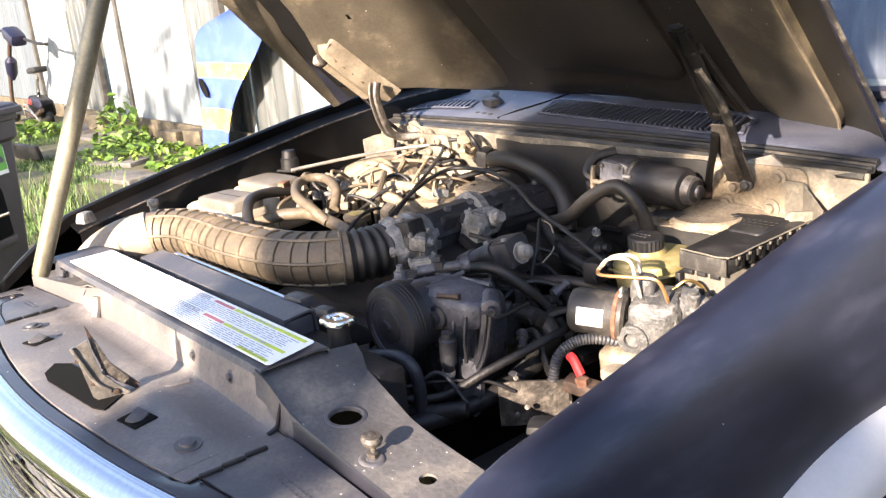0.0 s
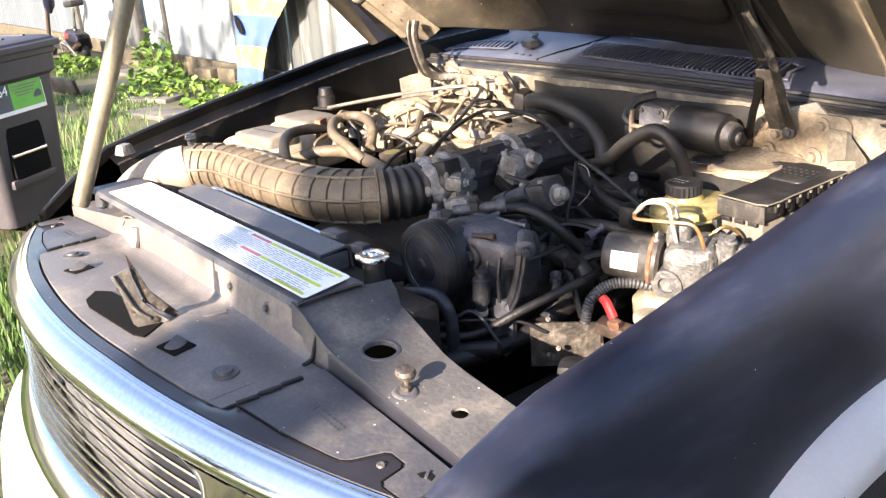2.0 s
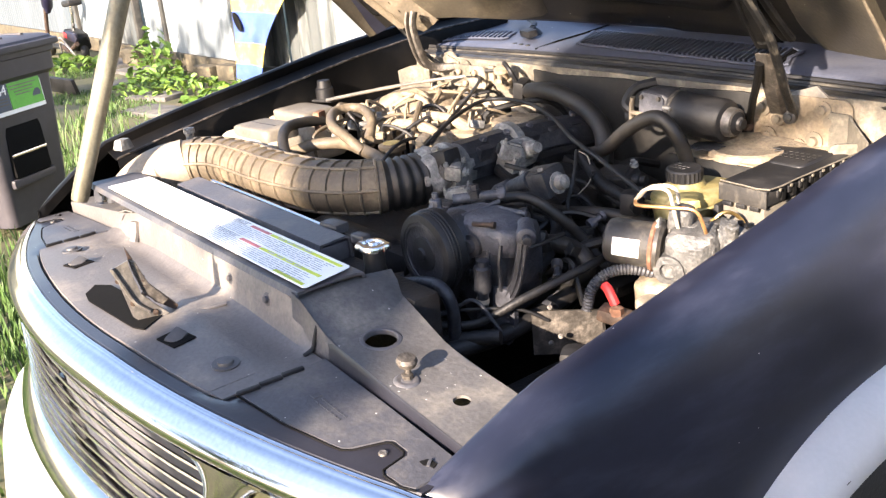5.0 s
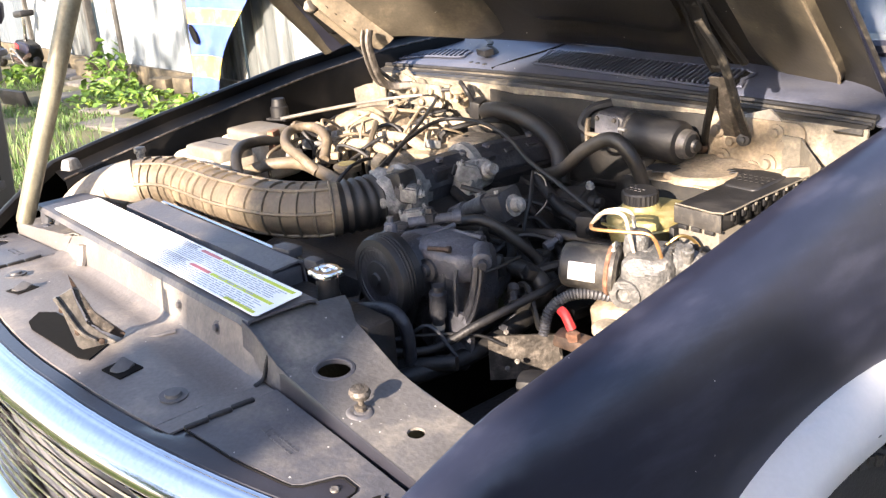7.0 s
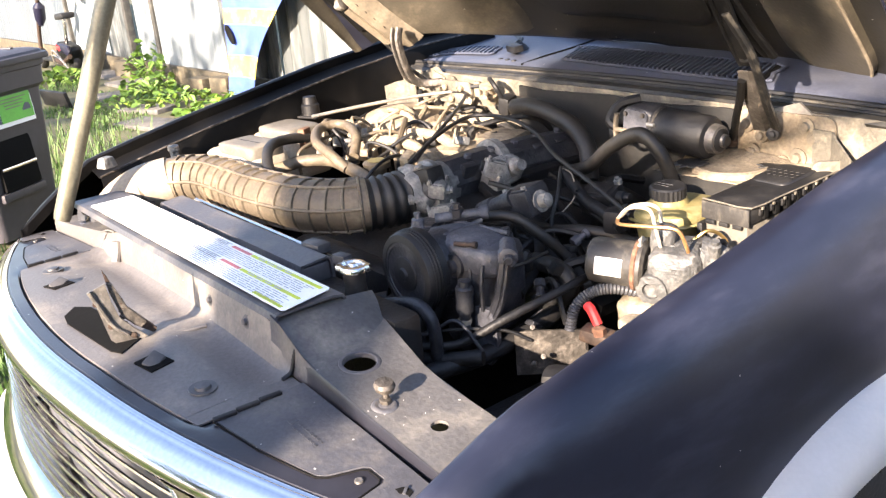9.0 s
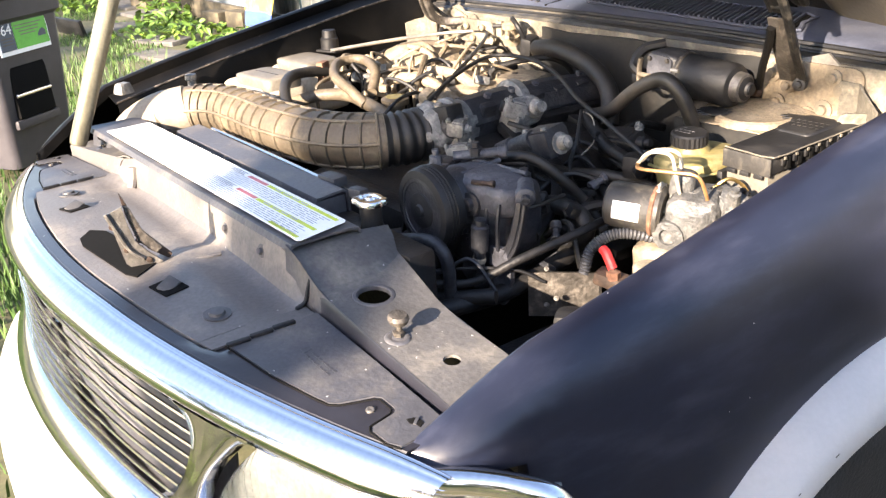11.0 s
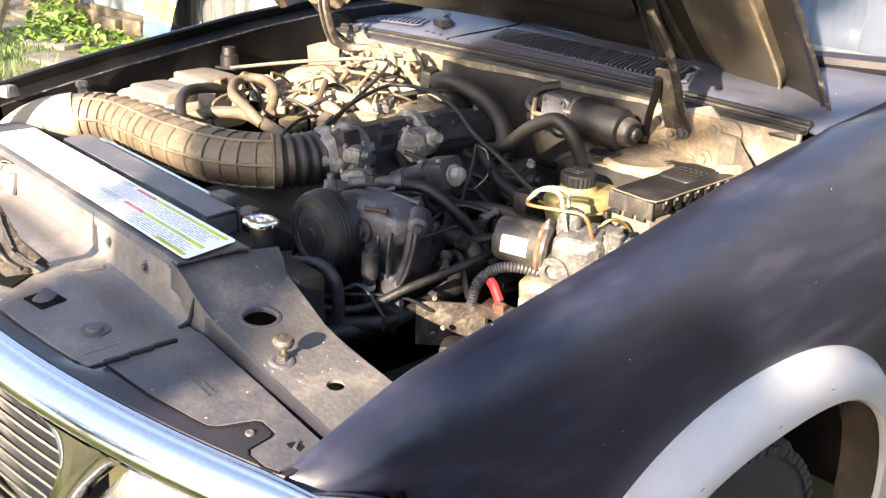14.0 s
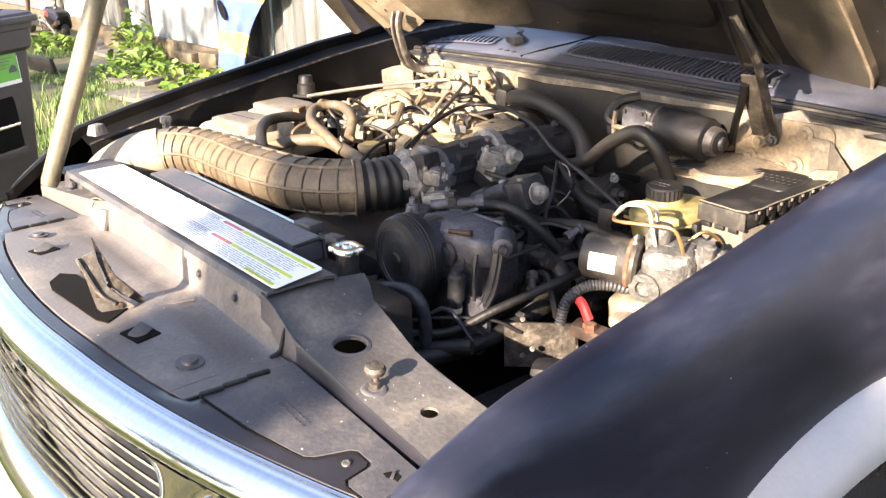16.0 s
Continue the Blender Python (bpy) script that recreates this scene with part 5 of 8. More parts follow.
# engine mass
eng = part("engine_block", box(B(), (-0.06, 0.86, 0.70), (0.52, 0.56, 0.36), bev=0.03), "grimy", car, "greasy dark engine block")
for sx, m in ((-1, "beige"), (1, "grimy")):
    part("valve_cover", box(B(), (-0.06 + sx * 0.24, 0.90, 0.90), (0.16, 0.46, 0.10), (0, -sx * -14, 0), 0.03), m, eng)
part("front_cover", box(B(), (-0.02, 0.56, 0.76), (0.40, 0.06, 0.30), bev=0.02), "grimy", eng)

# intake hose with its ribs
HOSE = [(-0.615, 0.365, 0.985), (-0.585, 0.43, 1.000), (-0.50, 0.485, 1.003), (-0.39, 0.497, 1.002), (-0.285, 0.50, 1.000), (-0.128, 0.520, 1.000), (-0.045, 0.562, 1.000), (-0.005, 0.626, 1.000), (0.005, 0.70, 1.000)]
fine_path = smooth_path(HOSE, 24)
cut = int(len(fine_path) * 0.83)
ih = part("intake_hose", tube(B(), fine_path[:cut + 1], 0.053, 26, 1), "hose", car, "ribbed tan-dusted rubber intake hose")
part("bellows", tube(B(), fine_path[cut:], 0.053, 26, 1, radius=lambda s: 0.985 + 0.05 * math.cos(s * 5.5 * 2 * math.pi) * (1 if s < 0.93 else 0)), "bellows", ih, "dark pleated bellows of the hose")
hp = smooth_path(HOSE, 12)
hl = len(hp)


def ring_on(path, i, r, w, name, material, parent, flat=1.0):
    d = (path[min(i + 1, len(path) - 1)] - path[max(i - 1, 0)]).normalized()
    part(name, lathe(B(), tuple(path[i] - d * w), tuple(d), [(0, r - 0.004), (w * 0.5, r), (w * 1.5, r), (w * 2, r - 0.004)], 22), material, parent)


for k in range(17):
    ring_on(hp, int(hl * (0.165 + 0.040 * k)), 0.0570, 0.0032, "hose_rib", "hose", ih)
for a in (-50, 8, 62, 112, 160):
    bm = B()
    pts = []
    for i in range(int(hl * 0.15), int(hl * 0.83), 4):
        d = (hp[i + 1] - hp[i - 1]).normalized()
        side = d.cross(Vector((0, 0, 1))).normalized()
        pts.append(hp[i] + side * 0.0535 * math.cos(radians(a)) + Vector((0, 0, 0.0535 * math.sin(radians(a)))))
    part("long_rib", tube(bm, pts, 0.0042, 6, 1), "hose", ih)
part("hose_mouth", tube(B(), [(-0.655, 0.30, 0.93), (-0.64, 0.335, 0.965), (-0.612, 0.38, 0.990), (-0.585, 0.43, 1.0)], 0.057, 22, 5), "hosepale", ih, "pale moulded mouth of the hose")

# throttle body and intake tube
tb = part("throttle_body", lathe(B(), (0.004, 0.69, 1.0), (0.02, 1, 0.03), [(0, 0.055), (0.012, 0.058), (0.016, 0.052), (0.05, 0.05), (0.055, 0.058), (0.065, 0.058), (0.075, 0.05), (0.10, 0.048)], 20), "alloy", car, "rough cast throttle body")
bm = B()
bmesh.ops.create_icosphere(bm, subdivisions=3, radius=1)
for v in bm.verts:
    q = 1 + 0.28 * noise.noise(v.co * 1.9) + 0.12 * noise.noise(v.co * 5.0)
    v.co = Vector((0.012 + v.co.x * 0.064 * q, 0.705 + v.co.y * 0.052 * q, 1.006 + v.co.z * 0.056 * q))
part("throttle_casting", bm, "alloy", tb, "rough crusted casting", angle=80)
part("throttle_motor", box(B(), (0.055, 0.735, 0.985), (0.045, 0.05, 0.05), (10, 10, 5), 0.012), "alloy", tb)
part("throttle_cap", box(B(), (0.048, 0.71, 1.040), (0.058, 0.046, 0.038), (0, -14, 8), 0.007), "rubber", tb, "black plastic cap")
part("throttle_cam", lathe(B(), (0.055, 0.715, 1.02), (1, -0.3, 0.2), [(0, 0.024), (0.02, 0.026), (0.024, 0.02), (0.03, 0.008)], 14), "darkalloy", tb)
for k in range(3):
    part("bolt", lathe(B(), (0.04 - 0.03 * k, 0.70, 1.055 - 0.006 * k), (0, -0.3, 1), [(0, 0.008), (0.01, 0.008), (0.012, 0.0)], 8), "steel", tb)
mf = part("intake_tube", tube(B(), [(0.006, 0.78, 1.005), (0.01, 0.88, 1.008), (0.02, 1.0, 1.008), (0.03, 1.12, 1.0)], 0.049, 10, 5), "darkalloy", car, "dark cast intake tube over the engine")
for k in range(5):
    part("tube_flange", box(B(), (0.045, 0.815 + 0.065 * k, 1.02), (0.02, 0.035, 0.05), (0, 20, 0), 0.006), "darkalloy", mf)
    part("tube_bolt", lathe(B(), (0.03, 0.83 + 0.065 * k, 1.05), (0.3, 0, 1), [(0, 0.008), (0.008, 0.008), (0.010, 0)], 8), "greycast", mf)
for k in range(3):
    part("tube_bracket", box(B(), (0.085, 0.84 + 0.09 * k, 0.985 - 0.006 * k), (0.05, 0.03, 0.02), (0, 30, 12 * k), 0.005), "grimy", mf)
part("collar", lathe(B(), (0.012, 0.90, 1.008), (0.06, 1, 0), [(0, 0.054), (0.004, 0.061), (0.022, 0.061), (0.026, 0.054)], 20), "alloy", mf)
part("sensor_housing", box(B(), (0.062, 0.885, 1.012), (0.075, 0.055, 0.062), (0, -18, 8), 0.014), "alloy", mf, "rough pale casting")
part("sensor", lathe(B(), (0.07, 0.895, 1.015), (1, -0.2, 0.35), [(0, 0.030), (0.03, 0.028), (0.034, 0.02), (0.055, 0.018), (0.06, 0.012), (0.075, 0.011)], 14), "alloy", mf, "pale bolted sensor")
part("sensor_block", box(B(), (0.08, 0.86, 1.0), (0.05, 0.05, 0.06), (0, 20, 10), 0.01), "alloy", mf)
part("fuel_rail", box(B(), (0.07, 0.99, 0.985), (0.03, 0.26, 0.03), (0, 15, 0), 0.008), "grimy", mf)
part("lower_manifold", box(B(), (0.06, 0.90, 0.93), (0.18, 0.36, 0.09), (0, 12, 0), 0.025), "grimy", mf)

# compressor with pulley and belt
bm = lathe(B(), (0.283, 0.515, 0.962), (0, 1, 0), [(0, 0.05), (0.02, 0.058), (0.05, 0.06), (0.06, 0.05)], 22)
lump(bm, (0.325, 0.600, 0.925), (0.135, 0.120, 0.170), (0, 5, 8), 2, 0.06, 0.4)
ac = part("compressor", bm, "darkalloy", car, "grey cast compressor with a black pulley")
COVER = [(0.236, 0.566), (0.246, 0.600), (0.268, 0.634), (0.306, 0.644), (0.350, 0.640), (0.392, 0.622), (0.418, 0.590), (0.406, 0.560), (0.376, 0.546), (0.335, 0.540), (0.290, 0.540), (0.252, 0.548)]
cc_ = [Vector((sum(p[0] for p in COVER) / 12, sum(p[1] for p in COVER) / 12, 0))][0]
bm = B()
rim_ = smooth_path([Vector((x, y, 0)) for x, y in COVER + COVER[:1]], 4)[:-1]
rows = []
for k, h in ((0.90, -0.046), (0.97, -0.040), (1.0, -0.030), (1.0, -0.012), (0.97, -0.003), (0.90, 0.001), (0.70, 0.0055), (0.45, 0.008), (0.2, 0.009), (0.02, 0.009)):
    rows.append([(cc_.x + (p.x - cc_.x) * k, cc_.y + (p.y - cc_.y) * k, 1.010 + h - 0.05 * (p.x - 0.32) * k) for p in rim_])
sheet(bm, rows, 0, True)
part("compressor_top", bm, "greycast", ac, "rounded grey cast cover", angle=50)
for a, b in (((0.256, 0.612, 1.016), (0.372, 0.634, 1.012)), ((0.300, 0.552, 1.015), (0.300, 0.636, 1.020))):
    part("cover_rib", bar_rod(B(), a, b, 0.0045, 8), "greycast", ac)
for x, y, z in ((0.244, 0.556, 1.004), (0.300, 0.536, 1.000), (0.268, 0.638, 1.008), (0.352, 0.645, 1.004)):
    part("cover_bolt", lathe(B(), (x, y, z - 0.02), (0, 0, 1), [(0, 0.013), (0.022, 0.012), (0.023, 0.008), (0.031, 0.0075), (0.032, 0)], 10), "darkalloy", ac)
part("ear", bar_rod(B(), (0.392, 0.612, 1.004), (0.436, 0.574, 1.000), 0.0145, 14, 0.0165), "greycast", ac, "round cast boss")
part("ear_bolt", bar_rod(B(), (0.432, 0.578, 1.0), (0.446, 0.566, 0.999), 0.008, 8), "darkalloy", ac)
part("support_arm", tube(B(), [(0.424, 0.578, 0.996), (0.424, 0.572, 0.965), (0.416, 0.566, 0.925), (0.398, 0.562, 0.890), (0.376, 0.560, 0.872)], 0.0125, 8, 4, flat=0.75), "darkalloy", ac)
part("arm_rib", tube(B(), [(0.436, 0.572, 0.990), (0.434, 0.566, 0.955), (0.424, 0.560, 0.915), (0.404, 0.556, 0.882)], 0.004, 6, 4), "darkalloy", ac)
part("long_bolt", bar_rod(B(), (0.342, 0.541, 1.014), (0.382, 0.556, 1.016), 0.0042, 10, 0.0058), "rustdark", ac, "rust-brown bolt")
for k in range(5):
    part("body_rib", tube(B(), [(0.292 + 0.026 * k, 0.545 + 0.002 * k, 0.985), (0.294 + 0.026 * k, 0.538 + 0.002 * k, 0.955), (0.298 + 0.024 * k, 0.540 + 0.002 * k, 0.905)], 0.0036, 6, 3), "darkalloy", ac)
part("front_lug", lathe(B(), (0.222, 0.556, 0.995), (0, 0, 1), [(0, 0.020), (0.018, 0.018), (0.022, 0.012), (0.034, 0.011), (0.036, 0.006), (0.046, 0.006), (0.047, 0.0)], 10), "greycast", ac)
part("lug_web", lump(B(), (0.228, 0.560, 0.985), (0.045, 0.04, 0.045), (0, 0, 20), 4, 0.1), "darkalloy", ac)
part("side_union", bar_rod(B(), (0.238, 0.582, 1.026), (0.296, 0.656, 1.030), 0.009, 12, 0.013), "greycast", ac)
part("union_nut", lathe(B(), (0.262, 0.613, 1.026), (0, 0, 1), [(0, 0.013), (0.014, 0.013), (0.015, 0.008), (0.024, 0.0075), (0.025, 0)], 6), "darkalloy", ac)
part("front_boss", lathe(B(), (0.338, 0.545, 0.975), (0.2, -1, 0.1), [(0, 0.022), (0.012, 0.020), (0.013, 0.012), (0.022, 0.011), (0.023, 0.0)], 14), "darkalloy", ac)
part("cast_foot", plate(B(), [(-0.014, 0.052), (0.018, 0.050), (0.026, 0.010), (0.024, -0.030), (0.010, -0.052), (-0.010, -0.050), (-0.020, -0.010)], 0.012, [(0.004, -0.036, 0.006)], pose(0.392, 0.548, 0.858, 90, 0, 14)), "greycast", ac, "pale cast foot of the bracket")
part("foot_web", plate(B(), [(-0.055, 0.03), (0.0, 0.048), (0.004, -0.03), (-0.03, -0.05), (-0.06, -0.02)], 0.010, (), pose(0.365, 0.552, 0.862, 90, 0, 14)), "darkalloy", ac)
pul = part("pulley", lathe(B(), (0.283, 0.52, 0.965), (0, -1, 0), [(0, 0.066), (0.006, 0.070), (0.010, 0.066), (0.014, 0.066), (0.018, 0.071), (0.036, 0.071), (0.042, 0.068), (0.044, 0.056), (0.036, 0.050), (0.036, 0.034), (0.044, 0.030), (0.046, 0.012), (0.050, 0.010), (0.050, 0.0)], 32), "rubber", ac, "black compressor clutch pulley")
for rr in (0.0715, 0.0705, 0.0700):
    part("pulley_groove", lathe(B(), (0.283, 0.503 - 0.006 * (rr < 0.0712) - 0.006 * (rr < 0.0702), 0.965), (0, -1, 0), [(0, rr + 0.0012), (0.0015, rr + 0.0022), (0.003, rr + 0.0012)], 32), "grimy", pul)
part("clutch_ring", lathe(B(), (0.283, 0.4795, 0.965), (0, -1, 0), [(0, 0.056), (0.0025, 0.0555), (0.003, 0.050), (0.001, 0.049)], 28), "darkalloy", pul)
for k in range(3):
    a = radians(30 + 120 * k)
    part("clutch_rivet", lathe(B(), (0.283 + 0.042 * math.cos(a), 0.484, 0.965 + 0.042 * math.sin(a)), (0, -1, 0), [(0, 0.009), (0.004, 0.008), (0.005, 0.0)], 10), "grimy", pul)
bm = B()
loop = [(0.283 + 0.0715 * math.cos(a), 0.965 + 0.0715 * math.sin(a)) for a in (radians(-10 + 16 * k) for k in range(13))]
loop += [(0.16 + 0.06 * math.cos(a), 0.70 + 0.06 * math.sin(a)) for a in (radians(185 + 16 * k) for k in range(12))]
loop += [(loop[0])]
part("drive_belt", sheet(bm, [[(x, y, z) for x, z in loop] for y in (0.497, 0.517)], 0.004), "rubber", ac, "ribbed rubber drive belt")
part("bracket", plate(B(), [(0, 0), (0.09, 0.02), (0.10, 0.12), (0.06, 0.20), (0.01, 0.16)], 0.02, (), pose(0.25, 0.60, 0.78, 90, 0, 12)), "darkalloy", ac, "cast bracket")
rsx = random.Random(8)
for k in range(9):
    part("bolt", lathe(B(), (rsx.uniform(0.28, 0.38), rsx.uniform(0.535, 0.55), rsx.uniform(0.88, 0.97)), (0.2, -1, 0.3), [(0, 0.007), (0.010, 0.0065), (0.011, 0.0)], 8), "darkalloy", ac)
rod = part("dipstick_tube", lathe(B(), (0.3725, 0.522, 0.848), (0.10, 0.0, 1), [(0, 0.009), (0.06, 0.010), (0.062, 0.014), (0.105, 0.015), (0.108, 0.010), (0.118, 0.010), (0.12, 0.0)], 14), "darkalloy", car, "metal tube with a capped end")
part("band", lathe(B(), (0.3765, 0.522, 0.888), (0.10, 0.0, 1), [(0, 0.0112), (0.008, 0.0112)], 14), "hosepale", rod)

idler = part("idler_pulley", lathe(B(), (0.275, 0.735, 0.835), (0.45, -0.85, 0.25), [(0, 0.036), (0.006, 0.038), (0.012, 0.034), (0.018, 0.034), (0.022, 0.038), (0.026, 0.036), (0.027, 0.020), (0.032, 0.018), (0.033, 0.0)], 24), "olive", car, "dull olive idler pulley deep in the bay")
part("hub_bolt", lathe(B(), (0.290, 0.707, 0.843), (0.45, -0.85, 0.25), [(0, 0.008), (0.006, 0.008), (0.007, 0.0)], 6), "grimy", idler)

# pipes and hoses low in the bay
PIPES = [
    ("thick_hose", "bellows", 0.017, [(0.24, 0.74, 0.90), (0.302, 0.72, 0.915), (0.357, 0.72, 0.929), (0.412, 0.72, 0.921), (0.424, 0.715, 0.893), (0.369, 0.70, 0.845), (0.30, 0.69, 0.80)]),
    ("coolant_pipe", "darkalloy", 0.011, [(0.19, 0.45, 0.88), (0.228, 0.46, 0.90), (0.313, 0.46, 0.926), (0.355, 0.46, 0.924), (0.368, 0.465, 0.89), (0.36, 0.47, 0.82)]),
    ("thin_wire", "rubber", 0.004, [(0.20, 0.93, 1.03), (0.26, 0.86, 1.0), (0.27, 0.83, 0.95), (0.33, 0.80, 0.90)]),
    ("thin_wire", "rubber", 0.005, [(0.13, 0.80, 1.02), (0.20, 0.84, 1.0), (0.24, 0.90, 0.98), (0.30, 0.92, 0.95), (0.40, 0.90, 0.93)]),
    ("thin_wire", "darkalloy", 0.0035, [(0.42, 0.52, 0.85), (0.38, 0.50, 0.90), (0.33, 0.47, 0.87), (0.25, 0.45, 0.88)]),
    ("wiring_loom", "bellows", 0.010, [(0.23, 0.66, 1.0), (0.30, 0.70, 1.01), (0.34, 0.74, 0.97), (0.36, 0.78, 0.92), (0.40, 0.80, 0.86)]),
    ("wiring_loom", "bellows", 0.012, [(0.18, 0.80, 0.95), (0.26, 0.83, 0.94), (0.34, 0.86, 0.945), (0.42, 0.90, 0.93)]),
    ("coolant_hose", "grimy", 0.014, [(0.16, 0.48, 0.88), (0.20, 0.53, 0.885), (0.245, 0.535, 0.87), (0.29, 0.49, 0.83), (0.34, 0.46, 0.83), (0.42, 0.52, 0.84)]),
    ("refrigerant_pipe", "grimy", 0.0075, [(0.30, 0.40, 0.845), (0.337, 0.447, 0.858), (0.386, 0.500, 0.861), (0.434, 0.560, 0.898), (0.469, 0.660, 0.927), (0.462, 0.74, 0.930), (0.42, 0.80, 0.92)]),
    ("refrigerant_pipe", "grimy", 0.016, [(0.36, 0.42, 0.82), (0.40, 0.54, 0.83), (0.41, 0.66, 0.85), (0.40, 0.74, 0.86)]),
    ("thick_hose", "grimy", 0.024, [(0.16, 0.86, 0.94), (0.22, 0.84, 0.93), (0.30, 0.80, 0.90), (0.35, 0.76, 0.84), (0.33, 0.68, 0.76)]),
    ("heater_hose", "bellows", 0.020, [(-0.15, 1.13, 1.08), (-0.07, 1.11, 1.092), (0.0, 1.10, 1.088), (0.08, 1.09, 1.066), (0.14, 1.07, 1.03), (0.17, 1.04, 0.97)]),
    ("vacuum_hose", "bellows", 0.014, [(0.10, 1.04, 0.98), (0.20, 1.01, 1.015), (0.27, 1.0, 1.066), (0.33, 1.0, 1.098), (0.365, 1.0, 1.095), (0.390, 1.01, 1.06), (0.398, 1.03, 1.005)]),
    ("throttle_cable", "rubber", 0.0046, [(-0.02, 0.71, 1.05), (-0.09, 0.84, 1.075), (-0.15, 0.99, 1.085), (-0.05, 1.02, 1.085), (0.08, 0.98, 1.075), (0.21, 0.91, 1.06), (0.33, 0.87, 1.04), (0.45, 0.85, 1.0)]),
    ("wiring_loom", "grimy", 0.012, [(0.21, 0.93, 1.02), (0.30, 0.90, 0.985), (0.36, 0.88, 0.98), (0.42, 0.86, 0.97)]),
    ("wiring_loom", "grimy", 0.010, [(0.12, 0.72, 0.95), (0.2, 0.76, 0.965), (0.28, 0.78, 0.95), (0.34, 0.72, 0.92), (0.38, 0.64, 0.90)]),
    ("wiring_loom", "grimy", 0.009, [(0.15, 0.95, 0.96), (0.24, 0.9, 0.95), (0.32, 0.86, 0.93), (0.42, 0.8, 0.90)]),
    ("dipstick_rod", "steel", 0.0045, [(-0.60, 0.83, 1.07), (-0.55, 0.98, 1.078), (-0.50, 1.10, 1.082), (-0.44, 1.17, 1.085)]),
    ("engine_cable", "rubber", 0.0042, [(-0.44, 1.17, 1.085), (-0.36, 1.15, 1.09), (-0.22, 1.0, 1.085), (-0.11, 0.85, 1.07), (-0.03, 0.74, 1.055)]),
    ("coolant_hose", "bellows", 0.0125, [(-0.30, 0.55, 1.005), (-0.37, 0.575, 1.045), (-0.43, 0.62, 1.062), (-0.46, 0.68, 1.06), (-0.47, 0.74, 1.05)]),
    ("looped_hose", "hose", 0.0115, [(-0.22, 0.69, 1.02), (-0.27, 0.685, 1.045), (-0.36, 0.70, 1.062), (-0.45, 0.765, 1.07), (-0.43, 0.82, 1.07), (-0.33, 0.79, 1.06), (-0.27, 0.74, 1.03)]),
    ("bypass_hose", "hose", 0.014, [(-0.43, 0.60, 1.0), (-0.40, 0.67, 1.015), (-0.33, 0.71, 1.02), (-0.24, 0.70, 1.02), (-0.14, 0.69, 1.01), (-0.09, 0.68, 0.99)]),
    ("ribbed_conduit", "plastic", 0.009, [(0.485, 0.655, 0.86), (0.490, 0.665, 0.90), (0.505, 0.69, 0.922), (0.53, 0.72, 0.925), (0.56, 0.76, 0.91)]),
    ("ground_wire", "hosepale", 0.0014, [(0.20, 0.93, 1.03), (0.24, 0.92, 1.025), (0.265, 0.90, 0.99), (0.25, 0.88, 0.96)]),
    ("thin_wire", "rubber", 0.003, [(0.30, 0.47, 0.86), (0.36, 0.49, 0.88), (0.42, 0.56, 0.875), (0.45, 0.60, 0.85)]),
]
for nm, mt, r, pts in PIPES:
    ribs = (lambda s: 1 + 0.10 * math.sin(s * 190)) if nm == "ribbed_conduit" else None
    part(nm, tube(B(), pts, r, 14, 40 if ribs else 8, radius=ribs), mt, car)

# beige, dust-covered upper engine on the far side
up = part("upper_intake", box(B(), (-0.22, 1.02, 0.99), (0.26, 0.22, 0.06), (0, -4, 10), 0.02), "beige", car, "dust-covered upper intake")
part("intake_lump", box(B(), (-0.10, 1.04, 1.02), (0.10, 0.10, 0.05), (0, 0, 20), 0.02), "beige", up)
for k in range(4):
    part("runner", tube(B(), [(-0.42, 0.80 + 0.085 * k, 0.98), (-0.33, 0.83 + 0.085 * k, 1.035), (-0.22, 0.86 + 0.085 * k, 1.04), (-0.12, 0.87 + 0.085 * k, 1.0)], 0.013, 10, 5), "beige", up)
rv = random.Random(21)
for k in range(34):
    a = Vector((rv.uniform(-0.52, -0.12), rv.uniform(0.78, 1.14), rv.uniform(1.03, 1.06)))
    b = a + Vector((rv.uniform(-0.16, 0.16), rv.uniform(-0.16, 0.16), rv.uniform(-0.04, 0.0)))
    m = (a + b) / 2 + Vector((rv.uniform(-0.04, 0.04), rv.uniform(-0.04, 0.04), rv.uniform(0.01, 0.04)))
    part("vacuum_line", tube(B(), [a - Vector((0, 0, 0.05)), a, m, b, b - Vector((0, 0, 0.05))], rv.choice((0.003, 0.004, 0.005, 0.007)), 7, 5), rv.choice(("beige", "beige", "hose", "rubber")), up)
for k in range(46):
    c = (rv.uniform(-0.52, -0.10), rv.uniform(0.74, 1.12), rv.uniform(1.01, 1.045))
    part("connector", box(B(), c, (rv.uniform(0.012, 0.04), rv.uniform(0.012, 0.035), rv.uniform(0.012, 0.025)), (rv.uniform(-25, 25), rv.uniform(-25, 25), rv.uniform(0, 180)), 0.005), rv.choice(("beige", "beige", "alloy", "rubber")), up)
oc = part("oil_filler_cap", lathe(B(), (-0.185, 0.745, 0.985), (0, 0, 1), [(0, 0.02), (0.03, 0.02), (0.032, 0.03), (0.044, 0.031), (0.047, 0.026), (0.048, 0.0)], 22), "hose", car, "round oil filler cap with a yellow top")
part("cap_disc", lathe(B(), (-0.185, 0.745, 1.0332), (0, 0, 1), [(0, 0.02), (0.0012, 0.02)], 20), "yellow", oc)

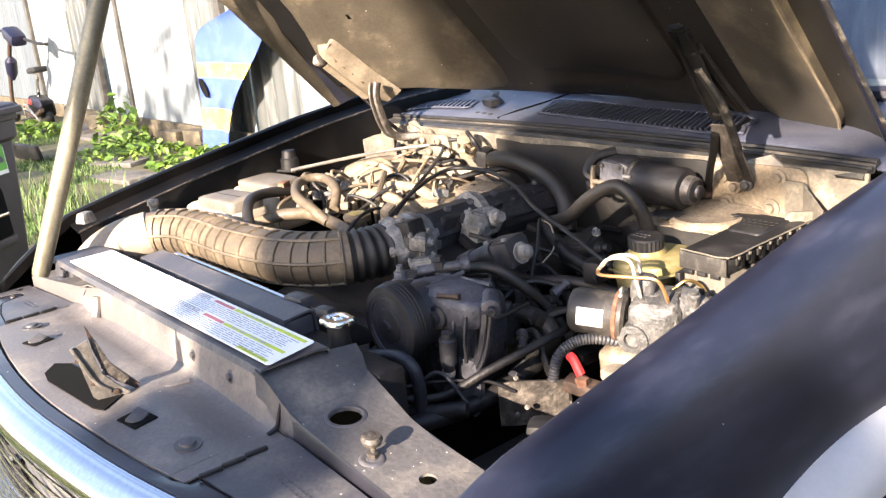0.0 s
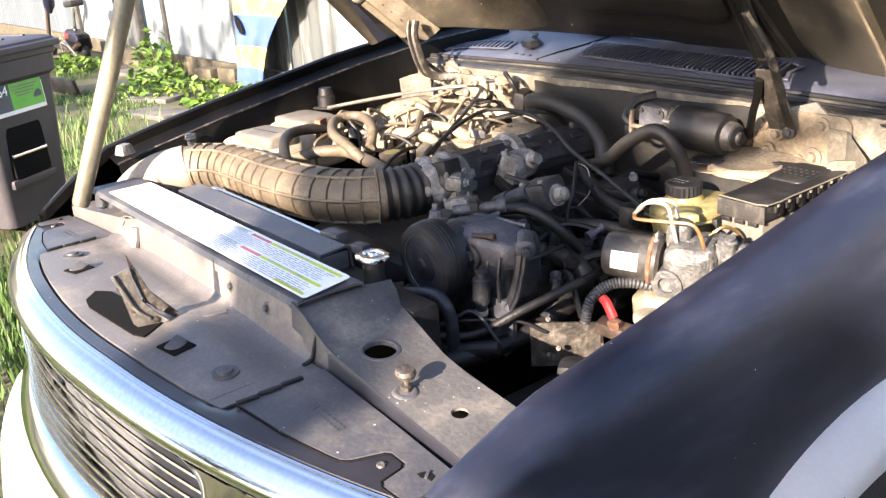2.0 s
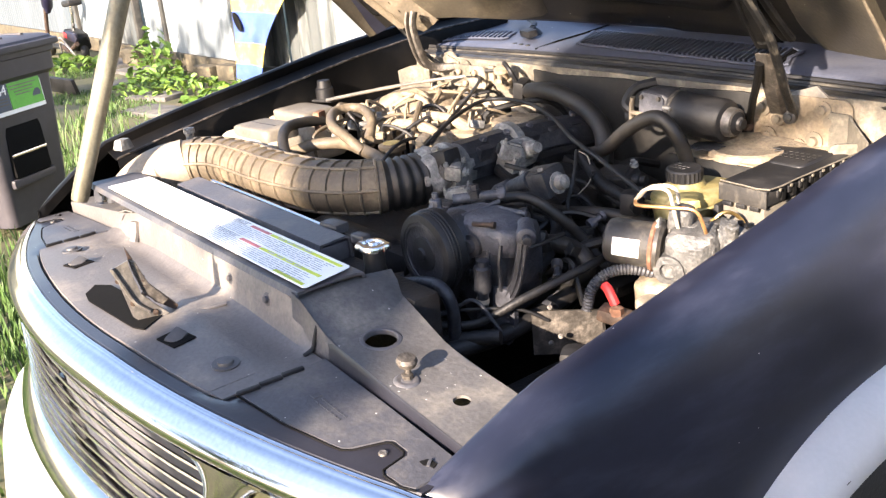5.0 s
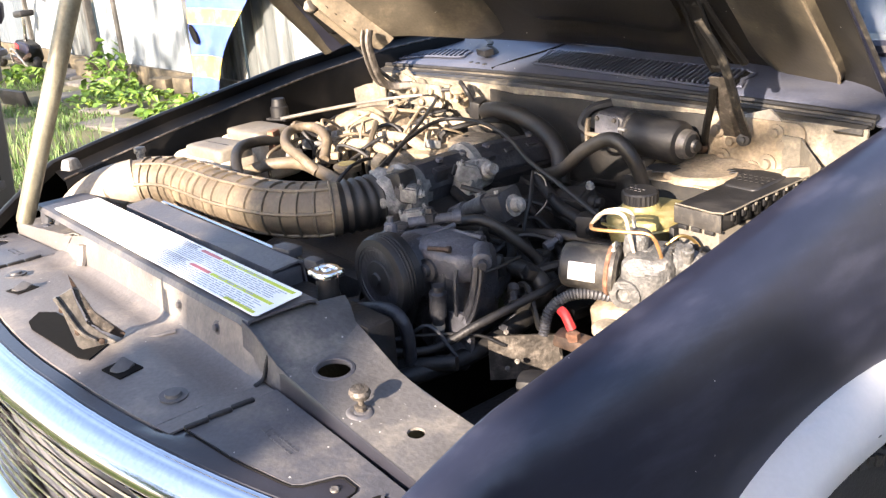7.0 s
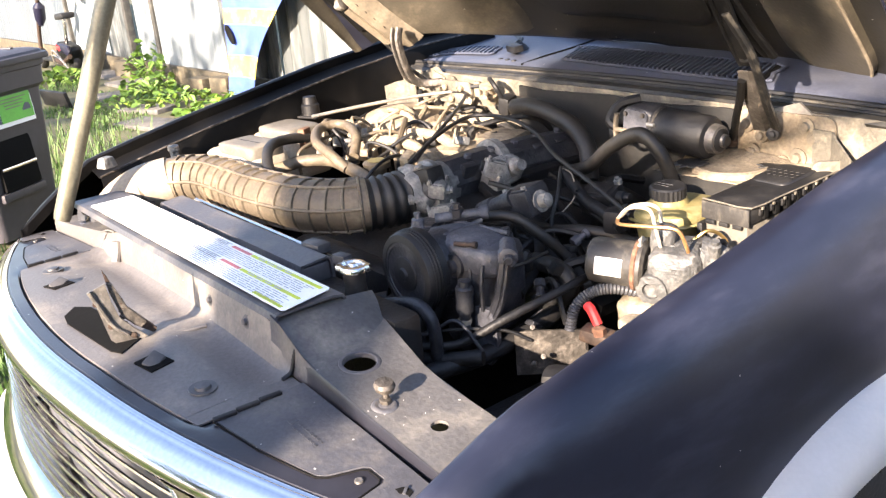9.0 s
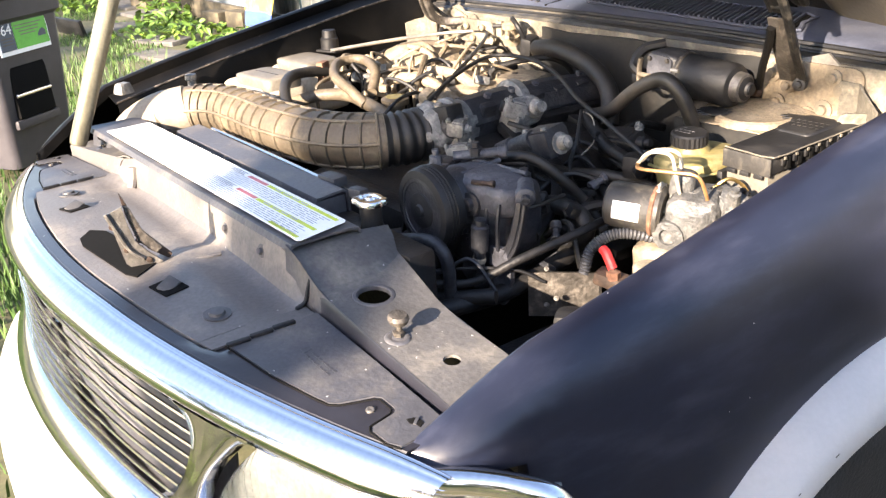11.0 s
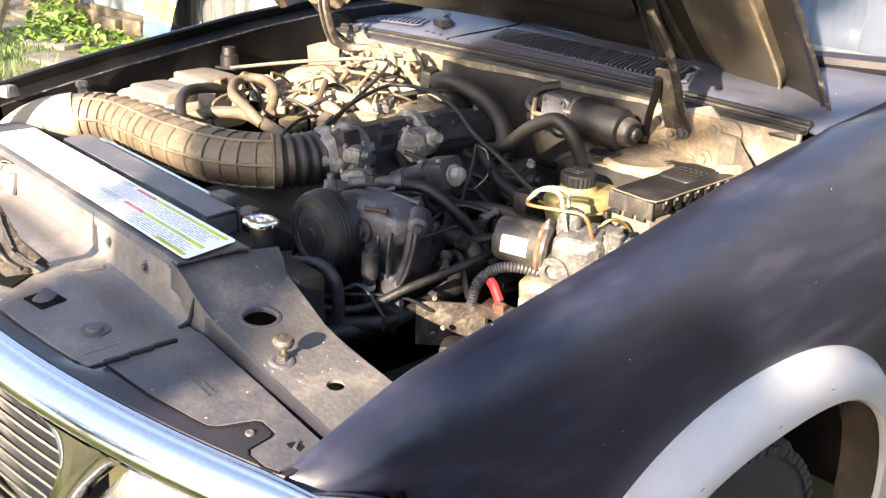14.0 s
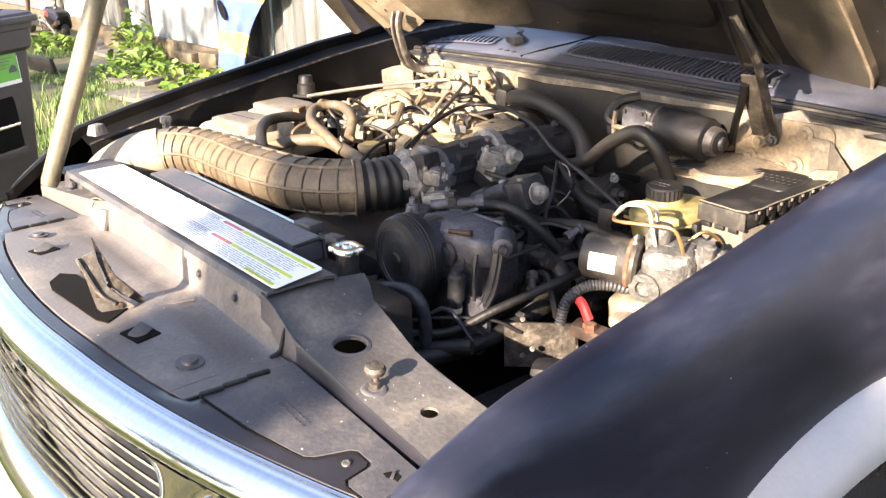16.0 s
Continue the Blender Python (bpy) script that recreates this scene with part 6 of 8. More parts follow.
# tanks on the far inner wing
tk = part("coolant_tank", lump(B(), (-0.56, 0.615, 0.985), (0.23, 0.12, 0.115), (0, 0, 6), 2, 0.03, 0.35), "tank", car, "milky coolant tank with a grey lid")
part("tank_lid", lump(B(), (-0.53, 0.615, 1.040), (0.155, 0.10, 0.045), (0, 0, 6), 5, 0.03, 0.3), "lid", tk, "grey rounded lid")
part("lid_groove", box(B(), (-0.53, 0.612, 1.0615), (0.10, 0.004, 0.003), (0, 0, 6), 0.001), "rubber", tk)
tk = part("washer_tank", lump(B(), (-0.61, 0.765, 0.99), (0.19, 0.14, 0.115), (0, 0, 6), 3, 0.03, 0.35), "tank", car, "milky washer tank with a dark lid")
part("tank_lid", lump(B(), (-0.60, 0.76, 1.046), (0.145, 0.11, 0.04), (0, 0, 6), 7, 0.03, 0.3), "lid", tk, "grey rounded lid")
part("air_box", box(B(), (-0.62, 0.30, 0.90), (0.14, 0.16, 0.16), (0, 0, 0), 0.03), "plastic", car, "black air filter box")
rl_ = part("relay", lathe(B(), (-0.655, 0.86, 1.06), (0, 0, 1), [(0, 0.024), (0.03, 0.024), (0.034, 0.020), (0.052, 0.017), (0.055, 0.0)], 14), "rubber", car, "small black canister on the inner wing")
part("mount", box(B(), (-0.640, 0.85, 1.062), (0.07, 0.03, 0.006), (0, 0, 20), 0.002), "rubber", rl_)
part("hose_clip", box(B(), (-0.475, 0.735, 1.05), (0.018, 0.035, 0.05), (0, 0, 30), 0.005), "rust", car, "rust-brown hose clamp")
part("pressure_valve", lathe(B(), (-0.66, 0.475, 1.02), (0, 0, 1), [(0, 0.022), (0.006, 0.022), (0.008, 0.010), (0.03, 0.010), (0.032, 0.014), (0.044, 0.013), (0.045, 0.0)], 14), "alloy", car, "small metal valve on the inner wing")
part("rubber_stop", box(B(), (-0.672, 0.315, 1.058), (0.035, 0.04, 0.026), (0, 0, 20), 0.006, 0.7), "alloy", car, "pale wedge-shaped rubber stop")
part("dust_dome", lathe(B(), (-0.52, 1.05, 0.96), (0, 0, 1), [(0, 0.14), (0.05, 0.135), (0.08, 0.11), (0.10, 0.06), (0.105, 0.0)], 24), "beige", car, "dusty blower housing")

# brakes: booster, cylinder, reservoir
bo = part("brake_booster", lathe(B(), (0.46, 1.17, 0.93), (0, -1, 0), [(0, 0.09), (0.02, 0.098), (0.05, 0.10), (0.06, 0.095), (0.10, 0.075), (0.115, 0.04), (0.12, 0.0)], 28), "firewall", car, "dust-coated brake booster drum")
mc = part("master_cylinder", lathe(B(), (0.465, 1.06, 0.925), (0, -1, 0), [(0, 0.04), (0.02, 0.032), (0.16, 0.03), (0.19, 0.026), (0.195, 0.0)], 18), "grimy", car, "brake master cylinder with a yellowed reservoir")
bm = B()
rows = []
for z, k in ((0.930, 0.80), (0.945, 0.90), (0.972, 0.97), (0.990, 1.0), (0.996, 0.97), (1.000, 0.80), (1.001, 0.3), (1.001, 0.02)):
    rows.append([(0.476 + 0.062 * k * math.copysign(abs(math.cos(a)) ** 0.45, math.cos(a)), 0.955 + 0.078 * k * math.copysign(abs(math.sin(a)) ** 0.45, math.sin(a)), z + 0.05 * (0.062 * math.cos(a))) for a in (2 * math.pi * j / 28 for j in range(28))])
sheet(bm, rows, 0, True)
rv2 = part("reservoir", bm, "yellow", mc, "yellowed fluid reservoir")
part("reservoir_neck", lathe(B(), (0.462, 0.940, 0.994), (0, 0, 1), [(0, 0.046), (0.006, 0.044), (0.010, 0.036), (0.022, 0.030)], 24), "yellow", rv2)
part("seam", tube(B(), [(0.416, 0.885, 0.978), (0.476, 0.876, 0.980), (0.535, 0.886, 0.983), (0.541, 0.955, 0.983), (0.535, 1.02, 0.983)], 0.0030, 6, 4), "yellow", rv2)
cp_ = part("reservoir_cap", lathe(B(), (0.462, 0.936, 1.014), (0.05, -0.05, 1), [(0, 0.029), (0.002, 0.031), (0.020, 0.031), (0.023, 0.029), (0.024, 0.0)], 48, lambda j, q: 1.06 if j % 2 and 0.001 < q < 0.021 else 1.0), "rubber", rv2, "black ribbed cap")
for k in range(9):
    part("cap_letter", box(B(), (0.445 + 0.009 * (k % 4), 0.922 + 0.012 * (k // 4), 1.0388), (0.005, 0.002, 0.001), (0, 0, 25), 0), "plastic", cp_)
part("reservoir_clamp", box(B(), (0.545, 0.965, 0.955), (0.012, 0.11, 0.07), (0, 0, 4), 0.005), "rubber", mc)
part("cylinder_plug", lathe(B(), (0.555, 0.92, 0.945), (1, -0.4, 0.1), [(0, 0.013), (0.010, 0.012), (0.011, 0.007), (0.016, 0.0)], 14), "hosepale", mc)
part("side_plug", box(B(), (0.395, 0.870, 0.975), (0.035, 0.04, 0.045), (0, 0, 20), 0.010), "rubber", mc, "black plug beside the reservoir")
# fuse box
fb = part("fuse_box", box(B(), (0.622, 1.0, 0.965), (0.086, 0.215, 0.13), (3, 0, -3), 0.010), "lid", car, "dusty black fuse box with a clipped lid")
bm = box(B(), (0.622, 1.0, 1.032), (0.096, 0.228, 0.030), (3, 0, -3), 0.007)
part("fuse_lid", bm, "rubber", fb, "black lid")
bm = lump(B(), (0.616, 1.055, 1.044), (0.075, 0.10, 0.022), (3, 0, -3), 6, 0.03, 0.35)
part("lid_hump", bm, "rubber", fb)
part("lid_skirt", box(B(), (0.619, 0.8855, 1.026), (0.094, 0.004, 0.030), (0, 0, -3), 0.0015), "dustyplastic", fb, "dusty front skirt of the lid")
for k in range(3):
    part("skirt_lip", box(B(), (0.592 + 0.026 * k, 0.884, 1.008), (0.018, 0.006, 0.008), (0, 0, -3), 0.002), "rubber", fb)
for k in range(8):
    yy = 0.905 + 0.028 * k
    part("lid_clip", box(B(), (0.672 + 0.0014 * k, yy, 1.034 + 0.0015 * k), (0.0045, 0.008, 0.012), (0, 0, -3), 0.002), "rubber", fb)
    part("clip_tip", box(B(), (0.6755 + 0.0014 * k, yy, 1.041 + 0.0015 * k), (0.003, 0.005, 0.005), (0, 0, -3), 0.001), "firewall", fb)
    part("clip_gap", box(B(), (0.671 + 0.0014 * k, yy + 0.014, 1.030 + 0.0015 * k), (0.005, 0.010, 0.020), (0, 0, -3), 0.001), "dark", fb)
for k in range(18):
    part("print_bar", box(B(), (0.592 + 0.011 * (k % 6), 1.03 + 0.016 * (k // 6), 1.0565), (0.005, 0.0030, 0.0008), (3, 0, 30), 0), "bellows", fb)
part("lid_edge", tube(B(), [(0.574, 0.888, 1.044), (0.622, 0.884, 1.044), (0.668, 0.886, 1.044), (0.673, 0.95, 1.047), (0.679, 1.03, 1.051), (0.684, 1.11, 1.055)], 0.0016, 5, 2), "firewall", fb, "worn rim of the lid")
part("side_rail", tube(B(), [(0.672, 0.82, 0.972), (0.690, 0.90, 1.000), (0.705, 1.0, 1.022), (0.712, 1.10, 1.040)], 0.006, 6, 4), "hosepale", car, "pale dusty rail beside the fuse box")
# pressure pump: motor, valve block, pipes
ab = part("brake_pump", lathe(B(), (0.478, 0.715, 0.968), (0.88, 0.46, -0.08), [(0, 0.029), (0.004, 0.035), (0.012, 0.038), (0.075, 0.038), (0.08, 0.041), (0.09, 0.041), (0.095, 0.034)], 26), "dustyplastic", car, "black pump motor on a corroded alloy block")
part("pump_flange", lathe(B(), (0.545, 0.75, 0.962), (0.88, 0.46, -0.08), [(0, 0.041), (0.006, 0.043), (0.008, 0.041)], 18), "rust", ab)
part("valve_block", lump(lump(B(), (0.596, 0.795, 0.950), (0.085, 0.105, 0.095), (5, 0, 27), 3, 0.12, 0.42), (0.585, 0.760, 0.925), (0.05, 0.045, 0.075), (0, 0, 27), 5, 0.12, 0.5), "corroded", ab, "corroded alloy valve block")
part("block_nose", lathe(B(), (0.625, 0.815, 0.975), (0.8, 0.5, -0.12), [(0, 0.034), (0.02, 0.030), (0.045, 0.020), (0.062, 0.015), (0.064, 0.011), (0.075, 0.010)], 14), "corroded", ab)
part("crust", lump(B(), (0.552, 0.760, 0.962), (0.018, 0.05, 0.085), (0, 0, 27), 9, 0.35, 0.7), "crust", ab, "white crust of corrosion")
part("pump_base", lump(B(), (0.570, 0.770, 0.885), (0.11, 0.10, 0.05), (0, 0, 27), 8, 0.1, 0.4), "beige", ab, "pale cast base")
part("valve_boss", lathe(B(), (0.585, 0.752, 0.935), (0.3, -0.9, -0.1), [(0, 0.026), (0.02, 0.026), (0.022, 0.014), (0.012, 0.013)], 16), "corroded", ab)
part("valve_tower", lump(B(), (0.572, 0.790, 1.002), (0.04, 0.04, 0.05), (0, 8, 27), 7, 0.12, 0.5), "corroded", ab)
part("valve_block", lump(B(), (0.655, 0.845, 0.935), (0.07, 0.09, 0.08), (15, 14, 30), 4, 0.14, 0.5), "corroded", ab)
rb_ = random.Random(12)
for k in range(12):
    c = (rb_.uniform(0.56, 0.66), rb_.uniform(0.745, 0.86), rb_.uniform(0.955, 1.005))
    ax = (rb_.uniform(-0.2, 0.6), rb_.uniform(-1, -0.2), rb_.uniform(0.2, 1))
    q = rb_.uniform(0.006, 0.014)
    part("valve_screw", lathe(B(), c, ax, [(-0.02, q), (0.006, q), (0.008, q * 0.7), (0.014, q * 0.65), (0.015, 0.0)], 10), rb_.choice(("corroded", "corroded", "steel", "grimy")), ab)
d = Vector((0.88, 0.46, -0.08)).normalized()
bm = B()
rows = []
for k in range(6):
    a = radians(-36 + 9 * k)
    u = Vector((0.46, -0.88, 0)).normalized()
    w = d.cross(u)
    if w.z < 0:
        w = -w
    rows.append([Vector((0.478, 0.715, 0.968)) + d * s + (u * math.cos(a + 0.35) + w * math.sin(a + 0.35)) * 0.0392 for s in (0.018, 0.062)])
part("pump_sticker", sheet(bm, rows, 0.0006), "white", ab, "blank white sticker")
for pts, m in (([(0.515, 0.745, 1.035), (0.535, 0.75, 1.056), (0.575, 0.752, 1.060), (0.585, 0.755, 1.03), (0.583, 0.77, 0.99)], "beige"), ([(0.515, 0.745, 1.035), (0.53, 0.735, 1.032), (0.585, 0.745, 1.036), (0.622, 0.76, 1.034), (0.630, 0.775, 1.0), (0.625, 0.79, 0.97)], "copper"), ([(0.50, 0.77, 1.03), (0.52, 0.78, 1.05), (0.56, 0.79, 1.05), (0.57, 0.79, 1.0)], "beige"), ([(0.60, 0.82, 0.99), (0.62, 0.84, 1.01), (0.63, 0.87, 0.99), (0.64, 0.88, 0.95)], "brass")):
    part("brake_pipe", tube(B(), pts, 0.0031, 8, 6), "tank" if m == "beige" else m, ab, "bent brake pipe")

# battery tray and red terminal
tr = part("battery_tray", sheet(B(), [[(0.425, 0.585, 0.785), (0.44, 0.60, 0.785), (0.505, 0.675, 0.785), (0.56, 0.62, 0.785)], [(0.425, 0.585, 0.862), (0.44, 0.60, 0.866), (0.505, 0.675, 0.862), (0.56, 0.62, 0.86)]], 0.004), "latchsteel", car, "dirty bare metal battery bracket")
part("tray_base", box(B(), (0.55, 0.56, 0.76), (0.20, 0.24, 0.02), (0, 0, 0), 0.006), "grimy", tr)
for c in ((0.45, 0.605, 0.872), (0.47, 0.585, 0.82), (0.478, 0.60, 0.83)):
    part("bolt", lathe(B(), c, (0.5, -0.6, 0.4), [(0, 0.005), (0.006, 0.0045), (0.007, 0.0)], 8), "latchsteel", tr)
part("terminal_boot", tube(B(), [(0.528, 0.654, 0.917), (0.538, 0.652, 0.913), (0.548, 0.65, 0.902), (0.554, 0.65, 0.892)], 0.0080, 10, 5), "red", car, "red rubber terminal boot")
tm = part("terminal_clamp", box(B(), (0.565, 0.642, 0.878), (0.06, 0.035, 0.022), (0, 10, 20), 0.006), "rustdark", car, "rusty terminal clamp")
part("terminal_bolt", lathe(B(), (0.57, 0.635, 0.885), (0, 0, 1), [(0, 0.012), (0.012, 0.011), (0.014, 0.0)], 6), "rust", tm)
part("white_cap", lathe(B(), (0.585, 0.70, 0.88), (0, 0, 1), [(0, 0.026), (0.010, 0.026), (0.014, 0.021), (0.015, 0.0)], 20), "firewall", car, "pale round plastic cap")
part("rubber_lug", box(B(), (0.585, 0.535, 0.84), (0.06, 0.05, 0.06), (0, 0, 30), 0.018), "rubber", car, "black rubber lug")

# wiper motor
wm = part("wiper_motor", lathe(B(), (0.30, 1.115, 1.085), (1, 0, -0.06), [(0, 0.036), (0.006, 0.042), (0.115, 0.042), (0.122, 0.038), (0.128, 0.024), (0.145, 0.022), (0.150, 0.012), (0.158, 0.010)], 26), "rubber", car, "black wiper motor on the firewall")
part("motor_nose", lathe(B(), (0.42, 1.115, 1.078), (1, 0, -0.06), [(0, 0.03), (0.022, 0.027), (0.026, 0.014), (0.034, 0.012), (0.035, 0.0)], 18), "latchpale", wm, "dusty end of the motor")
part("gear_case", lump(B(), (0.258, 1.12, 1.088), (0.075, 0.06, 0.078), (0, 5, 0), 11, 0.08, 0.4), "darkalloy", wm, "dull cast gear case")
part("gear_cover", plate(B(), rounded(-0.030, 0.030, -0.028, 0.028, 0.010), 0.006, (), pose(0.256, 1.088, 1.092, 90, 5, 0)), "greycast", wm)
for dx, dz in ((-0.022, 0.02), (0.022, 0.02), (0.0, -0.022)):
    part("cover_screw", lathe(B(), (0.256 + dx, 1.087, 1.092 + dz), (0, -1, 0), [(0, 0.005), (0.004, 0.0045), (0.005, 0.0)], 10), "latchsteel", wm)
part("clip_bracket", tube(B(), [(0.212, 1.085, 1.110), (0.208, 1.085, 1.085), (0.210, 1.085, 1.058), (0.228, 1.083, 1.052), (0.246, 1.083, 1.056)], 0.007, 8, 4, flat=0.6), "strap", wm, "pale folded bracket")
part("clip_bracket", bar_rod(B(), (0.206, 1.083, 1.078), (0.246, 1.080, 1.078), 0.005, 8), "strap", wm)
part("end_cap", lathe(B(), (0.178, 1.11, 1.062), (1, 0, 0.1), [(0, 0.010), (0.004, 0.018), (0.022, 0.018), (0.026, 0.010), (0.036, 0.009)], 14), "rubber", wm)
part("motor_band", lathe(B(), (0.302, 1.115, 1.085), (1, 0, -0.06), [(0, 0.043), (0.001, 0.0445), (0.008, 0.0445), (0.009, 0.043)], 24), "wornblack", wm)
for a in (40, 160, 280):
    part("motor_screw", bar_rod(B(), (0.300, 1.115 + 0.044 * math.cos(radians(a)), 1.085 + 0.044 * math.sin(radians(a))), (0.318, 1.115 + 0.044 * math.cos(radians(a)), 1.084 + 0.044 * math.sin(radians(a))), 0.004, 8), "steel", wm)
part("plug_lead", tube(B(), [(0.20, 1.10, 1.075), (0.18, 1.10, 1.09), (0.19, 1.12, 1.12), (0.22, 1.15, 1.13)], 0.011, 8, 5), "rubber", wm)
# dark modules and brackets in the shaded middle
def module(name, c, size, rot, m, seed, label=""):
    """A moulded unit: stepped body, a round boss, ears with bolts and a plug."""
    r = random.Random(seed)
    w, d, h = size
    at = pose(*c, *rot)
    bm = B()
    box(bm, (0, 0, 0), size, bev=min(size) * 0.18)
    box(bm, (w * 0.1, -d * 0.1, h * 0.45), (w * 0.6, d * 0.6, h * 0.3), bev=min(size) * 0.1)
    bm.transform(at)
    ob = part(name, bm, m, car, label)
    for k in (-1, 1):
        bm = lathe(B(), (k * w * 0.42, k * d * 0.38, h * 0.45), (0, 0, 1), [(0, min(w, d) * 0.15), (h * 0.2, min(w, d) * 0.15), (h * 0.22, min(w, d) * 0.09), (h * 0.34, min(w, d) * 0.085), (h * 0.35, 0.0)], 10)
        bm.transform(at)
        part("bolt", bm, "alloy" if k > 0 else m, ob)
    bm = lathe(B(), (w * 0.45, 0, 0), (1, 0, 0.1), [(0, h * 0.33), (w * 0.25, h * 0.3), (w * 0.27, h * 0.2), (w * 0.4, h * 0.18)], 12)
    bm.transform(at)
    part("spout", bm, m, ob)
    bm = box(B(), (-w * 0.5, d * 0.1, 0), (w * 0.25, d * 0.4, h * 0.6), bev=0.003)
    bm.transform(at)
    part("plug", bm, "grimy", ob)
    return ob


iv = part("idle_valve", lathe(B(), (0.150, 0.745, 0.972), (0.9, 0.05, 0.42), [(0, 0.012), (0.02, 0.013), (0.021, 0.019), (0.06, 0.02), (0.062, 0.016), (0.11, 0.018), (0.12, 0.018)], 16), "darkalloy", car, "grey idle valve with a square body")
bm = box(B(), (0.262, 0.772, 1.012), (0.082, 0.062, 0.052), (6, -16, 4), 0.008)
box(bm, (0.262, 0.772, 1.036), (0.066, 0.048, 0.012), (6, -16, 4), 0.004)
part("valve_body", bm, "darkalloy", iv)
for k in range(4):
    part("body_screw", lathe(B(), (0.235 + 0.05 * (k % 2), 0.752 + 0.038 * (k // 2), 1.030 + 0.014 * (k % 2)), (-0.28, 0, 1), [(0, 0.006), (0.006, 0.0055), (0.007, 0)], 8), "alloy", iv)
part("end_nut", lathe(B(), (0.298, 0.775, 1.018), (1, 0.1, 0.3), [(0, 0.020), (0.008, 0.021), (0.009, 0.014), (0.024, 0.013), (0.026, 0.007), (0.03, 0.0)], 12), "alloy", iv)
module("relay_box", (0.303, 0.935, 0.985), (0.078, 0.055, 0.042), (18, -6, 8), "rubber", 3, "black relay box")
module("coil_pack", (0.26, 0.98, 0.93), (0.06, 0.07, 0.05), (0, 20, 10), "grimy", 4, "black coil pack")
module("pipe_union", (0.14, 0.645, 0.965), (0.06, 0.045, 0.035), (10, 0, 20), "darkalloy", 5, "grey pipe union")
module("pipe_union", (0.115, 0.69, 0.985), (0.05, 0.03, 0.025), (0, -10, 30), "alloy", 6, "pale pipe union")
module("throttle_sensor", (0.075, 0.715, 1.02), (0.035, 0.04, 0.03), (10, 10, 40), "alloy", 7, "pale sensor on the throttle body")
module("regulator", (0.09, 0.85, 1.03), (0.045, 0.04, 0.035), (0, 20, 60), "alloy", 8, "pale regulator")
module("bracket_lug", (0.225, 0.575, 1.0), (0.035, 0.04, 0.03), (0, 0, 30), "darkalloy", 9, "cast lug")
part("steering_box", box(B(), (0.38, 0.84, 0.84), (0.10, 0.10, 0.03), (0, 15, 0), 0.01), "grimy", car)
rz = random.Random(5)
for k in range(44):
    c = (rz.uniform(0.10, 0.40), rz.uniform(0.62, 1.05), rz.uniform(0.84, 0.95))
    if k % 2:
        part("small_fitting", box(B(), c, (rz.uniform(0.012, 0.04), rz.uniform(0.012, 0.035), rz.uniform(0.012, 0.03)), (rz.uniform(-40, 40), rz.uniform(-40, 40), rz.uniform(0, 180)), 0.006), rz.choice(("grimy", "darkalloy", "darkalloy")), car)
    else:
        b = Vector(c) + Vector((rz.uniform(-0.1, 0.1), rz.uniform(-0.15, 0.15), rz.uniform(-0.05, 0.03)))
        part("small_wire", tube(B(), [c, (Vector(c) + b) / 2 + Vector((0, 0, rz.uniform(0.01, 0.05))), b], rz.choice((0.004, 0.006, 0.009)), 7, 6), "grimy", car)
for k in range(60):
    c = Vector((rz.uniform(0.12, 0.44), rz.uniform(0.62, 1.05), rz.uniform(0.86, 0.955)))
    if k % 3 == 0:
        part("clip", lathe(B(), tuple(c), (rz.uniform(-1, 1), rz.uniform(-1, 1), rz.uniform(-0.5, 1)), [(0, 0.010), (0.014, 0.010), (0.015, 0.006), (0.028, 0.006), (0.029, 0.009), (0.036, 0.009), (0.037, 0.0)], 10), rz.choice(("greycast", "darkalloy", "rubber")), car)
    elif k % 3 == 1:
        part("plug", box(B(), c, (rz.uniform(0.012, 0.028), rz.uniform(0.012, 0.03), rz.uniform(0.010, 0.022)), (rz.uniform(-40, 40), rz.uniform(-40, 40), rz.uniform(0, 180)), 0.003), rz.choice(("rubber", "darkalloy", "greycast")), car)
    else:
        b = c + Vector((rz.uniform(-0.12, 0.12), rz.uniform(-0.16, 0.16), rz.uniform(-0.06, 0.02)))
        m = (c + b) / 2 + Vector((rz.uniform(-0.03, 0.03), rz.uniform(-0.03, 0.03), rz.uniform(0.0, 0.05)))
        part("thin_wire", tube(B(), [c, m, b], rz.choice((0.0025, 0.0035, 0.005)), 6, 6), rz.choice(("rubber", "bellows", "darkalloy")), car)
part("pressed_panel", plate(B(), rounded(-0.036, 0.036, -0.032, 0.034, 0.014), 0.008, (), pose(0.674, 1.112, 1.035, 90, 0, 40)), "firewall", car, "raised pressing in the corner of the bay")
for x, z in ((0.455, 1.098), (0.60, 1.085), (0.565, 1.045)):
    part("washer_bolt", lathe(B(), (x, 1.178, z), (0, -1, 0), [(0, 0.018), (0.003, 0.018), (0.004, 0.010), (0.012, 0.009), (0.013, 0.0)], 14), "strap", car, "round washer and bolt on the firewall")
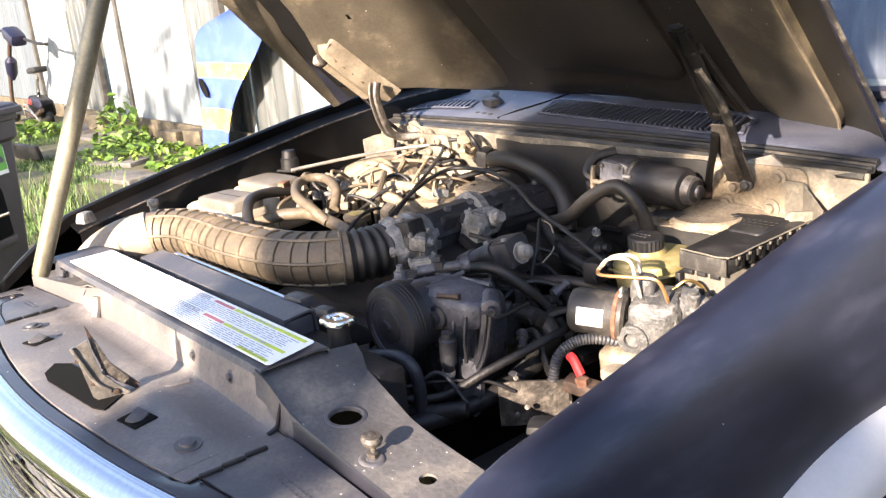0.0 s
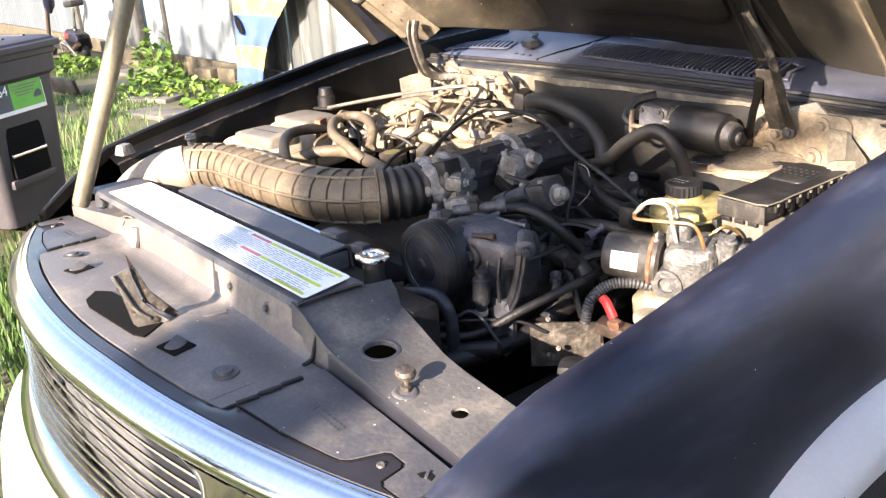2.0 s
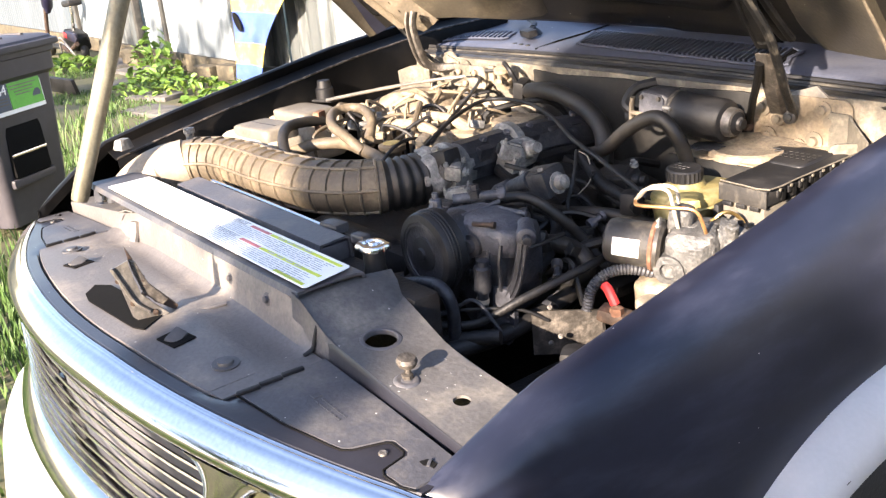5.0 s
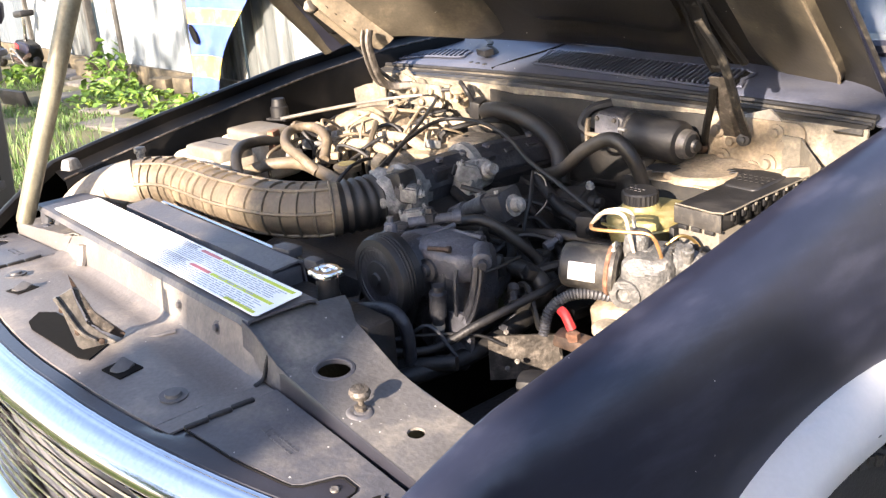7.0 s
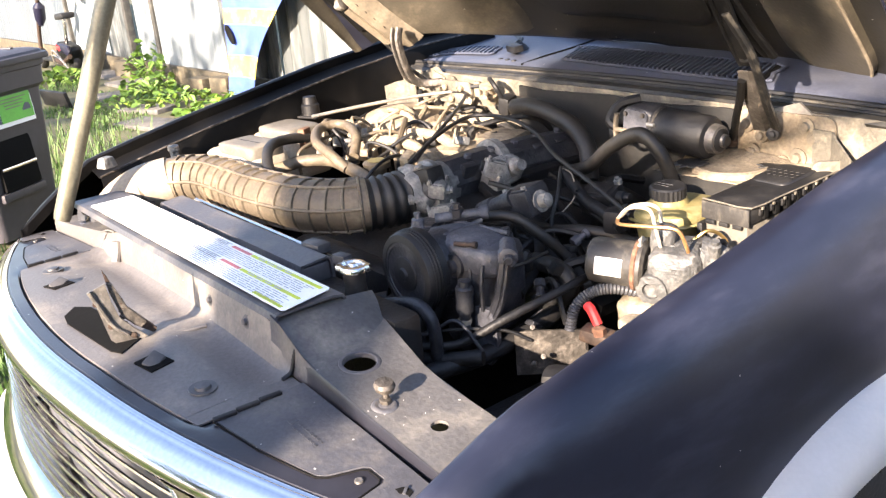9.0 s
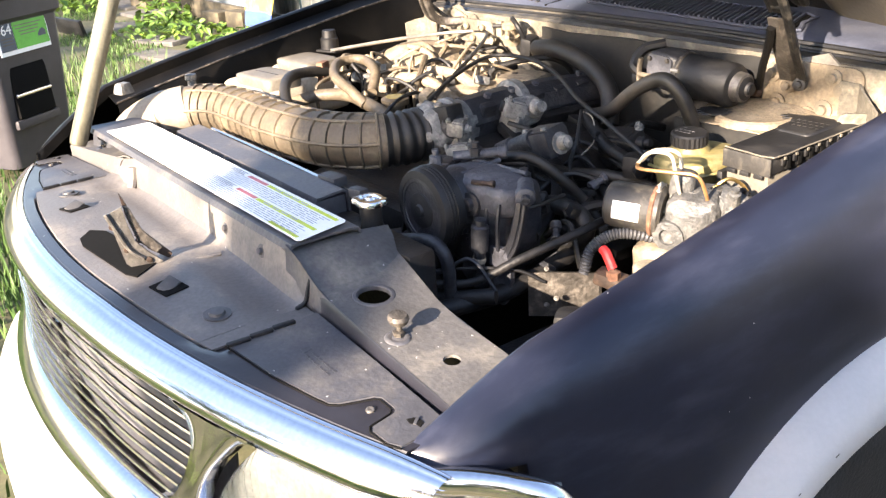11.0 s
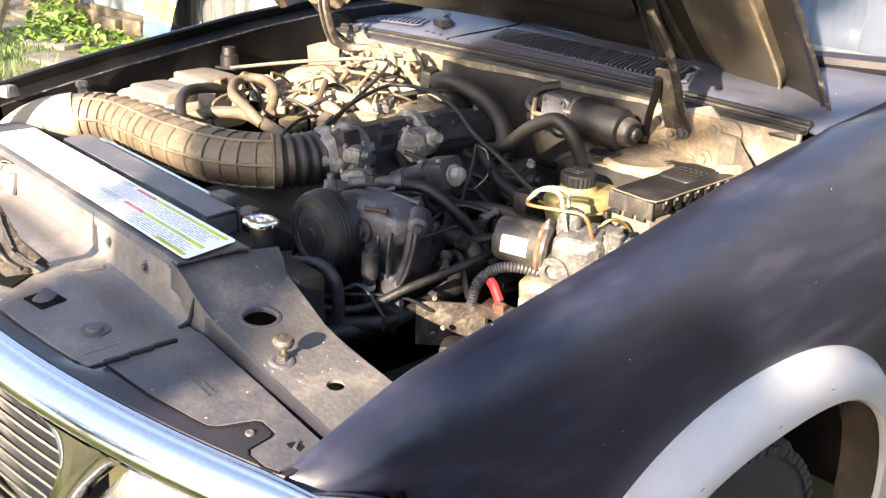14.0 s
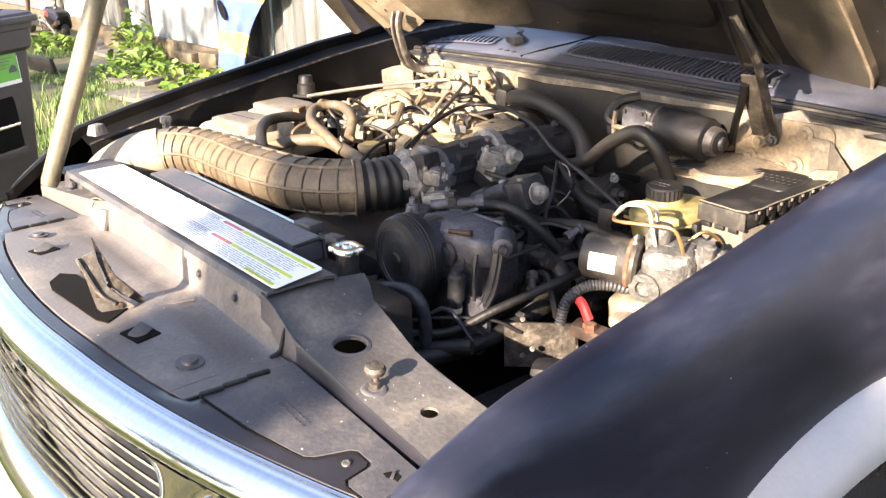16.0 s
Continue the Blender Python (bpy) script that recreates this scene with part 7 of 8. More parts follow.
# boxes on the far firewall
fw_plate = part("bracket_plate", plate(B(), rounded(-0.075, 0.075, -0.03, 0.028, 0.012), 0.006, [(-0.05, 0.0, 0.008), (0.02, 0.008, 0.006), (0.055, -0.01, 0.007)], pose(-0.43, 1.165, 1.088, 90, 0, 0)), "firewall", car, "dusty pressed bracket with holes")
for dx, dz in ((-0.025, 0.01), (0.04, 0.012), (0.0, -0.018)):
    part("bolt", lathe(B(), (-0.43 + dx, 1.160, 1.088 + dz), (0, -1, 0), [(0, 0.008), (0.006, 0.008), (0.007, 0.005), (0.012, 0.0)], 8), "beige", fw_plate)
vs_ = part("vacuum_valve", lathe(B(), (-0.265, 1.150, 1.075), (0.1, -0.2, 1), [(0, 0.020), (0.02, 0.022), (0.022, 0.014), (0.040, 0.013), (0.042, 0.020), (0.052, 0.019), (0.054, 0.0)], 16), "beige", car, "dusty vacuum valve on the firewall")
part("spout", bar_rod(B(), (-0.262, 1.14, 1.105), (-0.235, 1.11, 1.098), 0.006, 8), "beige", vs_)
part("spout", bar_rod(B(), (-0.268, 1.14, 1.12), (-0.30, 1.12, 1.118), 0.005, 8), "rubber", vs_)
pl_ = part("wiring_plug", box(B(), (-0.20, 1.150, 1.078), (0.03, 0.045, 0.045), (8, 10, 20), 0.008), "rubber", car, "black wiring plug")
part("plug_lead", tube(B(), [(-0.20, 1.135, 1.095), (-0.205, 1.12, 1.125), (-0.235, 1.13, 1.14), (-0.27, 1.16, 1.13)], 0.006, 8, 5), "rubber", pl_)
part("lead_clip", box(B(), (-0.33, 1.168, 1.102), (0.02, 0.012, 0.04), (0, 0, 6), 0.004), "strap", pl_)

# ---- prop pole ----
bm = B()
PB, PT = Vector((-0.575, 0.165, 0.976)), Vector((-0.555, 0.405, 1.54))
PD = (PT - PB).normalized()
lathe(bm, tuple(PB), tuple(PD), [(0, 0.017), (0.01, 0.019), (0.5, 0.0215), (1.0, 0.0225), (1.02, 0.022)], 20)
pole = tagged(link("prop_pole", bm, "pole"), "weathered round metal pole propping the bonnet open", "pole")

# ---- yard ----
ground = tagged(link("ground", sheet(B(), [[(x, y, 0.0 if abs(x) + abs(y) < 60 else -0.02) for x in (-400, -60, -16, -8, -3, 3, 10, 60, 400)] for y in (-400, -60, -10, -3, 2, 5, 10, 60, 400)]), "ground"), "bare earth yard with patchy grass", "ground", kind="structure")

# fence of upright metal sheets
FY = 3.9
fence = tagged(empty("fence", (-8, FY, 0)), "tall fence of white and bare metal sheets on timber rails", "fence", kind="structure")


def fence_part(name, bm, m, label=""):
    ob = link(name, bm, m, None, label)
    ob.parent = fence
    ob.matrix_parent_inverse = Matrix.Translation((8, -FY, 0))
    return ob


def corrugated(x0, x1, z0, z1, pitch, deep, m, lean=0.0, dy=0.0):
    bm = B()
    n = max(2, int((x1 - x0) / pitch * 6))
    xs = [lerp(x0, x1, k / n) for k in range(n + 1)]
    sheet(bm, [[(x + lean * z, FY + dy + deep * math.cos((x - x0) / pitch * 2 * math.pi), z) for x in xs] for z in (z0, (z0 + z1) / 2, z1)], 0.002)
    return fence_part("metal_sheet", bm, m)


corrugated(-30, -13.0, 0.15, 2.4, 0.14, 0.02, "shadetin")
corrugated(-13.05, -11.5, 0.15, 2.35, 0.22, 0.010, "whitetin", 0, -0.02)
corrugated(-11.5, -10.65, 0.15, 2.3, 0.25, 0.012, "tin")
corrugated(-10.45, -9.65, 0.15, 2.3, 0.5, 0.006, "whitetin", 0, 0.03)
corrugated(-9.55, -7.75, 0.15, 2.4, 0.9, 0.004, "whitetin", 0, -0.04)
corrugated(-7.8, -6.6, 0.15, 2.4, 0.11, 0.012, "tin", 0, -0.02)
corrugated(-6.62, -5.62, 0.15, 2.4, 0.2, 0.02, "tin")
corrugated(-5.65, -3.0, 0.15, 2.4, 0.4, 0.006, "whitetin", 0, -0.03)
corrugated(-3.0, 14.0, 0.15, 2.4, 0.09, 0.012, "whitetin")
for x in (-13.05, -10.55, -9.6, -6.9, -4.0, 0.0, 4.0, 8.0):
    fence_part("post", box(B(), (x, FY - 0.05 if x > -9 else FY - 0.02, 1.15), (0.09, 0.09, 2.3), (0, 0.6, 0), 0.01), "darkwood", "grey timber post")
for x0, x1 in ((-30.0, -12.1), (-12.0, -9.5), (-9.45, -5.5), (-5.4, 2.0), (2.1, 12.0)):
    fence_part("bottom_board", box(B(), ((x0 + x1) / 2, FY - 0.10, 0.10), (x1 - x0, 0.05, 0.20), (0, 0, 0.5), 0.01), "wood", "weathered board along the ground")
for x, y, w, h in ((-8.0, 3.62, 0.30, 0.16), (-7.35, 3.6, 0.28, 0.22), (-10.2, 3.62, 0.35, 0.22)):
    fence_part("timber_block", box(B(), (x, y, h / 2), (w, 0.16, h), (0, 0, 12), 0.012), "wood")

# leaning painted panel
lp = tagged(empty("leaning_panel", (-6.7, 3.6, 0)), "blue and yellow painted sheet panel leaning on the fence", "panel")


def lp_sheet(name, z0, z1, m, label):
    bm = B()
    edge_l = [(0.0, -7.19), (0.24, -7.18), (0.46, -7.172), (0.70, -7.23), (0.9, -7.255), (1.14, -7.28), (1.24, -7.1), (1.38, -6.5)]
    edge_r = [(0.0, -6.66), (0.14, -6.635), (0.24, -6.62), (0.38, -6.58), (0.50, -6.52), (0.62, -6.43), (0.72, -6.33), (0.84, -6.20), (0.96, -6.06), (1.10, -5.93), (1.22, -5.9), (1.38, -6.1)]
    rows = []
    n = max(2, int((z1 - z0) / 0.05))
    for k in range(n + 1):
        z = lerp(z0, z1, k / n)
        a, b = interp(z, edge_l) + 0.06, interp(z, edge_r) + 0.06
        rows.append([(lerp(a, b, j / 8), 3.53 + 0.14 * z + 0.05 * math.sin(math.pi * j / 8), z) for j in range(9)])
    sheet(bm, rows, 0.004)
    ob = part(name, bm, m, lp, label)
    ob.matrix_parent_inverse = Matrix.Translation((6.7, -3.6, 0))


lp_sheet("blue_band", 0.0, 0.25, "blue", "blue painted foot")
lp_sheet("yellow_band", 0.25, 0.455, "yel", "yellow stripe")
lp_sheet("blue_band", 0.455, 0.745, "blue", "blue band")
lp_sheet("yellow_band", 0.745, 0.888, "yel", "yellow stripe")
lp_sheet("blue_band", 0.888, 1.38, "blue", "blue head")
ob = part("cut_out", lathe(B(), (-7.055, 3.618, 0.648), (0, -1, 0.1), [(0, 0.05), (0.008, 0.05)], 24, lambda j, s: 1.0 / math.hypot(math.cos(2 * math.pi * j / 24), 0.36 * math.sin(2 * math.pi * j / 24)) * 0.9), "dark", lp, "dark oval cut-out")
ob.matrix_parent_inverse = Matrix.Translation((6.7, -3.6, 0))

# wheeled bin
BIN_AT, BIN_TURN = (-4.17, 0.69), 34.0
bin_ = tagged(empty("wheeled_bin"), "dark grey plastic wheeled bin with a green sticker", "bin")


def bin_ring(hx, hy, z, r=0.05, n=6):
    return [(x, y, z) for x, y in rounded(-hx, hx, -hy, hy, r, n)]


body = part("body", sheet(B(), [bin_ring(0.22, 0.235, 0.06), bin_ring(0.225, 0.24, 0.10), bin_ring(0.250, 0.265, 0.55), bin_ring(0.262, 0.278, 0.84), bin_ring(0.285, 0.300, 0.862), bin_ring(0.290, 0.305, 0.955), bin_ring(0.300, 0.315, 0.962), bin_ring(0.302, 0.317, 0.990), bin_ring(0.27, 0.285, 0.992)], 0, True), "bin", bin_, angle=35)
part("lid", sheet(B(), [bin_ring(0.300, 0.315, 0.996), bin_ring(0.322, 0.338, 0.994), bin_ring(0.326, 0.342, 1.004), bin_ring(0.322, 0.338, 1.026), bin_ring(0.305, 0.320, 1.032), bin_ring(0.298, 0.313, 1.044), bin_ring(0.27, 0.285, 1.056), bin_ring(0.20, 0.21, 1.066, 0.04), bin_ring(0.02, 0.02, 1.07, 0.01)], 0, True), "bin", bin_, "lid with a stepped rim", angle=35)
for yy in (-0.16, 0.0, 0.16):
    part("lid_ridge", box(B(), (0.0, yy, 1.066), (0.44, 0.025, 0.012), bev=0.005), "bin", bin_)
part("hinge_bar", bar_rod(B(), (-0.33, -0.25, 1.0), (-0.33, 0.25, 1.0), 0.016, 12), "bin", bin_)
st = part("sticker", box(B(), (0.2625, -0.022, 0.756), (0.004, 0.372, 0.165), (0, -3, 0), 0), "white", bin_, "green and blue printed sticker")
part("green_field", box(B(), (0.2655, 0.034, 0.766), (0.004, 0.245, 0.140), (0, -3, 0), 0), "green", st)
part("blue_field", box(B(), (0.2655, -0.145, 0.766), (0.004, 0.105, 0.140), (0, -3, 0), 0), "navy", st)
fc = bpy.data.curves.new("number", "FONT")
fc.body = "64"
fc.size, fc.extrude, fc.align_x = 0.075, 0.001, "CENTER"
fo = new("number", fc)
fo.data.materials.append(M["white"])
fo.matrix_basis = pose(0.2690, -0.142, 0.782, 90, 0, 90)
fo.parent = st
for k in range(4):
    part("print_bar", box(B(), (0.2685, -0.145, 0.762 - 0.016 * k), (0.002, 0.085 - 0.01 * (k % 2), 0.006), (0, -3, 0), 0), "slab", st)
for k in range(4):
    part("print_bar", box(B(), (0.2685, 0.020 - 0.01 * (k % 2), 0.818 - 0.017 * k), (0.002, 0.20 - 0.03 * k, 0.005), (0, -3, 0), 0), "lid", st)
part("print_shape", lathe(B(), (0.2670, 0.11, 0.745), (1, 0, 0), [(0, 0.034), (0.002, 0.034)], 18, lambda j, q: 0.7 + 0.3 * abs(math.cos(2 * math.pi * j / 18))), "navy", st)
part("print_bar", box(B(), (0.2690, -0.01, 0.708), (0.003, 0.14, 0.024), (0, -3, 0), 0), "white", st)
part("recess", box(B(), (0.236, -0.035, 0.475), (0.05, 0.28, 0.30), (0, -3, 0), 0.035), "dark", bin_, "dark moulded recess")
part("recess_step", box(B(), (0.240, -0.035, 0.30), (0.045, 0.33, 0.05), (0, -3, 0), 0.012), "bin", bin_)
part("lift_bar", bar_rod(B(), (0.258, -0.165, 0.455), (0.258, 0.095, 0.455), 0.011, 10), "silver", bin_, "bright steel lift bar")
for sy in (-0.27, 0.27):
    part("bin_wheel", lathe(B(), (-0.25, sy, 0.12), (0, 1, 0), [(-0.03, 0.10), (-0.03, 0.12), (0.03, 0.12), (0.03, 0.10)], 20), "rubber", bin_)
bin_.matrix_basis = pose(*BIN_AT, 0, 0, 0, BIN_TURN) @ Matrix.Diagonal((1, 1, 1.0, 1))
fence_board = tagged(link("board", box(B(), (0, 0, 0.085), (0.62, 0.04, 0.17), (12, 0, 0), 0.008), "grimy"), "dark board standing on edge in the grass", "board")
fence_board.matrix_basis = pose(-8.9, 2.35, 0.01, 0, 0, 8)

# small scooter by the fence
sc = tagged(empty("scooter", (-11.9, 3.3, 0)), "small dark blue motor scooter standing by the fence", "scooter")


def sc_part(name, bm, m, label=""):
    ob = part(name, bm, m, sc, label)
    ob.matrix_parent_inverse = Matrix.Translation((11.9, -3.3, 0))


SY = 3.35
sc_part("engine_case", lump(B(), (-11.55, SY, 0.30), (0.58, 0.22, 0.24), (0, 6, 0), 21, 0.08, 0.4), "pitch", "black engine case")
sc_part("side_panel", lump(B(), (-11.42, SY - 0.09, 0.36), (0.40, 0.06, 0.13), (0, 4, 0), 22, 0.06, 0.4), "scooter", "dark blue side panel")
sc_part("red_trim", box(B(), (-11.62, SY - 0.115, 0.37), (0.16, 0.02, 0.06), (0, 8, 0), 0.008), "red", "red trim")
for k in range(2):
    sc_part("guard_bar", tube(B(), [(-11.85, SY - 0.14, 0.14), (-11.80, SY - 0.16, 0.26 + 0.05 * k), (-11.6, SY - 0.17, 0.27 + 0.06 * k), (-11.35, SY - 0.16, 0.20), (-11.25, SY - 0.14, 0.12)], 0.012, 6, 5), "steel", "bent steel guard bar")
sc_part("deck", box(B(), (-12.2, SY, 0.17), (0.9, 0.18, 0.05), (0, 0, 0), 0.015), "rubber")
sc_part("steering_column", tube(B(), [(-12.95, SY, 0.2), (-12.8, SY, 0.55), (-12.5, SY, 1.0), (-12.3, SY, 1.2)], 0.030, 10, 4), "rustdark")
sc_part("front_shield", lathe(B(), (-12.62, SY, 0.62), (0.35, 0, 1), [(0, 0.03), (0.1, 0.075), (0.28, 0.08), (0.34, 0.03)], 14), "scooter")
sc_part("headlamp_cowl", box(B(), (-12.1, SY, 1.22), (0.42, 0.22, 0.16), (0, 20, 0), 0.06), "scooter", "dark blue cowl")
sc_part("handlebar", tube(B(), [(-12.75, SY - 0.15, 1.36), (-12.3, SY, 1.26), (-11.6, SY + 0.1, 1.12), (-11.1, SY + 0.1, 1.10)], 0.02, 8, 4), "rubber")
sc_part("seat_post", tube(B(), [(-11.62, SY, 0.35), (-11.5, SY, 0.60), (-11.48, SY, 0.74)], 0.025, 10, 3), "silver")
sc_part("saddle", box(B(), (-11.42, SY, 0.78), (0.36, 0.18, 0.08), (0, -4, 0), 0.035), "rubber", "black saddle")
for wx in (-12.95, -11.4):
    sc_part("wheel", lathe(B(), (wx, SY - 0.05, 0.15), (0, 1, 0), [(0, 0.08), (0, 0.13), (0.03, 0.15), (0.07, 0.15), (0.10, 0.13), (0.10, 0.08)], 22), "rubber")
sc_part("exhaust", tube(B(), [(-11.8, SY - 0.12, 0.2), (-11.5, SY - 0.13, 0.18), (-11.15, SY - 0.12, 0.28)], 0.03, 8, 4), "rustdark")

# paving stones
stone = None
for k, (x, y, w, h, r) in enumerate(((-6.75, 2.55, 0.75, 0.32, 10), (-6.15, 2.75, 0.5, 0.3, -6), (-7.55, 2.85, 0.6, 0.3, 20), (-8.8, 2.9, 0.5, 0.26, -15), (-9.4, 3.45, 1.1, 0.42, 4), (-10.7, 3.55, 0.9, 0.3, 0), (-5.4, 2.85, 0.5, 0.3, 12))):
    s = tagged(link("paving_stone", box(B(), (0, 0, 0), (w, h, 0.07), (0, 0, 0), 0.018), "slab"), "worn grey paving stone lying in the grass", "stone", "stepping stones")
    s.matrix_basis = pose(x, y, 0.004, rz.uniform(-2, 2), rz.uniform(-2, 2), r)


def blades(name, n, where, hmin, hmax, w, m, seed, droop=0.5):
    """Many bent blades as one mesh; where(r) gives a foot."""
    r = random.Random(seed)
    vs, fs = [], []
    for k in range(n):
        x, y = where(r)
        h, a = r.uniform(hmin, hmax), r.uniform(0, 6.283)
        lx, ly = math.cos(a) * h * droop * r.random(), math.sin(a) * h * droop * r.random()
        px, py = -math.sin(a) * w, math.cos(a) * w
        i = len(vs)
        vs += [(x - px, y - py, 0), (x + px, y + py, 0), (x + lx * 0.4 - px * 0.8, y + ly * 0.4 - py * 0.8, h * 0.6), (x + lx * 0.4 + px * 0.8, y + ly * 0.4 + py * 0.8, h * 0.6), (x + lx, y + ly, h)]
        fs += [(i, i + 1, i + 3, i + 2), (i + 2, i + 3, i + 4)]
    me = bpy.data.meshes.new(name)
    me.from_pydata(vs, [], fs)
    me.materials.append(M[m])
    return new(name, me)


def yard_spot(r):
    while True:
        x, y = r.uniform(-12.5, -2.6), r.uniform(0.6, 3.8)
        if noise.noise(Vector((x * 0.9, y * 0.9, 0))) > 0.02 and y < 3.0 + 0.3 * noise.noise(Vector((x, 3, 1))):
            return x, y


tagged(blades("grass", 11000, yard_spot, 0.015, 0.06, 0.005, "grass", 3), "rough sunlit grass in the yard", "grass", kind="stuff")
tagged(blades("tall_grass", 330, lambda r: (r.gauss(-6.2, 0.7), r.gauss(1.75, 0.25)), 0.10, 0.26, 0.0045, "grass", 6, 0.9), "long arching grass blades", "grass", kind="stuff")


tagged(blades("grass_by_bumper", 7500, lambda r: (-2.7 + r.gauss(0, 0.75), r.gauss(-0.15, 0.6)), 0.03, 0.12, 0.005, "grass", 9), "short grass beside the car's front", "grass", kind="stuff")


tagged(blades("grass_before_car", 22000, lambda r: (r.gauss(0.4, 2.4), min(-0.8, r.gauss(-3.4, 1.35))), 0.03, 0.10, 0.010, "grasslit", 10), "grass before the car, sunlight put into its colour", "grass", kind="stuff")


def leaf_mesh(name, spots, size, m, seed):
    """Folded leaves at the given places as one mesh."""
    r = random.Random(seed)
    vs, fs = [], []
    for p in spots:
        q = Euler((r.uniform(-0.9, 0.9), r.uniform(-0.9, 0.9), r.uniform(0, 6.28))).to_matrix()
        s = size * r.uniform(0.6, 1.3)
        i = len(vs)
        for a in ((0, -0.5, 0), (0.36, -0.15, 0.09), (0.25, 0.25, 0.07), (0, 0.55, -0.06), (-0.25, 0.25, 0.07), (-0.36, -0.15, 0.09)):
            vs.append(tuple(Vector(p) + q @ (Vector(a) * s)))
        fs += [(i, i + 1, i + 2, i + 3), (i, i + 3, i + 4, i + 5)]
    me = bpy.data.meshes.new(name)
    me.from_pydata(vs, [], fs)
    me.materials.append(M[m])
    return new(name, me)


def bush(x, y, rad, high, n, size, seed, label):
    r = random.Random(seed)
    b = tagged(empty("leafy_plant", (x, y, 0)), label, "plant", "yard plants")
    spots = []
    for k in range(n):
        a, d = r.uniform(0, 6.283), rad * math.sqrt(r.random())
        top = high * (1 - (d / rad) ** 2) * (0.55 + 0.45 * r.random()) + 0.04
        spots.append((d * math.cos(a), d * math.sin(a), top * r.uniform(0.35, 1.0)))
    lv = leaf_mesh("leaves", spots, size, "leaf", seed)
    lv.parent = b
    bm = B()
    for k in range(7):
        a = r.uniform(0, 6.28)
        tube(bm, [(0, 0, 0), (0.3 * rad * math.cos(a), 0.3 * rad * math.sin(a), high * 0.4), (0.7 * rad * math.cos(a), 0.7 * rad * math.sin(a), high * 0.6)], 0.006, 5, 3)
    part("stems", bm, "leaf", b)


bush(-9.1, 3.45, 0.30, 0.60, 125, 0.095, 11, "bright green broad-leaved plant beside the fence")
bush(-8.35, 3.2, 0.34, 0.26, 120, 0.085, 12, "low bright green broad-leaved plant")
bush(-7.6, 3.15, 0.42, 0.16, 130, 0.075, 13, "low spreading green plant")
bush(-8.1, 2.85, 0.38, 0.12, 120, 0.07, 14, "low spreading green plant")
bush(-6.6, 3.25, 0.5, 0.16, 200, 0.09, 15, "low yellow-green ground cover")
bush(-11.0, 2.9, 0.6, 0.16, 220, 0.10, 16, "patch of low green weeds in bare earth")


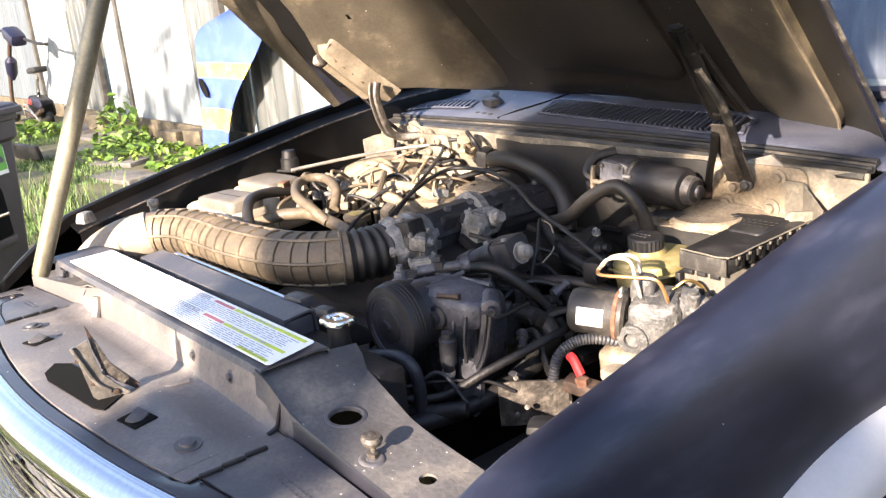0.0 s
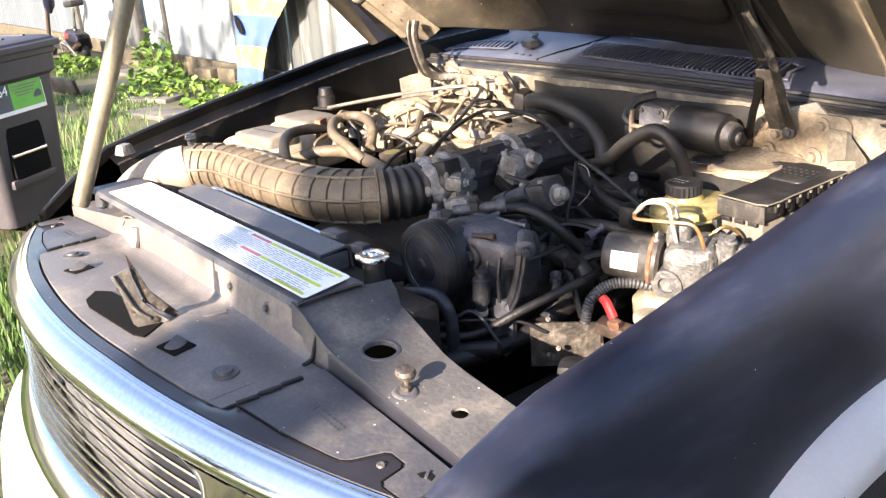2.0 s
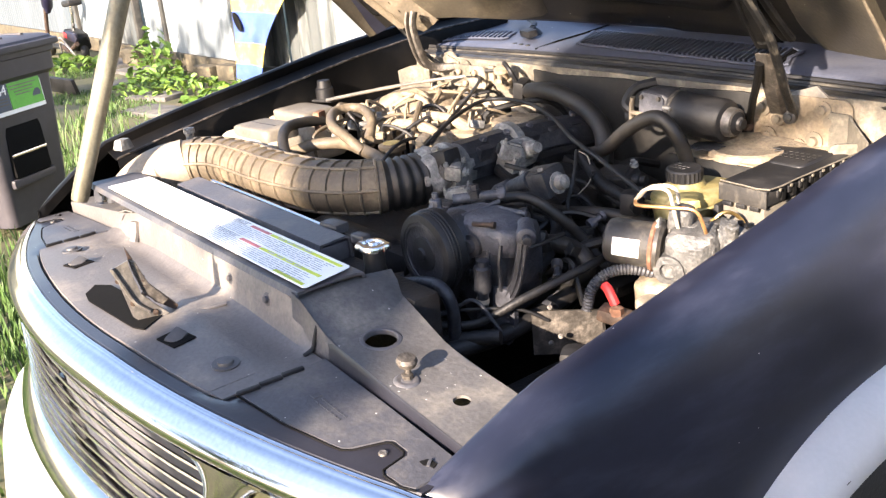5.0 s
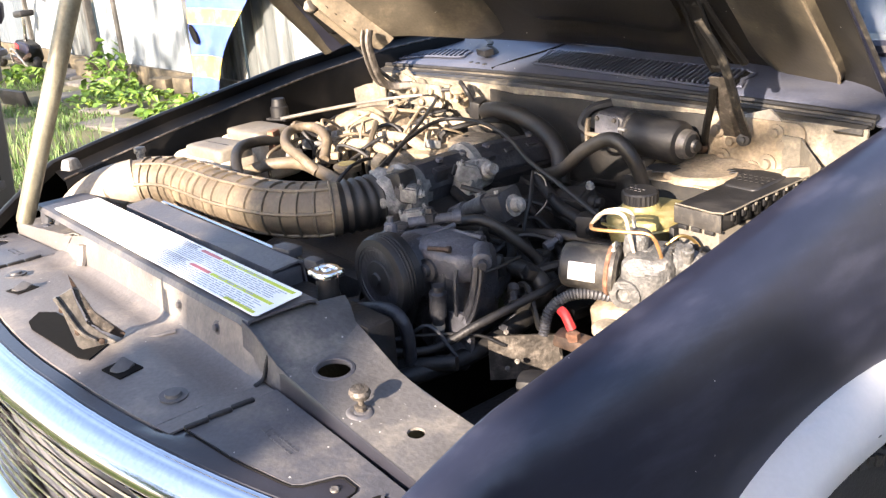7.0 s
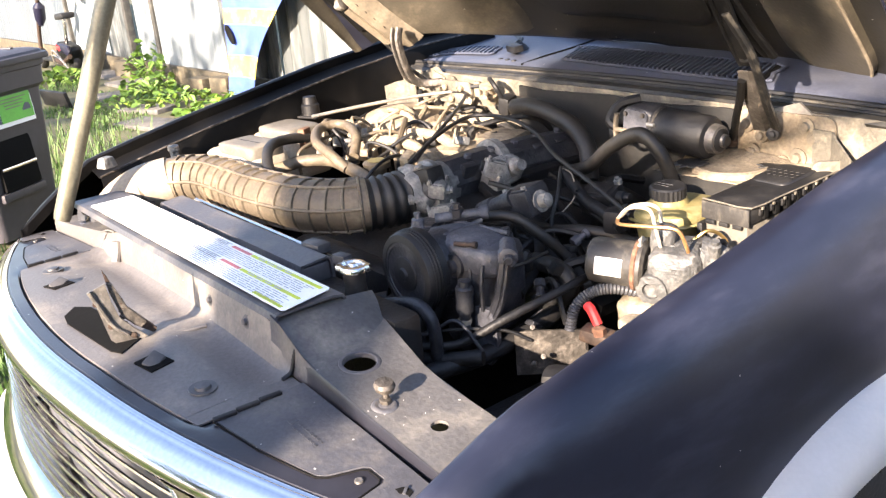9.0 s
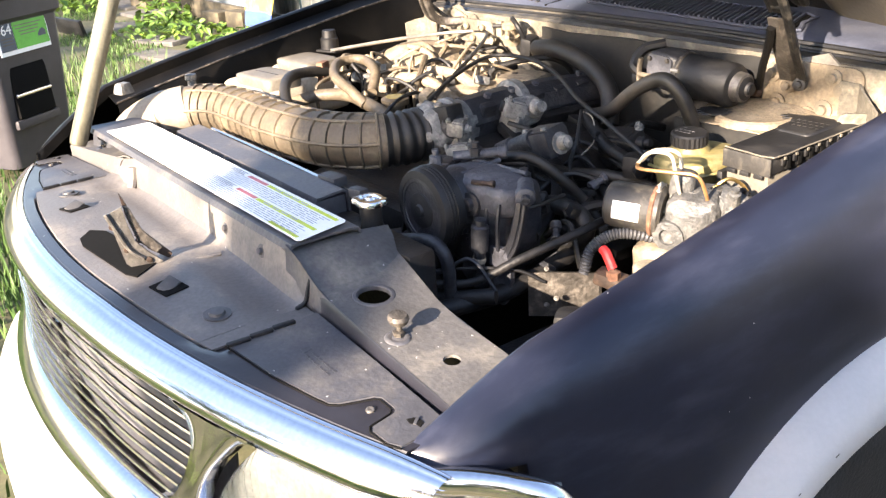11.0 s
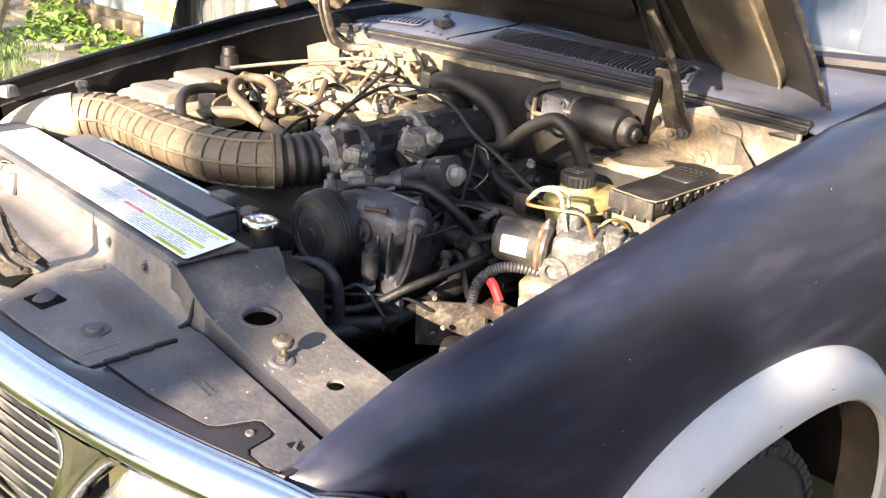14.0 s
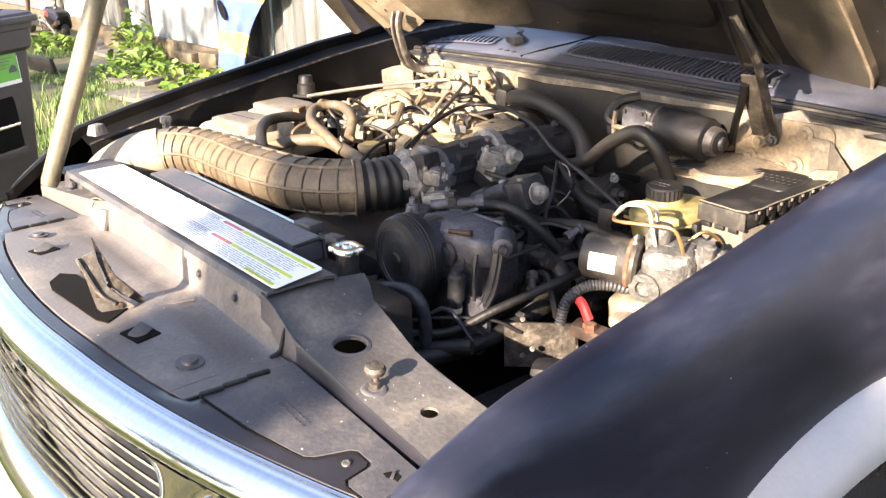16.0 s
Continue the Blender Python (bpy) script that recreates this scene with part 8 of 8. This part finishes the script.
# trees round the yard: their boughs shade the car and show in its glass and chrome
def tree(x, y, trunk_r, fork, crown, rad, n, size, seed, flatten=0.7, core=0.25, boughs=(), clumps=(), lean=0.0):
    r = random.Random(seed)
    t = tagged(empty("tree", (x, y, 0)), "broad leafy tree casting dappled shade", "tree", "trees round the yard")
    bm = B()
    tube(bm, [(lean, 0, -0.05), (lean + 0.03, 0.0, fork * 0.5), (lean, 0.05, fork), (lean * 0.5, 0.0, crown)], trunk_r, 14, 4, radius=lambda s: (1.18 - 0.3 * s) if boughs else (1.15 - 0.75 * s))
    part("trunk", bm, "bark", t)
    spots = []
    for end in boughs:
        end = Vector(end)
        low = Vector((0, 0, end.z - 0.9))
        part("bough", tube(B(), [low, low.lerp(end, 0.5) - Vector((0, 0, 0.1)), end], trunk_r * 0.3, 7, 4, radius=lambda s: 1.1 - 0.8 * s), "bark", t)
    for cx, cy, cz, rh, rv_, m in clumps:
        for j in range(m):
            u = Vector((r.gauss(0, 1), r.gauss(0, 1), r.gauss(0, 1))).normalized() * r.random() ** 0.4
            spots.append(Vector((cx + u.x * rh, cy + u.y * rh, cz + u.z * rv_)))
    for k in range(0 if clumps else 11):
        a = 6.283 * k / 11 + r.uniform(-0.2, 0.2)
        d = rad * r.uniform(0.45, 0.9)
        end = Vector((d * math.cos(a), d * math.sin(a), crown + rad * flatten * r.uniform(-0.5, 0.6)))
        part("bough", tube(B(), [(0, 0, fork * r.uniform(0.8, 1.1)), end * 0.45 + Vector((0, 0, fork * 0.5)), end], trunk_r * 0.35, 7, 4, radius=lambda s: 1.1 - 0.9 * s), "bark", t)
        for j in range(int(n / 11)):
            c = end * (0.55 + 0.45 * r.random()) if r.random() > core else end * r.random()
            spots.append(c + Vector((r.gauss(0, rad * 0.2), r.gauss(0, rad * 0.2), r.gauss(0, rad * 0.15) + (fork if c.z < fork else 0) * 0.6)))
    lv = leaf_mesh("crown", spots, size, "treeleaf", seed)
    lv.parent = t


# out of view; clumps are set in the sun's path to shade chosen parts
tree(1.955, -5.2, 0.170, 3.0, 5.4, 1.0, 0, 0.2, 31, lean=0.04, boughs=((0.9, 0.1, 4.5), (1.2, -0.3, 4.9), (0.5, 0.3, 5.2), (1.6, 0.2, 4.4), (1.0, -0.1, 2.95)),
     clumps=((0.40, 0.0, 4.35, 0.32, 0.36, 300), (1.15, 0.0, 4.75, 0.6, 0.40, 520), (1.7, 0.0, 4.9, 0.6, 0.5, 420), (0.7, 0.2, 5.2, 0.8, 0.5, 420), (0.22, 0.0, 4.0, 0.26, 0.24, 200), (0.30, 0.0, 3.5, 0.10, 0.12, 90), (-0.17, 0.0, 3.42, 0.08, 0.08, 60), (0.745, 0.0, 3.20, 0.11, 0.20, 420), (0.84, 0.0, 2.92, 0.22, 0.22, 420), (0.98, 0.0, 2.62, 0.36, 0.28, 320), (1.135, 0.0, 3.28, 0.10, 0.25, 230), (-0.23, 0.0, 4.10, 0.06, 0.10, 50), (-0.79, 0.0, 3.80, 0.06, 0.15, 90), (0.185, 0.0, 3.19, 0.03, 0.03, 26)))
tree(7.5, -9.0, 0.3, 3.0, 5.5, 3.2, 2600, 0.3, 32)
tree(-5.5, -12.0, 0.28, 3.2, 5.6, 3.0, 1500, 0.3, 33)
tree(12.0, 6.0, 0.3, 3.0, 6.0, 3.5, 2000, 0.35, 34)
tree(8.0, 14.0, 0.3, 3.0, 6.0, 3.5, 2000, 0.35, 35)


# unseen leafy hedge on the driver's side, added to darken the wing's reflections
r_h = random.Random(77)
hedge = leaf_mesh("hedge", [(6.0 + r_h.random() ** 2 * 1.6, r_h.uniform(-7, 16), r_h.uniform(0.0, 2.2) + r_h.gauss(0, 0.12)) for k in range(7000)], 0.34, "treeleaf", 78)
tagged(hedge, "unseen dark green hedge added to darken the wing's reflections", "hedge", kind="stuff")
